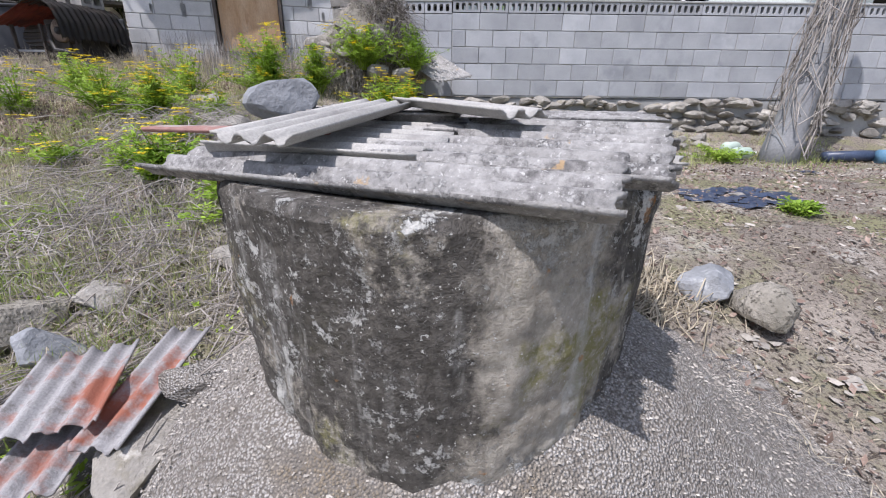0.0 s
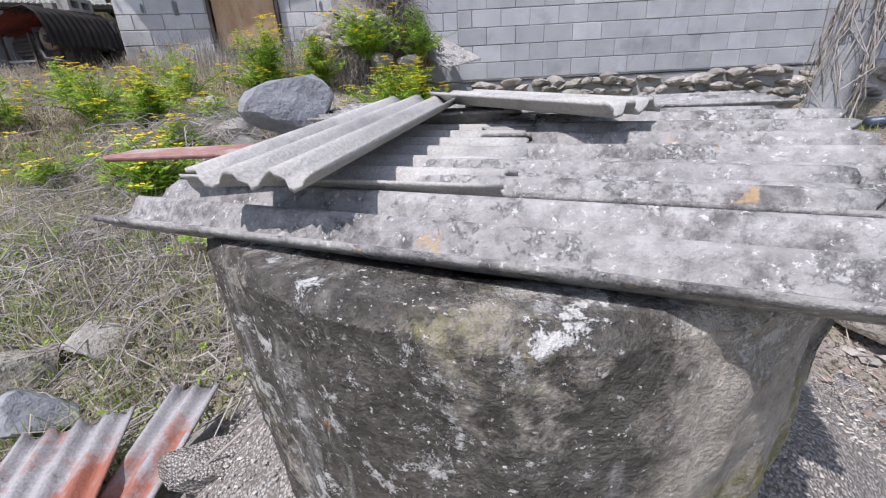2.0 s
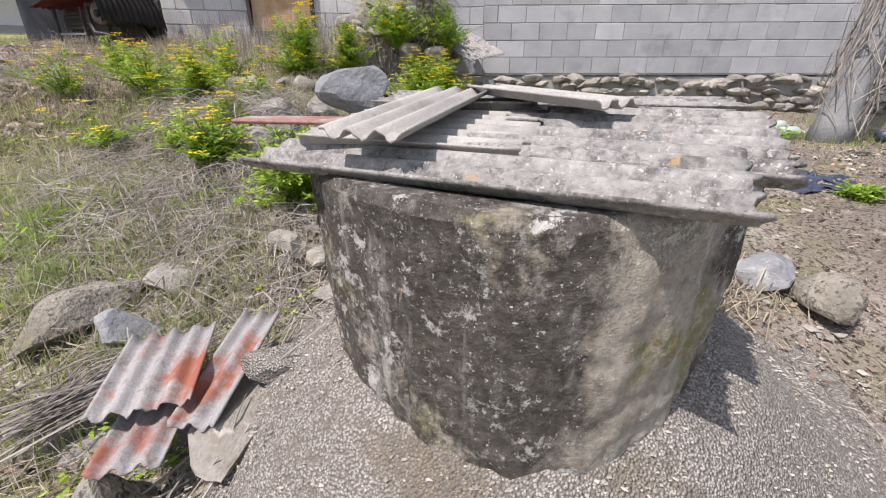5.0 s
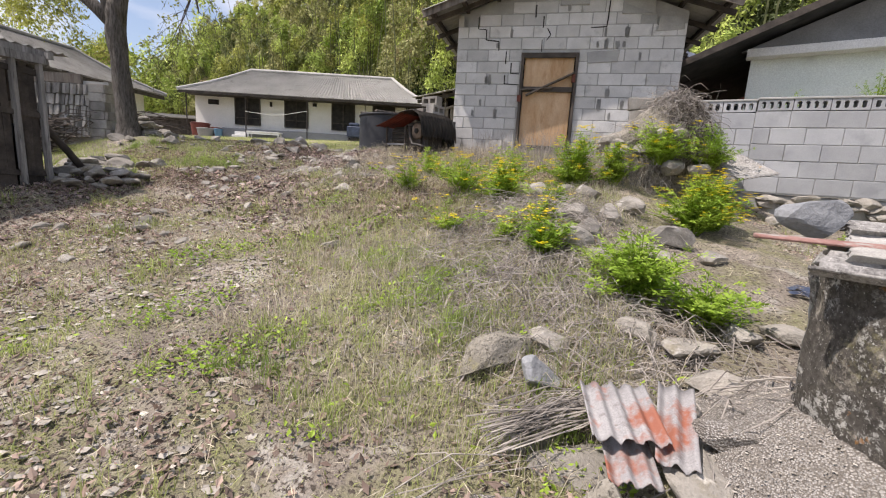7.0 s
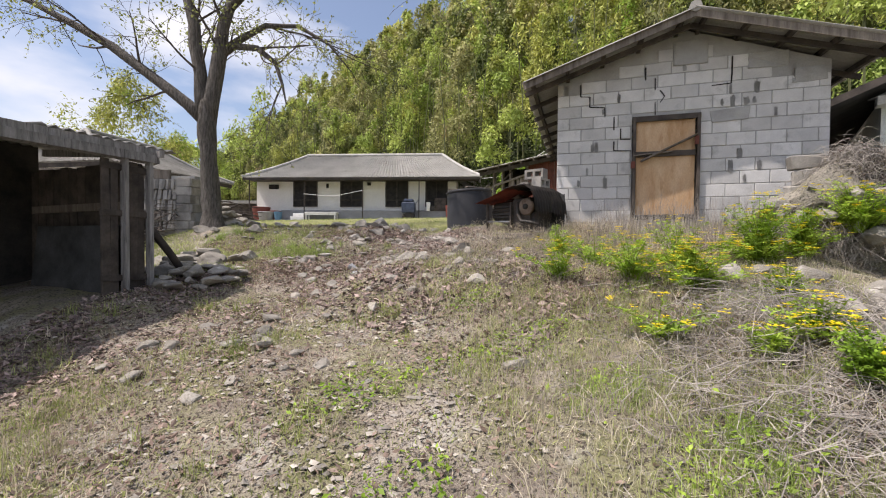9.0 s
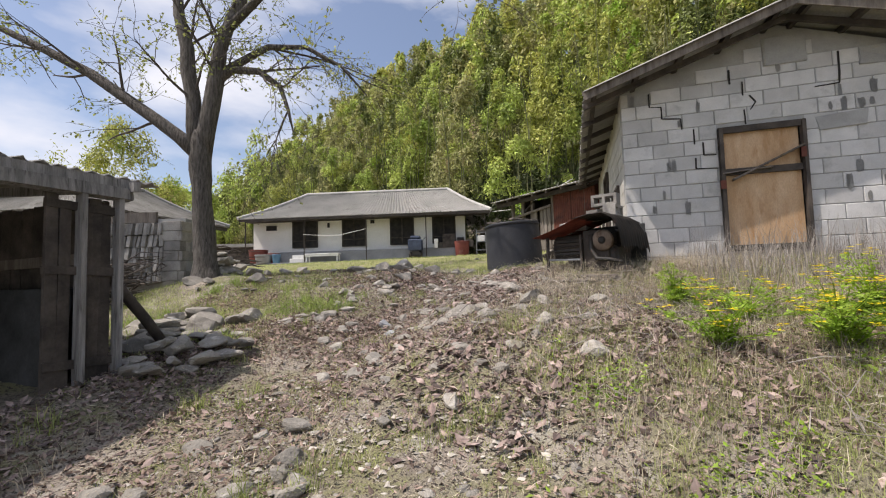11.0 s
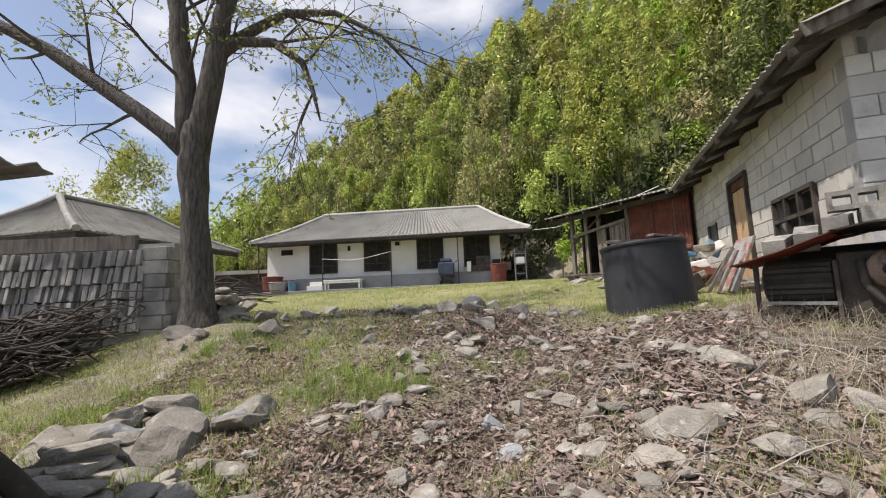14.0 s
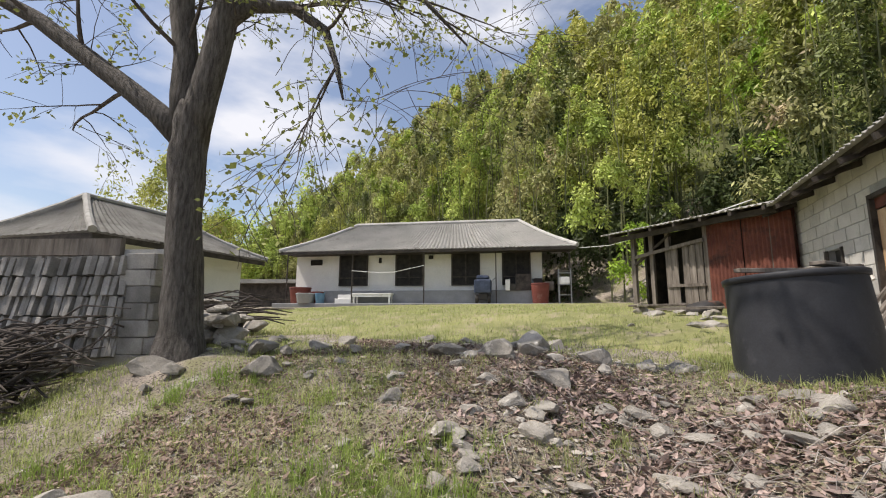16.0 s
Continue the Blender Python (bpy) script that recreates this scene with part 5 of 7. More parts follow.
# ---- plants ----
def bush(x, y, h, w, leaves, flowers, seed, label, z=None, mat=None):
    """A leafy weed: arching stems, lobed leaves, small yellow flowers on top."""
    rnd = random.Random(seed)
    z = ground(x, y) if z is None else z
    ob = empty("flowering_weed" if flowers else "green_weed", pose(x, y, z), label, "plant", "weeds on the bank")
    stems = bmesh.new()
    v, f, fv, ff = [], [], [], []
    n = max(9, leaves // 27)
    for i in range(n):
        a, lean = rnd.uniform(0, 6.283), rnd.uniform(.05, 1.2) * w / 2
        top = Vector((lean * math.cos(a), lean * math.sin(a), h * rnd.uniform(.3, 1.15) * (1 - .3 * (2 * lean / w) ** 2)))
        mid = Vector((top.x * .4, top.y * .4, top.z * .6))
        tube(stems, [(top.x * .12, top.y * .12, -.03), mid, top], [.006, .005, .002], 4)
        for j in range(16):
            u = .2 + .8 * (j + rnd.random()) / 16
            root = mid * (u / .6) if u < .6 else mid.lerp(top, (u - .6) / .4)
            b = rnd.uniform(0, 6.283)
            way = Vector((math.cos(b), math.sin(b), rnd.uniform(-.05, .55))).normalized()
            flat = Vector((rnd.gauss(0, .3), rnd.gauss(0, .3), 1)).normalized()
            out = way.cross(flat).normalized()
            long = rnd.uniform(.05, .12) * (1.25 - .6 * u)
            for q in range(6):      # lobed leaflets in pairs along each leaf stalk
                c = root + way * long * (.3 + .14 * q) + Vector((0, 0, -.12 * long * (q / 5) ** 2))
                d = (way * .6 + out * (1 if q % 2 else -1) * .9) if q < 5 else way
                d = (d + Vector((rnd.gauss(0, .2), rnd.gauss(0, .2), rnd.gauss(0, .3)))).normalized()
                e = flat.cross(d).normalized()
                s = rnd.uniform(.010, .021)
                c = c + d * s
                k = len(v)
                v += [c - d * s, c + e * s * .5, c + d * s * .5 + e * s * .42, c + d * s * 1.1, c + d * s * .5 - e * s * .42, c - e * s * .5]
                f.append((k, k + 1, k + 2, k + 3, k + 4, k + 5))
        if rnd.random() < flowers * 1.3:
            for j in range(rnd.randint(2, 5)):
                c = top + Vector((rnd.gauss(0, .03), rnd.gauss(0, .03), rnd.uniform(.01, .06)))
                s = rnd.uniform(.020, .034)
                b = rnd.uniform(0, 6.28)
                for q in range(4):
                    t0 = b + q * 1.571
                    k = len(fv)
                    fv += [c, c + Vector((s * math.cos(t0 - .5), s * math.sin(t0 - .5), .004)), c + Vector((s * 1.3 * math.cos(t0), s * 1.3 * math.sin(t0), .007)), c + Vector((s * math.cos(t0 + .5), s * math.sin(t0 + .5), .004))]
                    ff.append((k, k + 1, k + 2, k + 3))
    part("stem_tuft", stems, M_leaf, ob)["kind"] = "stuff"
    soup("foliage", v, f, mat or M_leaf, ob)["kind"] = "stuff"
    if fv:
        soup("blossom", fv, ff, M_flower, ob)["kind"] = "stuff"


FW = "bright green weed with small yellow flowers, growing among stones"
GW = "bright green leafy weed growing among stones"
for k, (x, y, h, w, n, fl) in enumerate(((-2.15, 4.5, .44, .85, 1100, .8), (-2.7, 4.7, .44, 1.1, 620, 1), (-1.4, 5.6, .72, .85, 2400, .5), (-.05, 4.85, .62, .95, 3000, .5), (.25, 5.3, .6, .7, 1700, .5), (-1.45, 2.95, .36, .40, 700, .3), (-1.85, 3.35, .3, .4, 350, .5),
                                          (-.78, 2.55, .42, .75, 1900, 0), (-.42, 2.35, .3, .5, 800, 0), (-1.5, 4.2, .3, .45, 700, .3), (-1.55, 3.5, .3, .4, 500, .4), (-.9, 6.0, .55, .6, 1400, .2), (-3.4, 4.6, .42, 1.2, 420, 1), (-3.1, 5.3, .42, 1.2, 420, .8), (-2.2, 5.4, .5, 1.0, 800, .6), (-2.5, 3.6, .34, .9, 300, .9))):
    bush(x, y, h, w, n, fl, 100 + k, FW if fl else GW)
bush(-.3, 6.35, .55, 1.1, 2600, .25, 140, "flowering weed growing out of a rubble heap", 1.5)
bush(.35, 6.5, .55, .9, 2000, 0, 141, "green leafy weed growing out of a rubble heap", 1.45)
bush(3.9, 10.55, .9, .7, 700, 0, 150, "fresh green creeper climbing a pale wall", 2.75)
bush(2.7, 10.8, .6, .6, 360, 0, 151, "fresh green creeper climbing a pale wall", 2.7)
bush(2.1, 6.3, .22, .8, 900, 0, 142, "low green weeds along the wall foot")
bush(3.6, 6.0, .25, 1.0, 1200, 0, 143, "low green weeds along the wall foot")
bush(4.5, 5.4, .22, .9, 900, 0, 144, "low green weeds along the wall foot")
bush(2.9, 2.6, .10, .22, 200, 0, 145, "small green weed in trampled earth")
bush(-3.6, 5.75, .4, .4, 500, 0, 147, "bright green shoot on the slope")

# ---- rubble heap with dead vines ----
def rubble_heap():
    heap = empty("rubble_heap", pose(-.25, 6.95, 0), "heap of rubble and broken blocks overgrown with dead vines", "rubble heap")
    rnd = random.Random(77)
    core = rock_mesh(70, .66, .5, .72, 3, .35, 3)
    bmesh.ops.translate(core, vec=(-.05, .15, 1.5), verts=core.verts)
    part("core", core, M_moss, heap)
    for k in range(46):
        a, u = rnd.uniform(0, 6.283), rnd.random() ** .5
        x, y = .86 * u * math.cos(a), .66 * u * math.sin(a)
        z = 1.28 + .85 * (1 - u * u) ** .5
        r = rnd.uniform(.08, .17)
        bm = rock_mesh(200 + k, r * 1.3, r, r * .8, 2, .25, 5)
        bmesh.ops.transform(bm, matrix=pose(x, y, z, rnd.uniform(-30, 30), rnd.uniform(-30, 30), rnd.uniform(0, 360)), verts=bm.verts)
        part("stone", bm, M_stone, heap)
    for x, y, z, yaw in ((-.34, .12, 2.42, 6), (-.30, .10, 2.22, -5), (-.38, .02, 2.02, 10), (-.02, .14, 2.10, 20), (-.36, -.12, 1.84, -4)):
        part("broken_block", box(-.19, .19, -.095, .095, -.095, .095, .012, .014, pose(x, y, z, 3, -4, yaw)), M_tile, heap)
    for name, n, cx, cy, rx, ry, z0, zh, mat, words in (("vine_tangle", 1250, .12, .0, .62, .55, 1.45, 1.15, M_vine, "pale dead vine tangle"), ("brush_tangle", 620, -.38, -.42, .55, .35, 1.05, .62, M_vine, "grey heap of dead stems"), ("dark_tangle", 420, .3, -.15, .42, .4, 1.5, .95, M_twig, "dark withered stems")):
        vines = bmesh.new()
        for k in range(n):
            a = rnd.uniform(0, 6.283)
            u = rnd.random() ** .5
            p = Vector((cx + rx * u * math.cos(a), cy + ry * u * math.sin(a), z0 + zh * (1 - u * u) ** .5))
            d = Vector((rnd.gauss(0, 1), rnd.gauss(0, 1), rnd.gauss(-.2, .7))).normalized()
            pts = [p.copy()]
            for _ in range(6):
                d = (d * 1.2 + Vector((rnd.gauss(0, .55), rnd.gauss(0, .55), rnd.gauss(-.42, .4)))).normalized()
                p = p + d * rnd.uniform(.04, .11)
                pts.append(p.copy())
            r = rnd.uniform(.0018, .0042)
            tube(vines, pts, [r, r, r * .9, r * .8, r * .7, r * .6, r * .4], 3)
        part(name, vines, mat, heap, words)["kind"] = "stuff"


rubble_heap()
ob = part("slate_sheet", corrugated(.86, .66, .066, .012, .007, ragged=.02, seed=51), M_slate, None, "", True)
ob.matrix_world = pose(.72, 6.72, 1.55, 10, 24, -54)
tagged(ob, "lichened corrugated slate sheet sliding off a rubble heap", "roof sheet")


def footing_stones():
    rnd = random.Random(8)
    for k in range(190):
        u = (k % 95) / 95
        x = .02 + 7.3 * u + rnd.gauss(0, .05)
        r = rnd.uniform(.06, .15)
        z = rnd.choice((.68, .80, .92, 1.02, 1.09)) - .03 * rnd.random()
        bm = rock_mesh(400 + k, r * 1.35, .12, r * .62, 2, .3, 6)
        bmesh.ops.transform(bm, matrix=pose(x, .02, z, rnd.uniform(-8, 8), rnd.uniform(-12, 12), 0), verts=bm.verts)
        part("footing_stone", bm, M_stone, wall)


footing_stones()
for k in range(14):
    rnd = random.Random(900 + k)
    x = 1.0 + 5.5 * rnd.random()
    y = 6.75 - .1 * x + rnd.gauss(0, .18)
    stone("stone", x, y, rnd.uniform(.07, .16), rnd.uniform(.06, .12), rnd.uniform(.05, .09), 500 + k, M_stone, 0, rnd.uniform(0, 360), "loose stone fallen at the foot of the garden wall", "stones at the wall foot", sub=2)

# ---- old pole with dead vines, and what lies about it ----
def vine_pole():
    z = ground(5.30, 5.30)
    pole = empty("pole", pose(5.30, 5.30, z, 0, 6, 0), "grey concrete pole wrapped in dead vines", "pole")
    bm = bmesh.new()
    tube(bm, [(0, 0, -.1), (0, 0, .25), (.02, 0, .8), (.05, 0, 1.6), (.08, 0, 2.6), (.10, 0, 3.6), (.1, 0, 5)], [.25, .22, .185, .155, .14, .13, .12], 14)
    part("shaft", bm, M_base, pole, "", True)
    rnd = random.Random(4)
    vines = bmesh.new()
    for k in range(60):
        a = rnd.uniform(0, 6.283)
        h = rnd.uniform(0, .8)
        r0 = .42
        pts = []
        for j in range(8):
            hh = h + j * rnd.uniform(.22, .42)
            r0 = max(.15, .27 - .06 * hh) + abs(rnd.gauss(0, .07))
            a += rnd.gauss(0, .55)
            pts.append((r0 * math.cos(a) + .03 * hh, r0 * math.sin(a), hh))
        r = rnd.uniform(.0025, .007)
        tube(vines, pts, [r] * 7 + [r * .5], 4)
    part("vine_tangle", vines, M_vine, pole, "pale dead vine stems")["kind"] = "stuff"


vine_pole()


def bottle(x, y, yaw, mat, label, r=.085, l=.36):
    ob = empty("bottle", pose(x, y, ground(x, y) + r + .015, 0, 90, yaw), label, "bottle", "bottles by the pole")
    bm = bmesh.new()
    tube(bm, [(0, 0, 0), (0, 0, .03), (0, 0, l * .7), (0, 0, l * .85), (0, 0, l)], [r * .85, r, r, r * .6, r * .3], 14)
    part("body", bm, mat, ob, "", True)
    bm = bmesh.new()
    tube(bm, [(0, 0, l), (0, 0, l + .04)], [r * .33, r * .33], 10)
    part("cap", bm, M_white, ob)


bottle(4.85, 5.75, 20, M_green, "pale green plastic bottle lying on grass")
bottle(4.75, 5.45, 10, M_green, "pale green plastic bottle lying on grass")
bm = bmesh.new()
tube(bm, [(0, 0, 0), (.5, -.06, .02), (1.0, -.1, .02)], [.07, .075, .075], 12)
ob = part("pipe", bm, M_tarp, None, "", True)
ob.matrix_world = pose(5.9, 5.2, ground(5.9, 5.2) + .08)
tagged(ob, "dark plastic pipe lying on grass", "pipe")
bm = bmesh.new()
tube(bm, [(0, 0, 0), (.28, 0, 0)], [.095, .10], 14)
ob = part("bucket", bm, M_blue, None, "", True)
ob.matrix_world = pose(6.5, 5.0, ground(6.5, 5.0) + .1, 0, 0, -15)
tagged(ob, "blue plastic bucket lying on its side", "bucket")


def tarp(x, y, w, d, seed, label, mat=None):
    rnd = random.Random(seed)
    v, f = [], []
    n = 22
    for i in range(n + 1):
        for j in range(n + 1):
            u, t = i / n - .5, j / n - .5
            k = 1 + .25 * noise.noise(Vector((u * 4 + seed, t * 4, 0)))
            px, py = x + u * w * k, y + t * d * k
            p = Vector((px, py, seed))
            v.append((px, py, ground(px, py) + .022 + .022 * noise.noise(p * 7) + .014 * noise.noise(p * 17)))
    for i in range(n):
        for j in range(n):
            if noise.noise(Vector((i * .35 + seed, j * .35, 2))) > -.28 and (i - n / 2) ** 2 + (j - n / 2) ** 2 < (n * .56) ** 2:
                a = i * (n + 1) + j
                f.append((a, a + n + 1, a + n + 2, a + 1))
    ob = soup("tarp", v, f, mat or M_tarp, smooth_faces=True)
    tagged(ob, label, "tarp")


tarp(2.75, 3.0, .95, .6, 3, "torn dark blue plastic sheet on bare earth")
tarp(.55, 3.15, .5, .3, 6, "crumpled dark plastic sheet on the earth")
tarp(4.6, 4.2, .22, .18, 9, "scrap of black plastic on the grass")

# ---- tile stack pieces, wood pile ----
def tile_stack():
    rnd = random.Random(31)
    bm = box(-.011, .011, -.15, .05, -.13, .13, .004)
    bmesh.ops.transform(bm, matrix=pose(0, 0, 0, -8, 0, 0), verts=bm.verts)
    me = bpy.data.meshes.new("tile")
    bm.to_mesh(me)
    bm.free()
    me.materials.append(M_tile)
    bb = box(-.2, .2, -.1, .1, -.1, .1, .008, .004)
    mb = bpy.data.meshes.new("end_block")
    bb.to_mesh(mb)
    bb.free()
    mb.materials.append(M_tile)
    for r in range(5):
        x = -.42
        while x > -4.2:
            w = rnd.uniform(.065, .10)
            o = new("tile", me)
            o.parent = stack
            o.matrix_local = pose(x, rnd.gauss(0, .025), 1.62 + r * .245 + rnd.gauss(0, .008), 0, rnd.gauss(1, 2), rnd.gauss(0, 7)) @ Matrix.Diagonal((w / .027, 1, .92, 1))
            x -= w
    for r in range(7):
        for k in range(2):
            o = new("end_block", mb)
            o.parent = stack
            o.matrix_local = pose(-.12 + rnd.gauss(0, .02), .1 + k * .32, 1.45 + r * .205, 0, 0, 90 + rnd.gauss(0, 4))
        o = new("end_block", mb)
        o.parent = stack
        o.matrix_local = pose(-.22 - .05 * (r % 2), -.02, 1.45 + r * .205, 0, 0, rnd.gauss(0, 3))
    for k in range(5):
        o = new("base_block", mb)
        o.parent = stack
        o.matrix_local = pose(-.6 - k * .85, .02, 1.42, 0, 0, rnd.gauss(0, 3)) @ Matrix.Diagonal((2.0, 1, 1, 1))
    part("top_board", beam((-4.2, .02, 2.90), (-.6, .02, 2.88), .06, .22, 0, .008), M_wood, stack, "grey board laid along the top")


tile_stack()
sticks("wood_pile", -12.75, 5.25, 190, 1.1, .36, 25, 71, .017, "tangled pile of dark cut branches", .05, .6, M_twig, .16, 45)
sticks("wood_pile", -13.7, 4.9, 150, 1.4, .4, 20, 72, .017, "tangled pile of dark cut branches", .05, .7, M_twig, .16, 45)
sticks("wood_pile", -14.6, 4.5, 110, 1.4, .4, 20, 74, .017, "tangled pile of dark cut branches", .05, .6, M_twig, .16, 45)
sticks("wood_pile", -13.7, 8.3, 60, 1.3, .4, 60, 73, .02, "loose branches on a stone heap", .2, .5, M_twig, .1)

# ---- stones of path and slope ----
STONES = []
for s in range(8):
    bm = rock_mesh(600 + s, 1, .8, .5, 3, .25, 7)
    me = bpy.data.meshes.new("stone")
    bm.to_mesh(me)
    bm.free()
    me.materials.append(M_stone)
    STONES.append(me)


def scatter(n, x0, x1, y0, y1, r0, r1, seed, label, group, lift=0.0, keep=None, join=False):
    """Stones strewn over a stretch; far or heaped ones are joined into one heap."""
    rnd = random.Random(seed)
    k = 0
    heap = bmesh.new()
    while k < n:
        x, y = rnd.uniform(x0, x1), rnd.uniform(y0, y1)
        if keep and not keep(x, y, rnd):
            continue
        r = r0 + (r1 - r0) * rnd.random() ** 2
        me = rnd.choice(STONES)
        m = pose(x, y, ground(x, y) + r * .14 + lift * rnd.random(), rnd.uniform(-14, 14), rnd.uniform(-14, 14), rnd.uniform(0, 360)) @ Matrix.Diagonal((r, r, r * rnd.uniform(.7, 1.2), 1))
        k += 1
        if join:
            old = len(heap.verts)
            heap.from_mesh(me)
            heap.verts.ensure_lookup_table()
            bmesh.ops.transform(heap, matrix=m, verts=heap.verts[old:])
            continue
        o = new("stone", me)
        o.matrix_world = m
        tagged(o, label, "stone", group)
    if join:
        tagged(part("stone_heap", heap, M_stone), label, "stone heap", kind="stuff")
    else:
        heap.free()


PATH = "worn stone bedded in the earth of the path"
scatter(90, -9.2, -6.0, 4.2, 8.6, .03, .12, 1, PATH, "stones of the path")
scatter(36, -6.6, -4.2, 4.4, 7.4, .05, .14, 2, "rounded stone on the leafy slope", "stones on the slope")
scatter(60, -8.8, -5.2, 5.0, 8.3, .04, .12, 21, "small stones bedded in the leafy slope", "stones on the slope", 0, None, True)
scatter(34, -7.2, -4.2, 2.2, 5.0, .04, .12, 22, "worn stones bedded in the earth of the path", "stones of the path", 0, None, True)
scatter(16, -9.6, -8.7, 4.3, 5.2, .10, .24, 23, "flat grey stones in the grass", "stones in the grass", 0, None, True)
scatter(24, -6.8, -3.4, 1.8, 4.4, .04, .11, 3, "worn stones bedded in the earth of the path", "stones of the path", 0, None, True)
scatter(34, -9.9, -8.6, 3.6, 5.6, .08, .24, 4, "grey angular stone in a loose heap", "stone heap by the lean-to", .12, lambda x, y, r: abs(y - 4.4 - (x + 9.3) * -.8) < .55)
scatter(26, -8.4, -7.7, 3.1, 4.3, .07, .18, 5, "dark stone at the foot of a lean-to", "stone heap by the lean-to", .12)
scatter(60, -14.4, -11.9, 7.2, 10.6, .1, .3, 6, "grey stones in a long heap behind the tree", "stone heap behind the tree", .5, lambda x, y, r: 53 < math.degrees(math.atan2(-(x + 6.7), y - 3.9)) < 61, True)
scatter(30, -11.5, -9.8, 5.9, 8.0, .06, .2, 7, "grey stones at the foot of the tree", "stones by the tree", .05, None, True)
scatter(12, -10.0, -6.5, 8.0, 9.0, .12, .28, 8, "flat stone of the yard's edge", "stones of the yard edge")
scatter(22, .9, 4.5, .8, 5, .03, .08, 9, "small stones in trampled earth", "stones by the trodden earth", 0, None, True)
scatter(16, -7.5, -5.6, 10.8, 12.6, .08, .2, 10, "loose stones in front of the barn", "stones by the barn", .05, None, True)
scatter(48, -8.3, -4.3, 4.3, 7.9, .05, .15, 31, "pale weathered stone lying on the leafy slope", "pale stones on the slope", .03)
for k, (x, y, r) in enumerate(((-9.05, 4.75, .26), (-8.75, 5.0, .2), (-9.3, 4.5, .24), (-5.95, 5.25, .16), (-5.75, 5.55, .17), (-5.1, 5.9, .2), (-7.1, 5.9, .13), (-6.85, 5.6, .12), (-7.0, 6.2, .10), (-6.75, 6.4, .11), (-5.45, 6.35, .2), (-8.45, 8.05, .26), (-7.75, 7.7, .24), (-8.1, 8.3, .2))):
    stone("stone", x, y, r * .9, r * .7, r * .5, 700 + k, M_boulder if k in (1, 2, 6, 7) else M_stone, -.03, k * 47, "larger stone half sunk in the slope", "larger stones on the slope")

# ---- shed clutter ----
def bent_sheet(profile, y0, y1, pitch, amp, thick=.005, ragged=.02, seed=1):
    """A wavy sheet bent along a profile in x and z, its ridges following the bend."""
    rnd = random.Random(seed)
    bm = bmesh.new()
    n = int((y1 - y0) / pitch * 6)
    dense = []
    for (xa, za), (xb, zb) in zip(profile, profile[1:]):
        dense += [(xa + (xb - xa) * k / 5, za + (zb - za) * k / 5) for k in range(5)]
    dense.append(profile[-1])
    grid = []
    for i, (x, z) in enumerate(dense):
        a, b = dense[max(i - 1, 0)], dense[min(i + 1, len(dense) - 1)]
        t = Vector((b[0] - a[0], 0, b[1] - a[1])).normalized()
        up = Vector((-t.z, 0, t.x))
        row = []
        for j in range(n + 1):
            y = y0 + (y1 - y0) * j / n
            p = Vector((x, y, z)) + up * (amp * math.cos(2 * math.pi * y / pitch) + .012 * noise.noise(Vector((x * 5, y * 5, seed))))
            if i in (0, len(dense) - 1):
                p += t * rnd.uniform(-ragged, ragged)
            row.append(bm.verts.new(p))
        grid.append(row)
    for r, q in zip(grid, grid[1:]):
        for j in range(n):
            bm.faces.new((r[j], q[j], q[j + 1], r[j + 1]))
    bmesh.ops.solidify(bm, geom=bm.faces[:], thickness=thick)
    return bm


STOVE = pose(-4.47, 7.22, ground(-4.47, 7.22) + .03, 0, 0, -20)


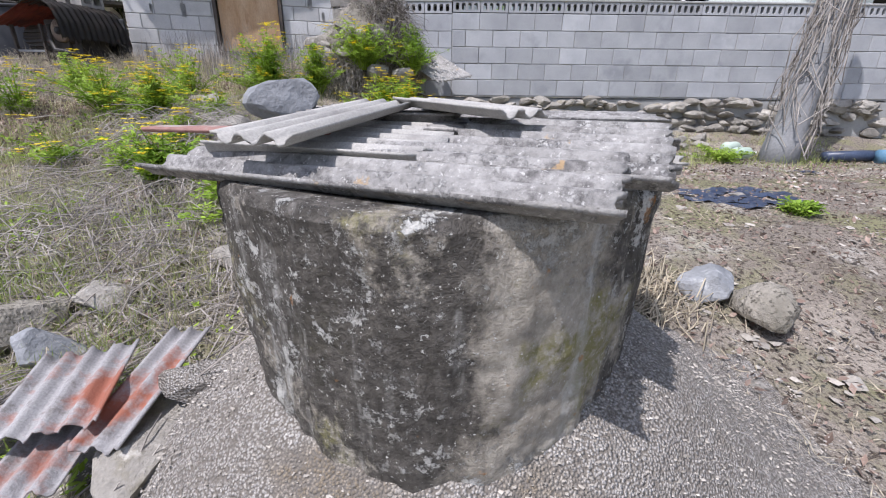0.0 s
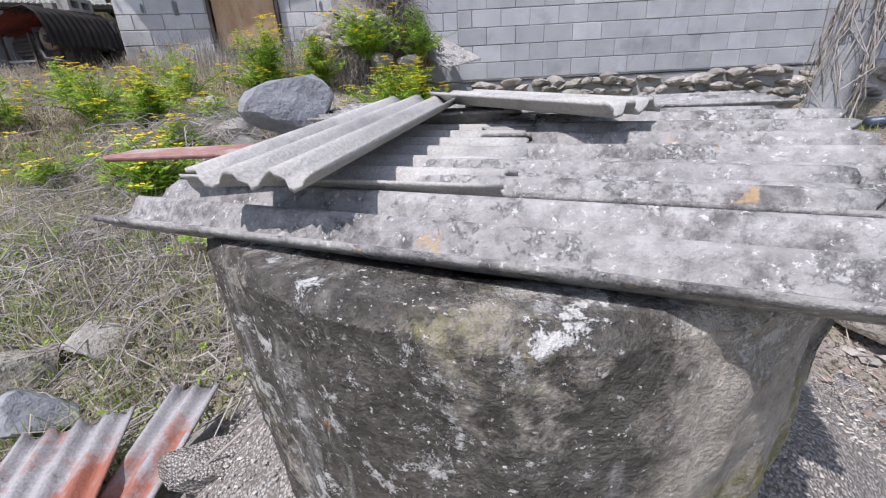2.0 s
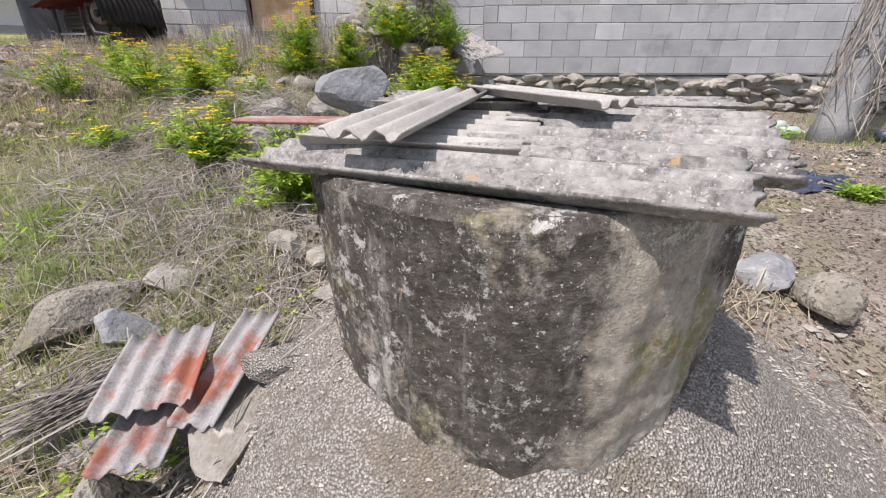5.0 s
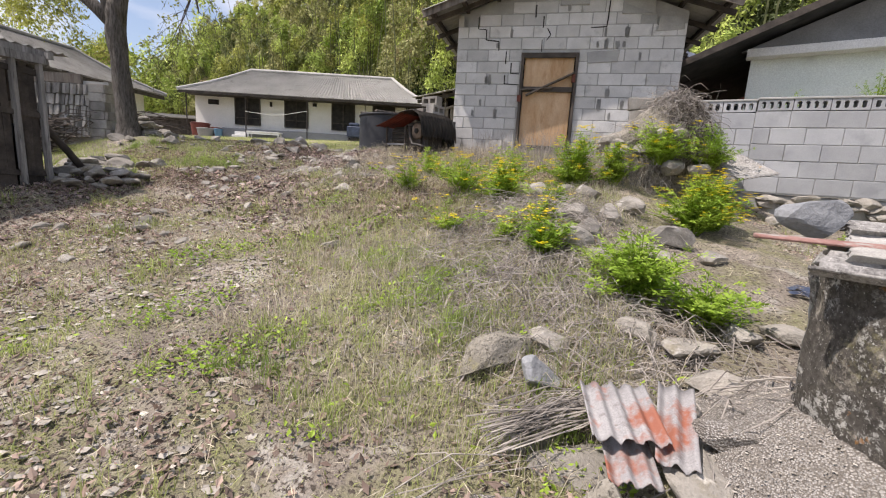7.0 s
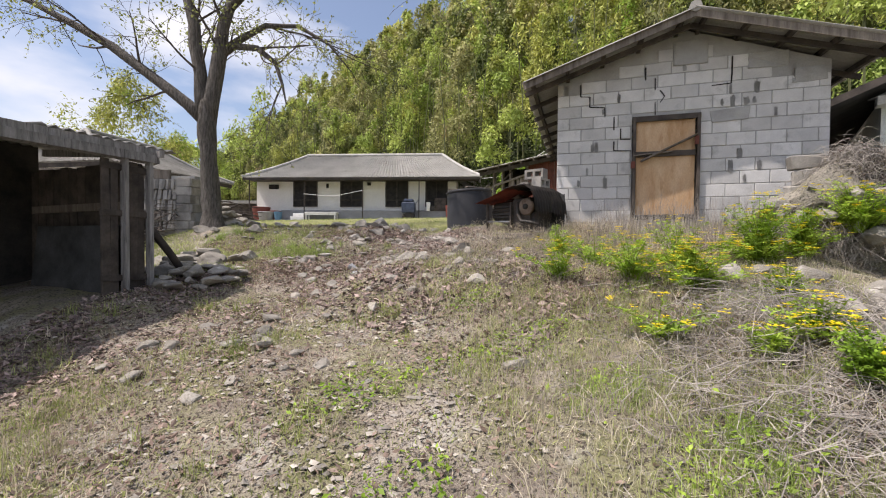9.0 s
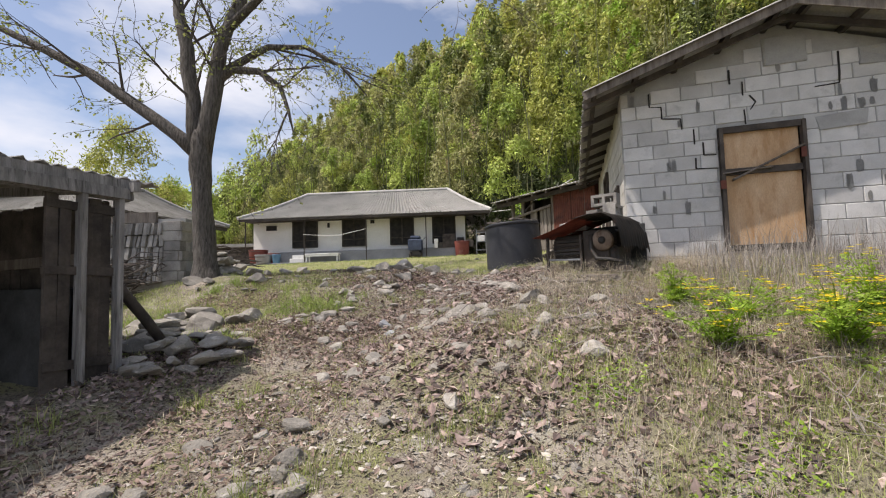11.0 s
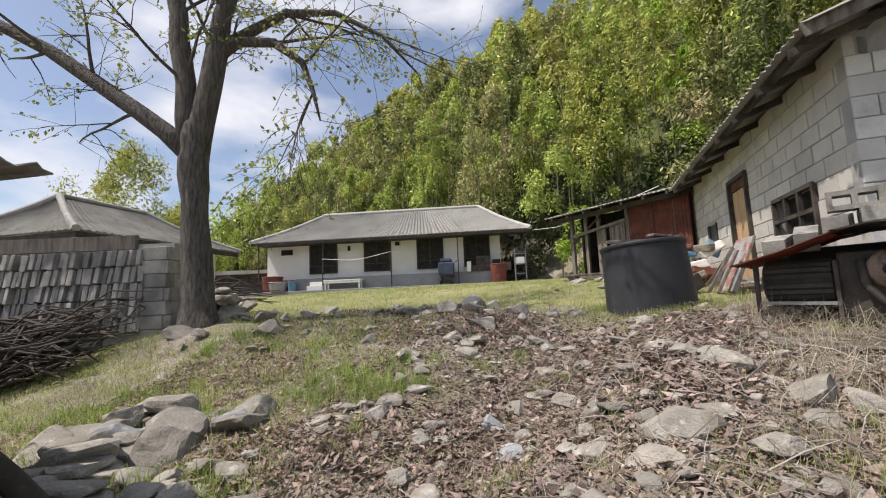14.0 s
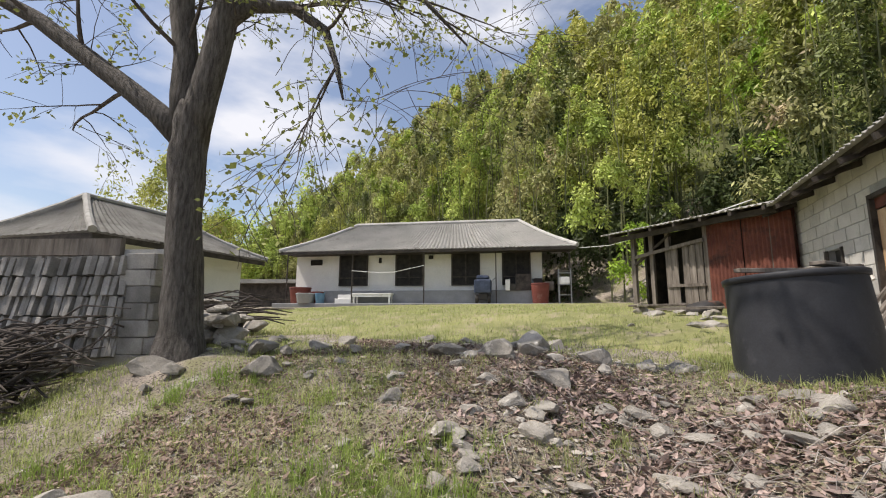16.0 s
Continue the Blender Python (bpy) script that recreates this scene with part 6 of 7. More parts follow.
def old_engine():
    t = empty("old_engine", STOVE, "rusty old farm engine with flywheel under bent metal sheets", "engine")
    part("cover", bent_sheet([(-.66, .45), (-.35, .53), (0, .66), (.16, .70)], -.50, .44, .075, .009, seed=3), M_rust, t, "rust-red corrugated cover sheet", True)
    part("hood", bent_sheet([(.02, .665), (.2, .70), (.38, .70), (.52, .62), (.60, .46), (.63, .22)], -.55, .42, .085, .010, .006, .05, 4), M_drum, t, "bent black corrugated hood", True)
    bm = bmesh.new()
    n = 40
    rings = [[bm.verts.new((x, r * (1 + .05 * math.cos(k * math.pi)) * math.cos(2 * math.pi * k / n) - .05, .30 + r * (1 + .05 * math.cos(k * math.pi)) * math.sin(2 * math.pi * k / n))) for k in range(n)] for x, r in ((-.50, .13), (-.48, .17), (-.05, .17), (-.03, .13))]
    for a, b in zip(rings, rings[1:]):
        for k in range(n):
            bm.faces.new((a[k], a[(k + 1) % n], b[(k + 1) % n], b[k]))
    bm.faces.new(rings[0][::-1])
    bm.faces.new(rings[-1])
    part("drum", bm, M_drum, t, "black ribbed drum")
    # Added sheet, coloured black for the shade under the hood.
    part("back_sheet", box(-.55, .60, .40, .42, -.05, .60, .004, .01), M_shade, t, "added black sheet standing in for the shade under the hood")
    part("shelf_bar", beam((-.52, -.30, .13), (-.02, -.30, .12), .025), M_metal, t)
    for x in (-.52, -.02):
        part("leg", beam((x, -.30, -.06), (x, -.30, .45), .03, .035, 0, .004), M_darkwood, t)
        part("leg", beam((x, .33, -.06), (x, .33, .5), .03, .035, 0, .004), M_darkwood, t)
    part("side_plate", box(.0, .34, -.26, -.235, -.04, .50, .01, .012), M_darkwood, t, "dark brown side plate")
    part("casting", box(.02, .46, -.22, .22, -.04, .30, .04, .03), M_drum, t)
    part("cylinder_block", box(.10, .40, -.16, .18, .28, .52, .05, .03), M_drum, t)
    wheel = bmesh.new()
    tube(wheel, [(.28, -.24, .36), (.28, -.265, .36), (.28, -.30, .36), (.28, -.315, .36)], [.12, .14, .14, .12], 28)
    fly = part("flywheel", wheel, M_flyrust, t, "pale rusted flywheel", True)
    hub = bmesh.new()
    tube(hub, [(.28, -.315, .36), (.28, -.335, .36), (.28, -.35, .36)], [.05, .045, .025], 14)
    part("hub", hub, M_drum, fly)
    pipe = bmesh.new()
    tube(pipe, [(.12, -.30, .44), (.14, -.33, .25), (.22, -.36, .12), (.40, -.36, .10), (.55, -.34, .06)], [.028, .03, .03, .028, .022], 8)
    part("exhaust_pipe", pipe, M_drum, t, "", True)
    part("skid", beam((-.05, -.20, -.03), (.62, -.22, -.02), .06, .07, 0, .008), M_darkwood, t)


M_flyrust = material("pale_rust", (0.14, 0.10, 0.075), (0.26, 0.20, 0.15), 6.0, 0.8, 60, 0.5, (0.10, 0.06, 0.04), 9.0, (0.54, 0.64))
old_engine()


def pierced_brick(x, y, z, yaw, lean=0):
    ob = empty("pierced_brick", STOVE @ pose(x, y, z, 0, lean, yaw), "grey pierced concrete block lying on a rusty cover sheet", "block", "blocks on the cover")
    bm = bmesh.new()
    add_box(bm, -.18, .18, -.085, .085, 0, .04)
    add_box(bm, -.18, .18, -.085, .085, .125, .165)
    for k in range(3):
        add_box(bm, -.18 + k * .16, -.14 + k * .16, -.085, .085, .04, .125)
    part("body", bm, M_tile, ob)


for bx, by, bz, yaw, lean in ((-.40, .24, .545, 84, -12), (-.20, .26, .60, 92, -16), (.02, .24, .685, 85, -8), (.24, .22, .715, 95, 0), (.14, .22, .882, 3, 0)):
    pierced_brick(bx, by, bz, yaw, lean)
for k, (bx, by, yaw, ln) in enumerate(((-.35, -.62, 8, .8), (-.1, -.72, -6, 1.0), (.25, -.60, 14, .7), (.1, -.52, -3, .9))):
    p = STOVE @ Vector((bx, by, 0))
    ob = part("board", box(-ln / 2, ln / 2, -.05, .05, 0, .035, .006, .012), M_wood, None)
    ob.matrix_world = pose(p.x, p.y, ground(p.x, p.y) + .012 * k, 0, 0, yaw - 20)
    tagged(ob, "weathered board lying in grass before an old engine", "board", "boards before the engine")
PZ = ground(-4.75, 10.2)
ob = part("panel", box(-.02, .02, -.3, .3, 0, .85, .006, .012), M_rustsheet, None)
ob.matrix_world = pose(-4.85, 10.15, PZ - .02, 0, 24, 12)
tagged(ob, "pale panel with peeling red paint leaning on a shed", "panel")
for k, (dy, dx) in enumerate(((-.55, 0), (-.35, -.1), (.6, .0), (.75, -.1))):
    ob = part("board", box(-.015, .015, -.04, .04, 0, .65 + .08 * k, 0, .006), M_wood, None)
    ob.matrix_world = pose(-5.0 + dx, 10.15 + dy * .7, PZ - .02, 0, 27 + 3 * k, 6)
    tagged(ob, "weathered board leaning on a shed", "board", "boards at the shed")
ob = part("crate", box(-.2, .2, -.16, .16, 0, .22, .01), M_darkwood, None)
ob.matrix_world = pose(-5.35, 9.85, PZ, 0, -25, 20)
tagged(ob, "dark crate tipped against boards", "crate")
for k in range(26):
    rnd = random.Random(50 + k)
    m = (M_white, M_rust, M_wood, M_blue, M_moss, M_plaster)[k % 6]
    ob = part("scrap", box(-.17, .17, -.12, .12, -.07, .07, .02, .03), m, None)
    y = 10.9 + rnd.uniform(0, 2.6)
    ob.matrix_world = pose(-4.75 + rnd.uniform(-.35, .15) - .1 * (y - 10), y, ground(-4.8, y) + .12 + .5 * rnd.random() ** 2, rnd.uniform(-35, 35), rnd.uniform(-35, 35), rnd.uniform(0, 360))
    tagged(ob, "piece of household scrap heaped beside a shed", "scrap", "scrap heap at the shed")
for k, (dx, dy, yaw) in enumerate(((-.15, -.1, 20), (.1, .12, -30), (.2, -.12, 60))):
    top = ground(-5.86, 8.42) + .805
    ob = part("board", box(-.32, .32, -.05, .05, 0, .03, .004, .006), M_wood, None)
    ob.matrix_world = pose(-5.86 + dx, 8.42 + dy, top + .02 + .012 * k, 0, 0, yaw)
    tagged(ob, "short grey board lying on a black tank", "board", "boards on the tank")
stone("stone", -5.63, 8.38, .13, .09, .06, 91, M_stone, -.02, 40, "flat stone lying on a black tank", z=ground(-5.86, 8.42) + .81)

# ---- things along the house front ----
def at_house(x, y, z, yaw=0):
    return HOUSE @ pose(x, y, z, 0, 0, yaw)


HG = 2.46
def tub(x, y, r, h, mat, label, name="tub", z=HG):
    ob = empty(name, at_house(x, y, z), label, "tub", "tubs at the house")
    bm = bmesh.new()
    tube(bm, [(0, 0, 0), (0, 0, .02), (0, 0, h * .9), (0, 0, h)], [r * .82, r * .85, r, r * 1.05], 18)
    part("body", bm, mat, ob, "", True)
    bm = bmesh.new()
    tube(bm, [(0, 0, h), (0, 0, h + .03)], [r * 1.08, r * 1.0], 18)
    part("rim", bm, mat, ob, "", True)


tub(-12.75, .3, .5, .75, M_redplastic, "faded red plastic tub in front of a house")
tub(-12.0, .5, .34, .55, M_redplastic, "faded red plastic tub in front of a house")
tub(-12.3, -.0, .45, .45, M_plinth, "pale cement pot in front of a house", "pot")
tub(-11.56, -.02, .22, .45, M_blue, "blue plastic water can in front of a house", "water_can")
tub(-1.28, .1, .40, .85, M_redplastic, "tall red plastic tub in front of a house")


def bench():
    ob = empty("bench", at_house(-8.95, .05, HG), "long white bench in front of a house", "bench")
    part("seat", box(-.95, .95, -.25, .25, .40, .46, .01), M_white, ob)
    part("apron", box(-.93, .93, -.24, -.21, .30, .40), M_white, ob)
    for x in (-.85, .85):
        for y in (-.2, .2):
            part("leg", box(x - .03, x + .03, y - .03, y + .03, 0, .40), M_white, ob)
    st = empty("step", at_house(-10.4, .2, HG), "white-painted cement step in front of a house", "step")
    part("tread", box(-.4, .4, -.25, .25, 0, .22, .01), M_white, st)
    part("tread", box(-.35, .35, .0, .25, .22, .42, .01), M_white, st)


bench()


def machine():
    ob = empty("machine", at_house(-3.8, .05, HG), "small grey farm machine covered with blue cloth", "machine")
    part("body", box(-.38, .38, -.25, .25, .45, 1.05, .05, .02), M_tarp, ob)
    part("hood", box(-.28, .28, -.2, .2, 1.05, 1.25, .06, .02), M_tarp, ob)
    for x in (-.28, .28):
        bm = bmesh.new()
        tube(bm, [(x - .06, 0, .2), (x + .06, 0, .2)], [.2, .2], 18)
        part("wheel", bm, M_drum, ob)
    part("handle", beam((.3, -.1, .9), (.6, -.35, 1.15), .03), M_metal, ob)
    part("engine", box(-.2, .2, -.18, .18, .18, .45, .02, .02), M_drum, ob)


machine()
for k, (x, y, z0, w, h, m, n) in enumerate(((-2.0, .6, 3.05, .7, .75, M_darkwood, "cupboard"), (-1.35, .6, 3.05, .4, .55, M_dark, "box"), (-2.55, .5, 3.05, .45, .3, M_drum, "box"), (-2.7, .5, 3.05, .2, .5, M_plaster, "box"), (-.85, .6, 3.05, .4, .4, M_wood, "box"))):
    ob = part(n, box(-w / 2, w / 2, -.2, .2, 0, h, .015, .008), m, None)
    ob.matrix_world = at_house(x, y, z0)
    tagged(ob, "old household box standing on the raised floor of a house", n)


def rack():
    ob = empty("rack", at_house(-.24, .0, HG), "grey metal rack with a white bin at a house corner", "rack")
    for x in (-.25, .25):
        for y in (-.15, .15):
            part("leg", beam((x, y, 0), (x, y, 1.5), .04), M_metal, ob)
    for z in (.35, .8, 1.3):
        part("shelf", box(-.27, .27, -.17, .17, z, z + .03), M_metal, ob)
    part("bin", box(-.2, .2, -.15, .15, .84, 1.15, .02), M_white, ob)
    part("tray", box(-.25, .25, -.16, .16, 1.33, 1.42, .02), M_drum, ob)


rack()
bm = bmesh.new()
tube(bm, [(-10.01, -.02, 4.0), (-8.6, -.02, 3.88), (-8.0, -.02, 3.9), (-6.52, -.02, 4.2)], [.012] * 4, 5)
cl = part("clothes_line", bm, M_white, None)
cl.matrix_world = HOUSE
tagged(cl, "white clothes line hung between house posts", "line")
bm = bmesh.new()
tube(bm, [(-10.6, 22.9, 4.9), (-9, 20.5, 4.55), (-7.2, 17.8, 4.45), (-5.4, 14.0, 4.3)], [.012] * 4, 5)
tagged(part("cable", bm, M_white), "white cable slung from the house to the barn", "cable")
bm = bmesh.new()
tube(bm, [(-11, 23.5, 6.2), (2, 26, 8), (14, 28, 10)], [.012] * 3, 4)
tagged(part("cable", bm, M_drum), "dark cable slung behind the house", "cable")
ob = part("bag", rock_mesh(95, .3, .2, .16, 2, .2, 2), M_drum, None, "", True)
ob.matrix_world = pose(-6.4, 12.5, ground(-6.4, 12.5) + .1)
tagged(ob, "black sack lying in front of the barn", "sack")
for k in range(9):
    rnd = random.Random(80 + k)
    ob = part("board", box(-.5, .5, -.07, .07, 0, .03, .003, .008), (M_wood, M_moss)[k % 2], None)
    x, y = -7.0 + rnd.uniform(-.6, .6), 13.0 + rnd.uniform(-1, 2)
    ob.matrix_world = pose(x, y, ground(x, y) + .01 + .02 * k, rnd.uniform(-5, 5), rnd.uniform(-5, 5), rnd.uniform(0, 360))
    tagged(ob, "grey board dropped in front of the barn", "board", "boards by the barn")
# low hut and fence far behind the stone heap
hut = empty("hut", pose(-26.5, 19.5, 0, 0, 0, 20), "low dark hut beside the farmhouse", "hut")
part("wall", box(-3, 3, 0, 2, 1.8, 3.6), M_darkwood, hut)
part("roof", prism([(-3.4, 3.6), (3.4, 3.6), (3.4, 3.75), (-3.4, 3.85)], -.5, 2.4), M_roof, hut)

# ---- ground cover ----
def blades(name, n, spot, h0, h1, width, mat, label, seed, lean=.35, cat="grass", bunch=1):
    """Grass: thin blades in three points each, thick where spot() says so."""
    rng = np.random.default_rng(seed)
    pts = []
    while sum(len(p) for p in pts) < n:
        x, y, keep = spot(rng, n)
        pts.append(np.stack([x, y], 1)[keep])
    P = np.concatenate(pts)[:n]
    if bunch > 1:
        P = np.repeat(P[: n // bunch], bunch, 0) + rng.normal(0, .035, (n // bunch * bunch, 2))
    n = len(P)
    z = terrain(P[:, 0], P[:, 1]) - .03
    h = (h0 + (h1 - h0) * rng.random(n) ** 1.8)[:, None]
    a = rng.uniform(0, 6.283, n)
    side = np.stack([np.cos(a), np.sin(a), 0 * a], 1) * width * rng.uniform(.6, 1.4, n)[:, None]
    b = rng.uniform(0, 6.283, n)
    out = np.stack([np.cos(b), np.sin(b), 0 * b], 1) * (lean * np.abs(rng.normal(0, 1, n)))[:, None] * h
    base = np.stack([P[:, 0], P[:, 1], z], 1)
    mid = base + out * .35 + np.array([0, 0, 1]) * h * .6
    tip = base + out + np.array([0, 0, 1]) * h * np.clip(1 - .25 * (np.linalg.norm(out, axis=1)[:, None] / h) ** 2, .2, 1)
    V = np.stack([base - side, base + side, mid + side * .7, tip, mid - side * .7], 1).reshape(-1, 3)
    k = 5 * np.arange(len(V) // 5)[:, None]
    F = (k + np.array([0, 1, 2, 4])).tolist() + (k + np.array([2, 3, 4])).tolist()
    return tagged(soup(name, V.tolist(), F, mat), label, cat, kind="stuff")


def patch(x, y, s, off):
    """Smooth patchiness over the plan, between about -1 and 1."""
    return np.sin(x * s + off) * np.cos(y * s * 1.3 + off * 2) * .6 + np.sin(x * s * 2.3 - y * s * 1.7 + off * 3) * .4


def clear(x, y):
    """Where nothing grows: well and apron, buildings, the tank."""
    c = ((x - .2) ** 2 + (y - 1.0) ** 2 > 1.05 ** 2) & ((x + 5.86) ** 2 + (y - 8.42) ** 2 > .5 ** 2) & ((x + 11.21) ** 2 + (y - 6.33) ** 2 > .4 ** 2)
    c &= ~((x > -4.1 - .11 * (y - 8)) & (y > 7.95 + .11 * (x + 4)) & (x < .3)) & ~((x < -8.2) & (y < 3.15))
    c &= ~((x > -1.3) & (x < 1.3) & (y < .9))
    return c


def field(x0, x1, y0, y1, dens):
    def spot(rng, n):
        x, y = rng.uniform(x0, x1, n), rng.uniform(y0, y1, n)
        return x, y, clear(x, y) & (rng.random(n) < dens(x, y))
    return spot


def path_of(x, y):
    """How far a place lies from the trodden line."""
    line = np.interp(y, [-1, 1.5, 3, 4.5, 6, 8, 10], [-2.2, -4.4, -5.3, -6.5, -7.6, -8.2, -9])
    return np.abs(x - line)


def lawn(name, x0, x1, y0, y1, inside, label):
    """Turf: a thin skin over the ground with an uneven edge that sinks into it."""
    xs, ys = np.arange(x0, x1, .14), np.arange(y0, y1, .14)
    X, Y = np.meshgrid(xs, ys)
    k = inside(X, Y) + .35 * patch(X, Y, 2.6, 2) + .2 * patch(X, Y, 6.1, 5)
    Z = terrain(X, Y) + .03 + .022 * patch(X, Y, 7.3, 1) - .09 * (1 - smooth(.3, .75, k))
    ny, nx = X.shape
    q = np.arange(ny * nx).reshape(ny, nx)
    F = np.stack([q[:-1, :-1].ravel(), q[:-1, 1:].ravel(), q[1:, 1:].ravel(), q[1:, :-1].ravel()], 1)
    keep = (k.ravel()[F] > .2).any(1)
    V = np.stack([X.ravel(), Y.ravel(), Z.ravel()], 1)
    tagged(soup(name, V.tolist(), F[keep].tolist(), M_lawn, smooth_faces=True), label, "grass", kind="structure")


lawn("lawn", -20, -4.7, 8.2, 21, lambda x, y: smooth(8.6, 9.8, y) * (1 - smooth(-5.2, -4.7, x)), "bright turf of the yard before the house")

bank = lambda x, y: smooth(1.0, 1.9, path_of(x, y)) * smooth(-6.5, -4.6, x + (5 - y) * .55) * (1 - smooth(-1.2, -.2, x))
blades("green_tuft", 5200, field(-3.0, -.9, .9, 3.2, lambda x, y: np.where(patch(x, y, 3.3, 2) > .3, .95, .02)), .05, .20, .0022, M_leafgrass, "fresh green tufts near the well", 30, .6, bunch=40)
blades("green_tuft", 9000, field(-10.6, -7.8, 4.0, 6.6, lambda x, y: np.where(patch(x, y, 2.2, 1) > .1, .95, .05)), .05, .20, .0028, M_leafgrass, "fresh green tufts beside the stone heap", 31, .6, bunch=40)
blades("dry_grass", 36000, field(-6.5, -.6, .9, 7.9, lambda x, y: bank(x, y) * (.35 + .65 * (patch(x, y, 1.3, 1) > -.2))), .04, .23, .0021, M_straw, "dry straw-coloured grass on the bank", 1, .7)
blades("bank_grass", 46000, field(-6.5, -.8, .9, 7.9, lambda x, y: bank(x, y) * (.2 + .8 * (patch(x, y, 1.7, 4) > .05))), .03, .17, .0026, M_grass, "green grass among dry stalks on the bank", 2, .6)
blades("yard_grass", 85000, field(-19, -4.6, 8.1, 20, lambda x, y: smooth(8.0, 9.3, y) * (.4 + .6 * (patch(x, y, .8, 2) > -.35)) * (1 - .8 * smooth(14, 20, y))), .04, .15, .0045, M_grass, "soft green grass of the yard", 3, .5)
blades("path_grass", 140000, field(-10.5, -1.0, -.8, 8.6, lambda x, y: np.where(patch(x, y, 2.1, 7) > -.5, .9, .4)), .02, .075, .0042, M_grass, "short patchy grass of the path", 4, .8)
blades("side_grass", 62000, field(-14.5, -8.3, 3.3, 8.0, lambda x, y: np.where(patch(x, y, 1.4, 5) > -.35, .95, .3)), .025, .13, .0032, M_grass, "bright green grass beside the tree", 5, .6)
blades("wall_grass", 6000, field(1.2, 7, 3.6, 6.6, lambda x, y: smooth(4.2, 5.6, y) * np.where(patch(x, y, 1.6, 9) > -.1, .8, .1)), .04, .18, .003, M_grass, "green grass along the garden wall", 6, .6)
blades("tank_grass", 7000, field(-7.0, -4.5, 7.6, 9.3, lambda x, y: 1 - smooth(.5, 1.2, np.hypot(x + 5.86, y - 8.42))), .04, .16, .003, M_grass, "green grass round the tank", 7, .5)
blades("matted_straw", 5200, field(-5.2, -2.2, 5.4, 7.7, lambda x, y: smooth(5.2, 6.4, y)), .10, .36, .0024, M_straw, "matted pale straw before the shed", 28, 1.5)
blades("dead_stalks", 1900, field(-3.3, -.6, 6.0, 7.9, lambda x, y: smooth(5.2, 6.8, y)), .22, .68, .0026, M_vine, "tall dead stalks in front of the shed", 8, .35, "stalks")
blades("tussock", 9000, field(-10, -1.5, .3, 7.5, lambda x, y: np.where(patch(x, y, 2.9, 3) > .45, .9, .02)), .06, .22, .0024, M_grass, "grass tufts", 9, .6, bunch=26)
blades("dry_tussock", 4400, field(-9.5, -1.2, .3, 7.6, lambda x, y: np.where(patch(x, y, 2.3, 6) > .35, .9, .03)), .06, .24, .0022, M_straw, "dry grass tufts", 10, .8, bunch=22)


def litter(name, n, spot, r0, r1, mat, label, seed, thin=.45, lift=.012, curl=.6):
    """Fallen leaves and flat bits lying every way on the ground."""
    rng = np.random.default_rng(seed)
    pts = []
    while sum(len(p) for p in pts) < n:
        x, y, keep = spot(rng, n)
        pts.append(np.stack([x, y], 1)[keep])
    P = np.concatenate(pts)[:n]
    c = np.stack([P[:, 0], P[:, 1], terrain(P[:, 0], P[:, 1]) + rng.uniform(.0, lift * 3, n)], 1)
    nrm = np.stack([rng.normal(0, curl, n), rng.normal(0, curl, n), np.ones(n)], 1)
    nrm /= np.linalg.norm(nrm, axis=1)[:, None]
    d = np.cross(nrm, rng.normal(0, 1, (n, 3)))
    d /= np.linalg.norm(d, axis=1)[:, None]
    e = np.cross(nrm, d)
    s = (r0 + (r1 - r0) * rng.random(n) ** 2)[:, None]
    up = nrm * s * rng.uniform(-.25, .35, n)[:, None]
    V = np.stack([c - d * s, c + e * s * thin - up * .5, c + d * s + up, c - e * s * thin - up * .5], 1).reshape(-1, 3)
    F = np.arange(len(V)).reshape(-1, 4)
    return tagged(soup(name, V.tolist(), F.tolist(), mat), label, "litter", kind="stuff")


steep = lambda x, y: np.clip((.2 * smooth(-9.6, -8.4, x) + .8 * smooth(-8.0, -5.6, x + .35 * (y - 5))) * (1 - smooth(-3.6, -2.8, x)) * smooth(3.1, 4.6, y + .22 * (x + 6)) * (1 - smooth(7.6, 8.4, y)) * (.2 + .8 * smooth(-.5, .4, patch(x, y, 1.9, 3))), 0, 1)
leafy = lambda x, y: np.clip((.28 + .72 * smooth(3.2, 5.0, y)) * (.3 + .7 * (patch(x, y, 1.1, 8) > -.1)) + .35 * smooth(-7.5, -6.2, x) * smooth(4, 5.5, y), 0, 1)
litter("fallen_leaves", 85000, field(-10.5, -1.0, -.5, 8.4, leafy), .012, .036, M_litter, "brown fallen leaves on the path and slope", 11)
litter("dead_leaves", 14500, field(-8.6, -2.8, 2.8, 8.4, steep), .016, .062, M_humus_leaf, "curled reddish-brown dead leaves lying thick on the slope", 24, .5, .016, .55)
litter("dead_leaves", 9000, field(-9.2, -6.2, -.2, 4.2, lambda x, y: (1 - smooth(-8.0, -6.6, x + .3 * (y - 2.5))) + .15), .014, .05, M_humus_leaf, "curled dead leaves before the lean-to", 25, .5, .012, .5)
litter("straw_bits", 52000, field(-10.5, 2.5, -.6, 8.4, lambda x, y: .8 + 0 * x), .015, .055, M_straw, "pale straw bits strewn over the earth", 12, .06, .02, .35)
litter("earth_crumbs", 16000, field(.9, 7, -.2, 7, lambda x, y: .6 + 0 * x), .008, .03, M_litter, "bits of leaf and bark on bare earth", 13)


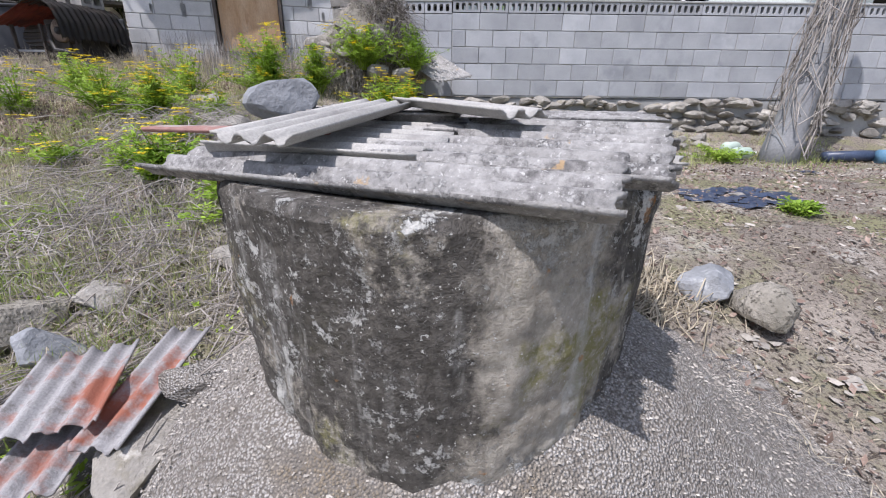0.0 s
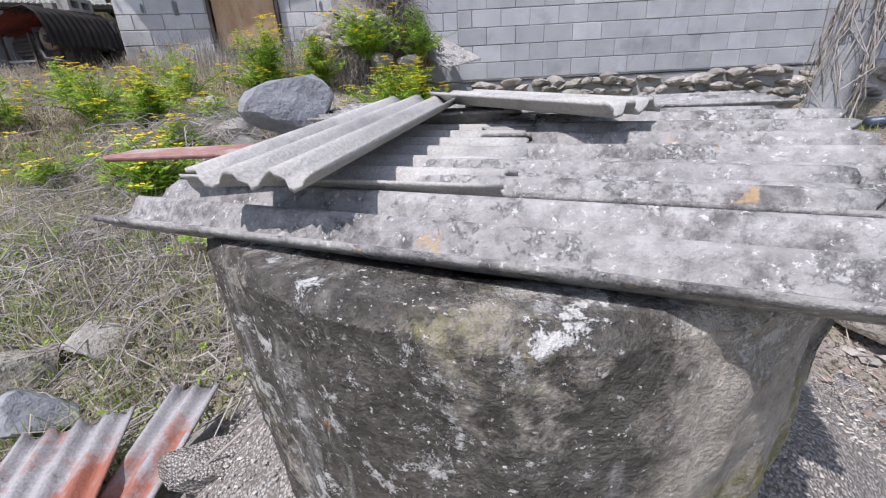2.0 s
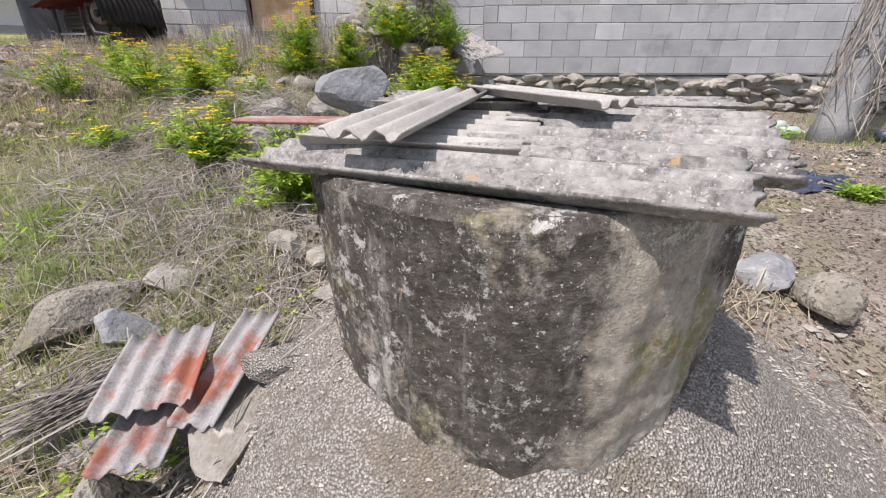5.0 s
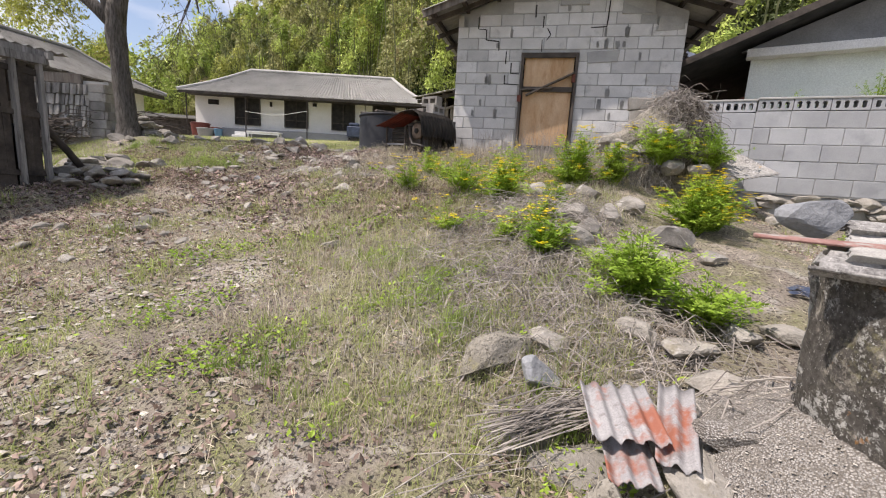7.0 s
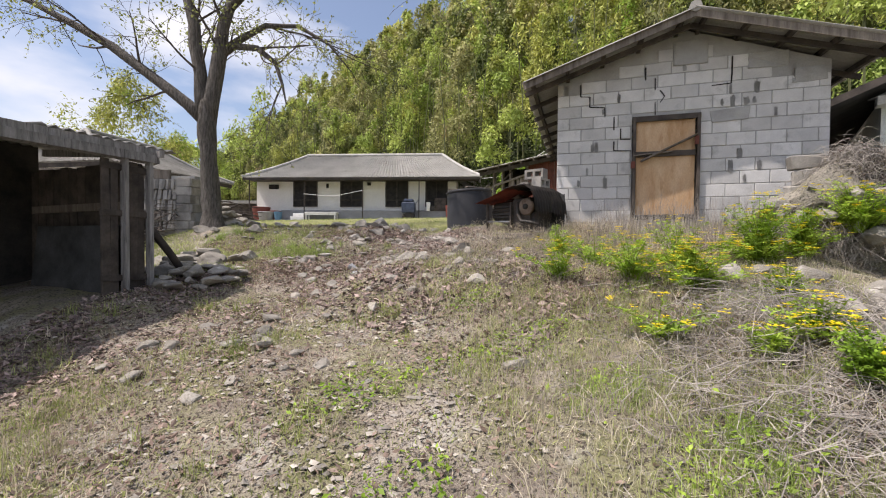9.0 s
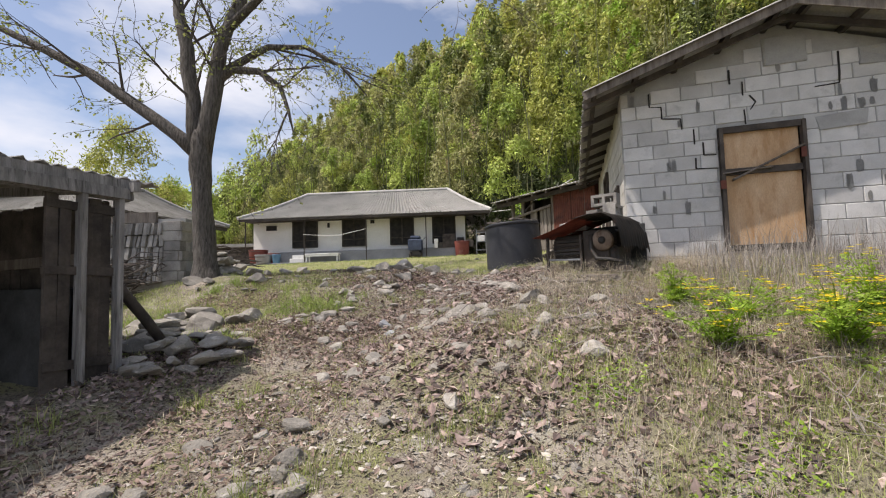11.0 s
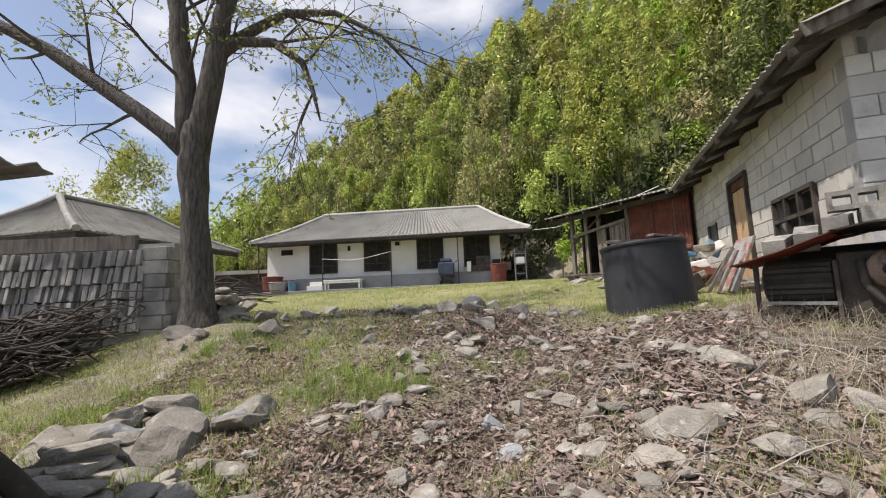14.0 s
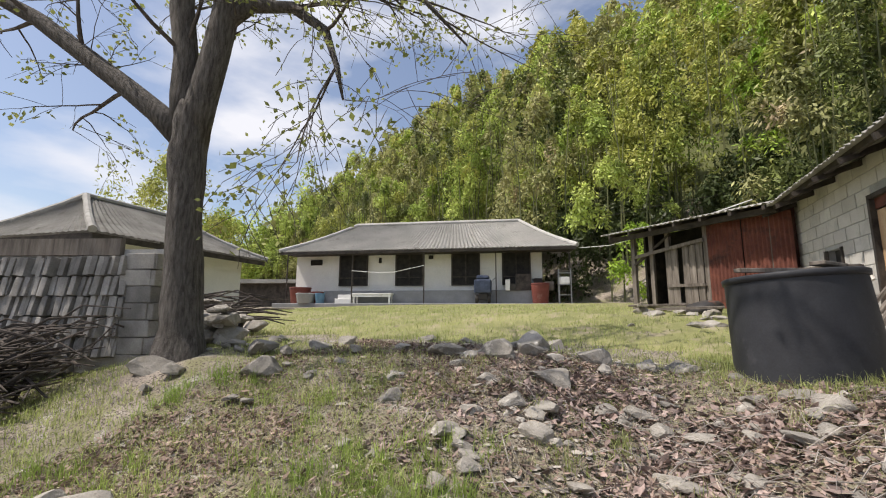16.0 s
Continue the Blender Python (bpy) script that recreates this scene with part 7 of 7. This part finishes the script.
def gravel(name, n, spot, r0, r1, mat, label, seed, lift=0.0):
    rng = np.random.default_rng(seed)
    pts = []
    while sum(len(p) for p in pts) < n:
        x, y, keep = spot(rng, n)
        pts.append(np.stack([x, y], 1)[keep])
    P = np.concatenate(pts)[:n]
    c = np.stack([P[:, 0], P[:, 1], terrain(P[:, 0], P[:, 1]) + lift], 1)
    s = (r0 + (r1 - r0) * rng.random(n) ** 3)[:, None, None]
    base = np.array([(1, 0, 0), (0, 1, 0), (-1, 0, 0), (0, -1, 0), (0, 0, .42), (.7, .7, .28), (-.7, -.6, .3)])
    V = base[None] * rng.uniform(.6, 1.3, (n, 7, 1)) * s
    a = rng.uniform(0, 6.283, n)
    R = np.zeros((n, 3, 3))
    R[:, 0, 0], R[:, 0, 1], R[:, 1, 0], R[:, 1, 1], R[:, 2, 2] = np.cos(a), -np.sin(a), np.sin(a), np.cos(a), 1
    V = np.einsum("nij,nkj->nki", R, V) + c[:, None]
    T = np.array([(0, 5, 4), (5, 1, 4), (1, 2, 4), (2, 6, 4), (6, 3, 4), (3, 0, 4), (0, 1, 5), (2, 3, 6)])
    F = (T[None] + 7 * np.arange(n)[:, None, None]).reshape(-1, 3)
    return tagged(soup(name, V.reshape(-1, 3).tolist(), F.tolist(), mat), label, "gravel", kind="stuff")


weedy = lambda x, y: smooth(-3.4, -1.8, x) * (1 - smooth(-.7, -.3, x)) * smooth(1.2, 1.8, y) * (1 - smooth(4.6, 5.4, y))
litter("twig_bits", 9000, field(-3.4, -.3, 1.2, 5.4, weedy), .03, .16, M_vine, "thin grey twig bits strewn below the weeds", 21, .025, .02, .25)
litter("weed_leaves", 5500, field(-4.6, -.5, .8, 4.6, lambda x, y: np.where(patch(x, y, 2.6, 4) > .35, .9, .03)), .008, .026, M_leaf, "low bright green weed leaves on the bank", 22, .5, .03, .6)
M_gravel = material("gravel", (0.28, 0.255, 0.22), (0.50, 0.465, 0.41), 6.0, 0.95, 60, 0.3, island=0.35)
gravel("gravel", 11000, field(-10, -1.0, -.5, 9, lambda x, y: .15 + .85 * (1 - smooth(.8, 2.0, path_of(x, y)))), .006, .036, M_gravel, "small stones on the path", 14)
gravel("gravel", 3000, field(.9, 6, 0, 6.6, lambda x, y: .7 + 0 * x), .006, .04, M_gravel, "small stones on bare earth", 15)
gravel("cement_grains", 22000, lambda rng, n: (rng.uniform(-1.0, 1.5, n), rng.uniform(-.3, 1.9, n), np.ones(n, bool)), .002, .0065, M_gravel, "coarse grains in the rough cement", 16, .030)

# ---- wall blocks, laid piece by piece ----
def lay_blocks():
    cache = {}
    for parent, rows, axis, mat, joint in BLOCKS:
        for a, b, z0, z1 in rows:
            w, h = round(b - a - joint, 2), round(z1 - z0 - joint, 3)
            if w < .03:
                continue
            key = (w, h, axis, mat.name)
            if key not in cache:
                bm = box(-w / 2, w / 2, 0, .1, -h / 2, h / 2, .005)
                if axis == "y":
                    bmesh.ops.transform(bm, matrix=pose(0, 0, 0, 0, 0, -90), verts=bm.verts)
                if axis == "-x":
                    bmesh.ops.transform(bm, matrix=pose(0, 0, 0, 0, 0, 180), verts=bm.verts)
                me = bpy.data.meshes.new("block")
                bm.to_mesh(me)
                bm.free()
                me.materials.append(mat)
                cache[key] = me
            o = new("block", cache[key])
            o.parent = parent
            c, z = (a + b) / 2, (z0 + z1) / 2
            out = random.uniform(-.003, .004)
            tilt = random.uniform(-.25, .25)
            if axis == "x":
                o.matrix_local = pose(c, out, z, 0, tilt, 0)
            elif axis == "-x":
                o.matrix_local = pose(c, -out, z, 0, tilt, 0)
            else:
                o.matrix_local = pose(out, c, z, tilt, 0, 0)


lay_blocks()
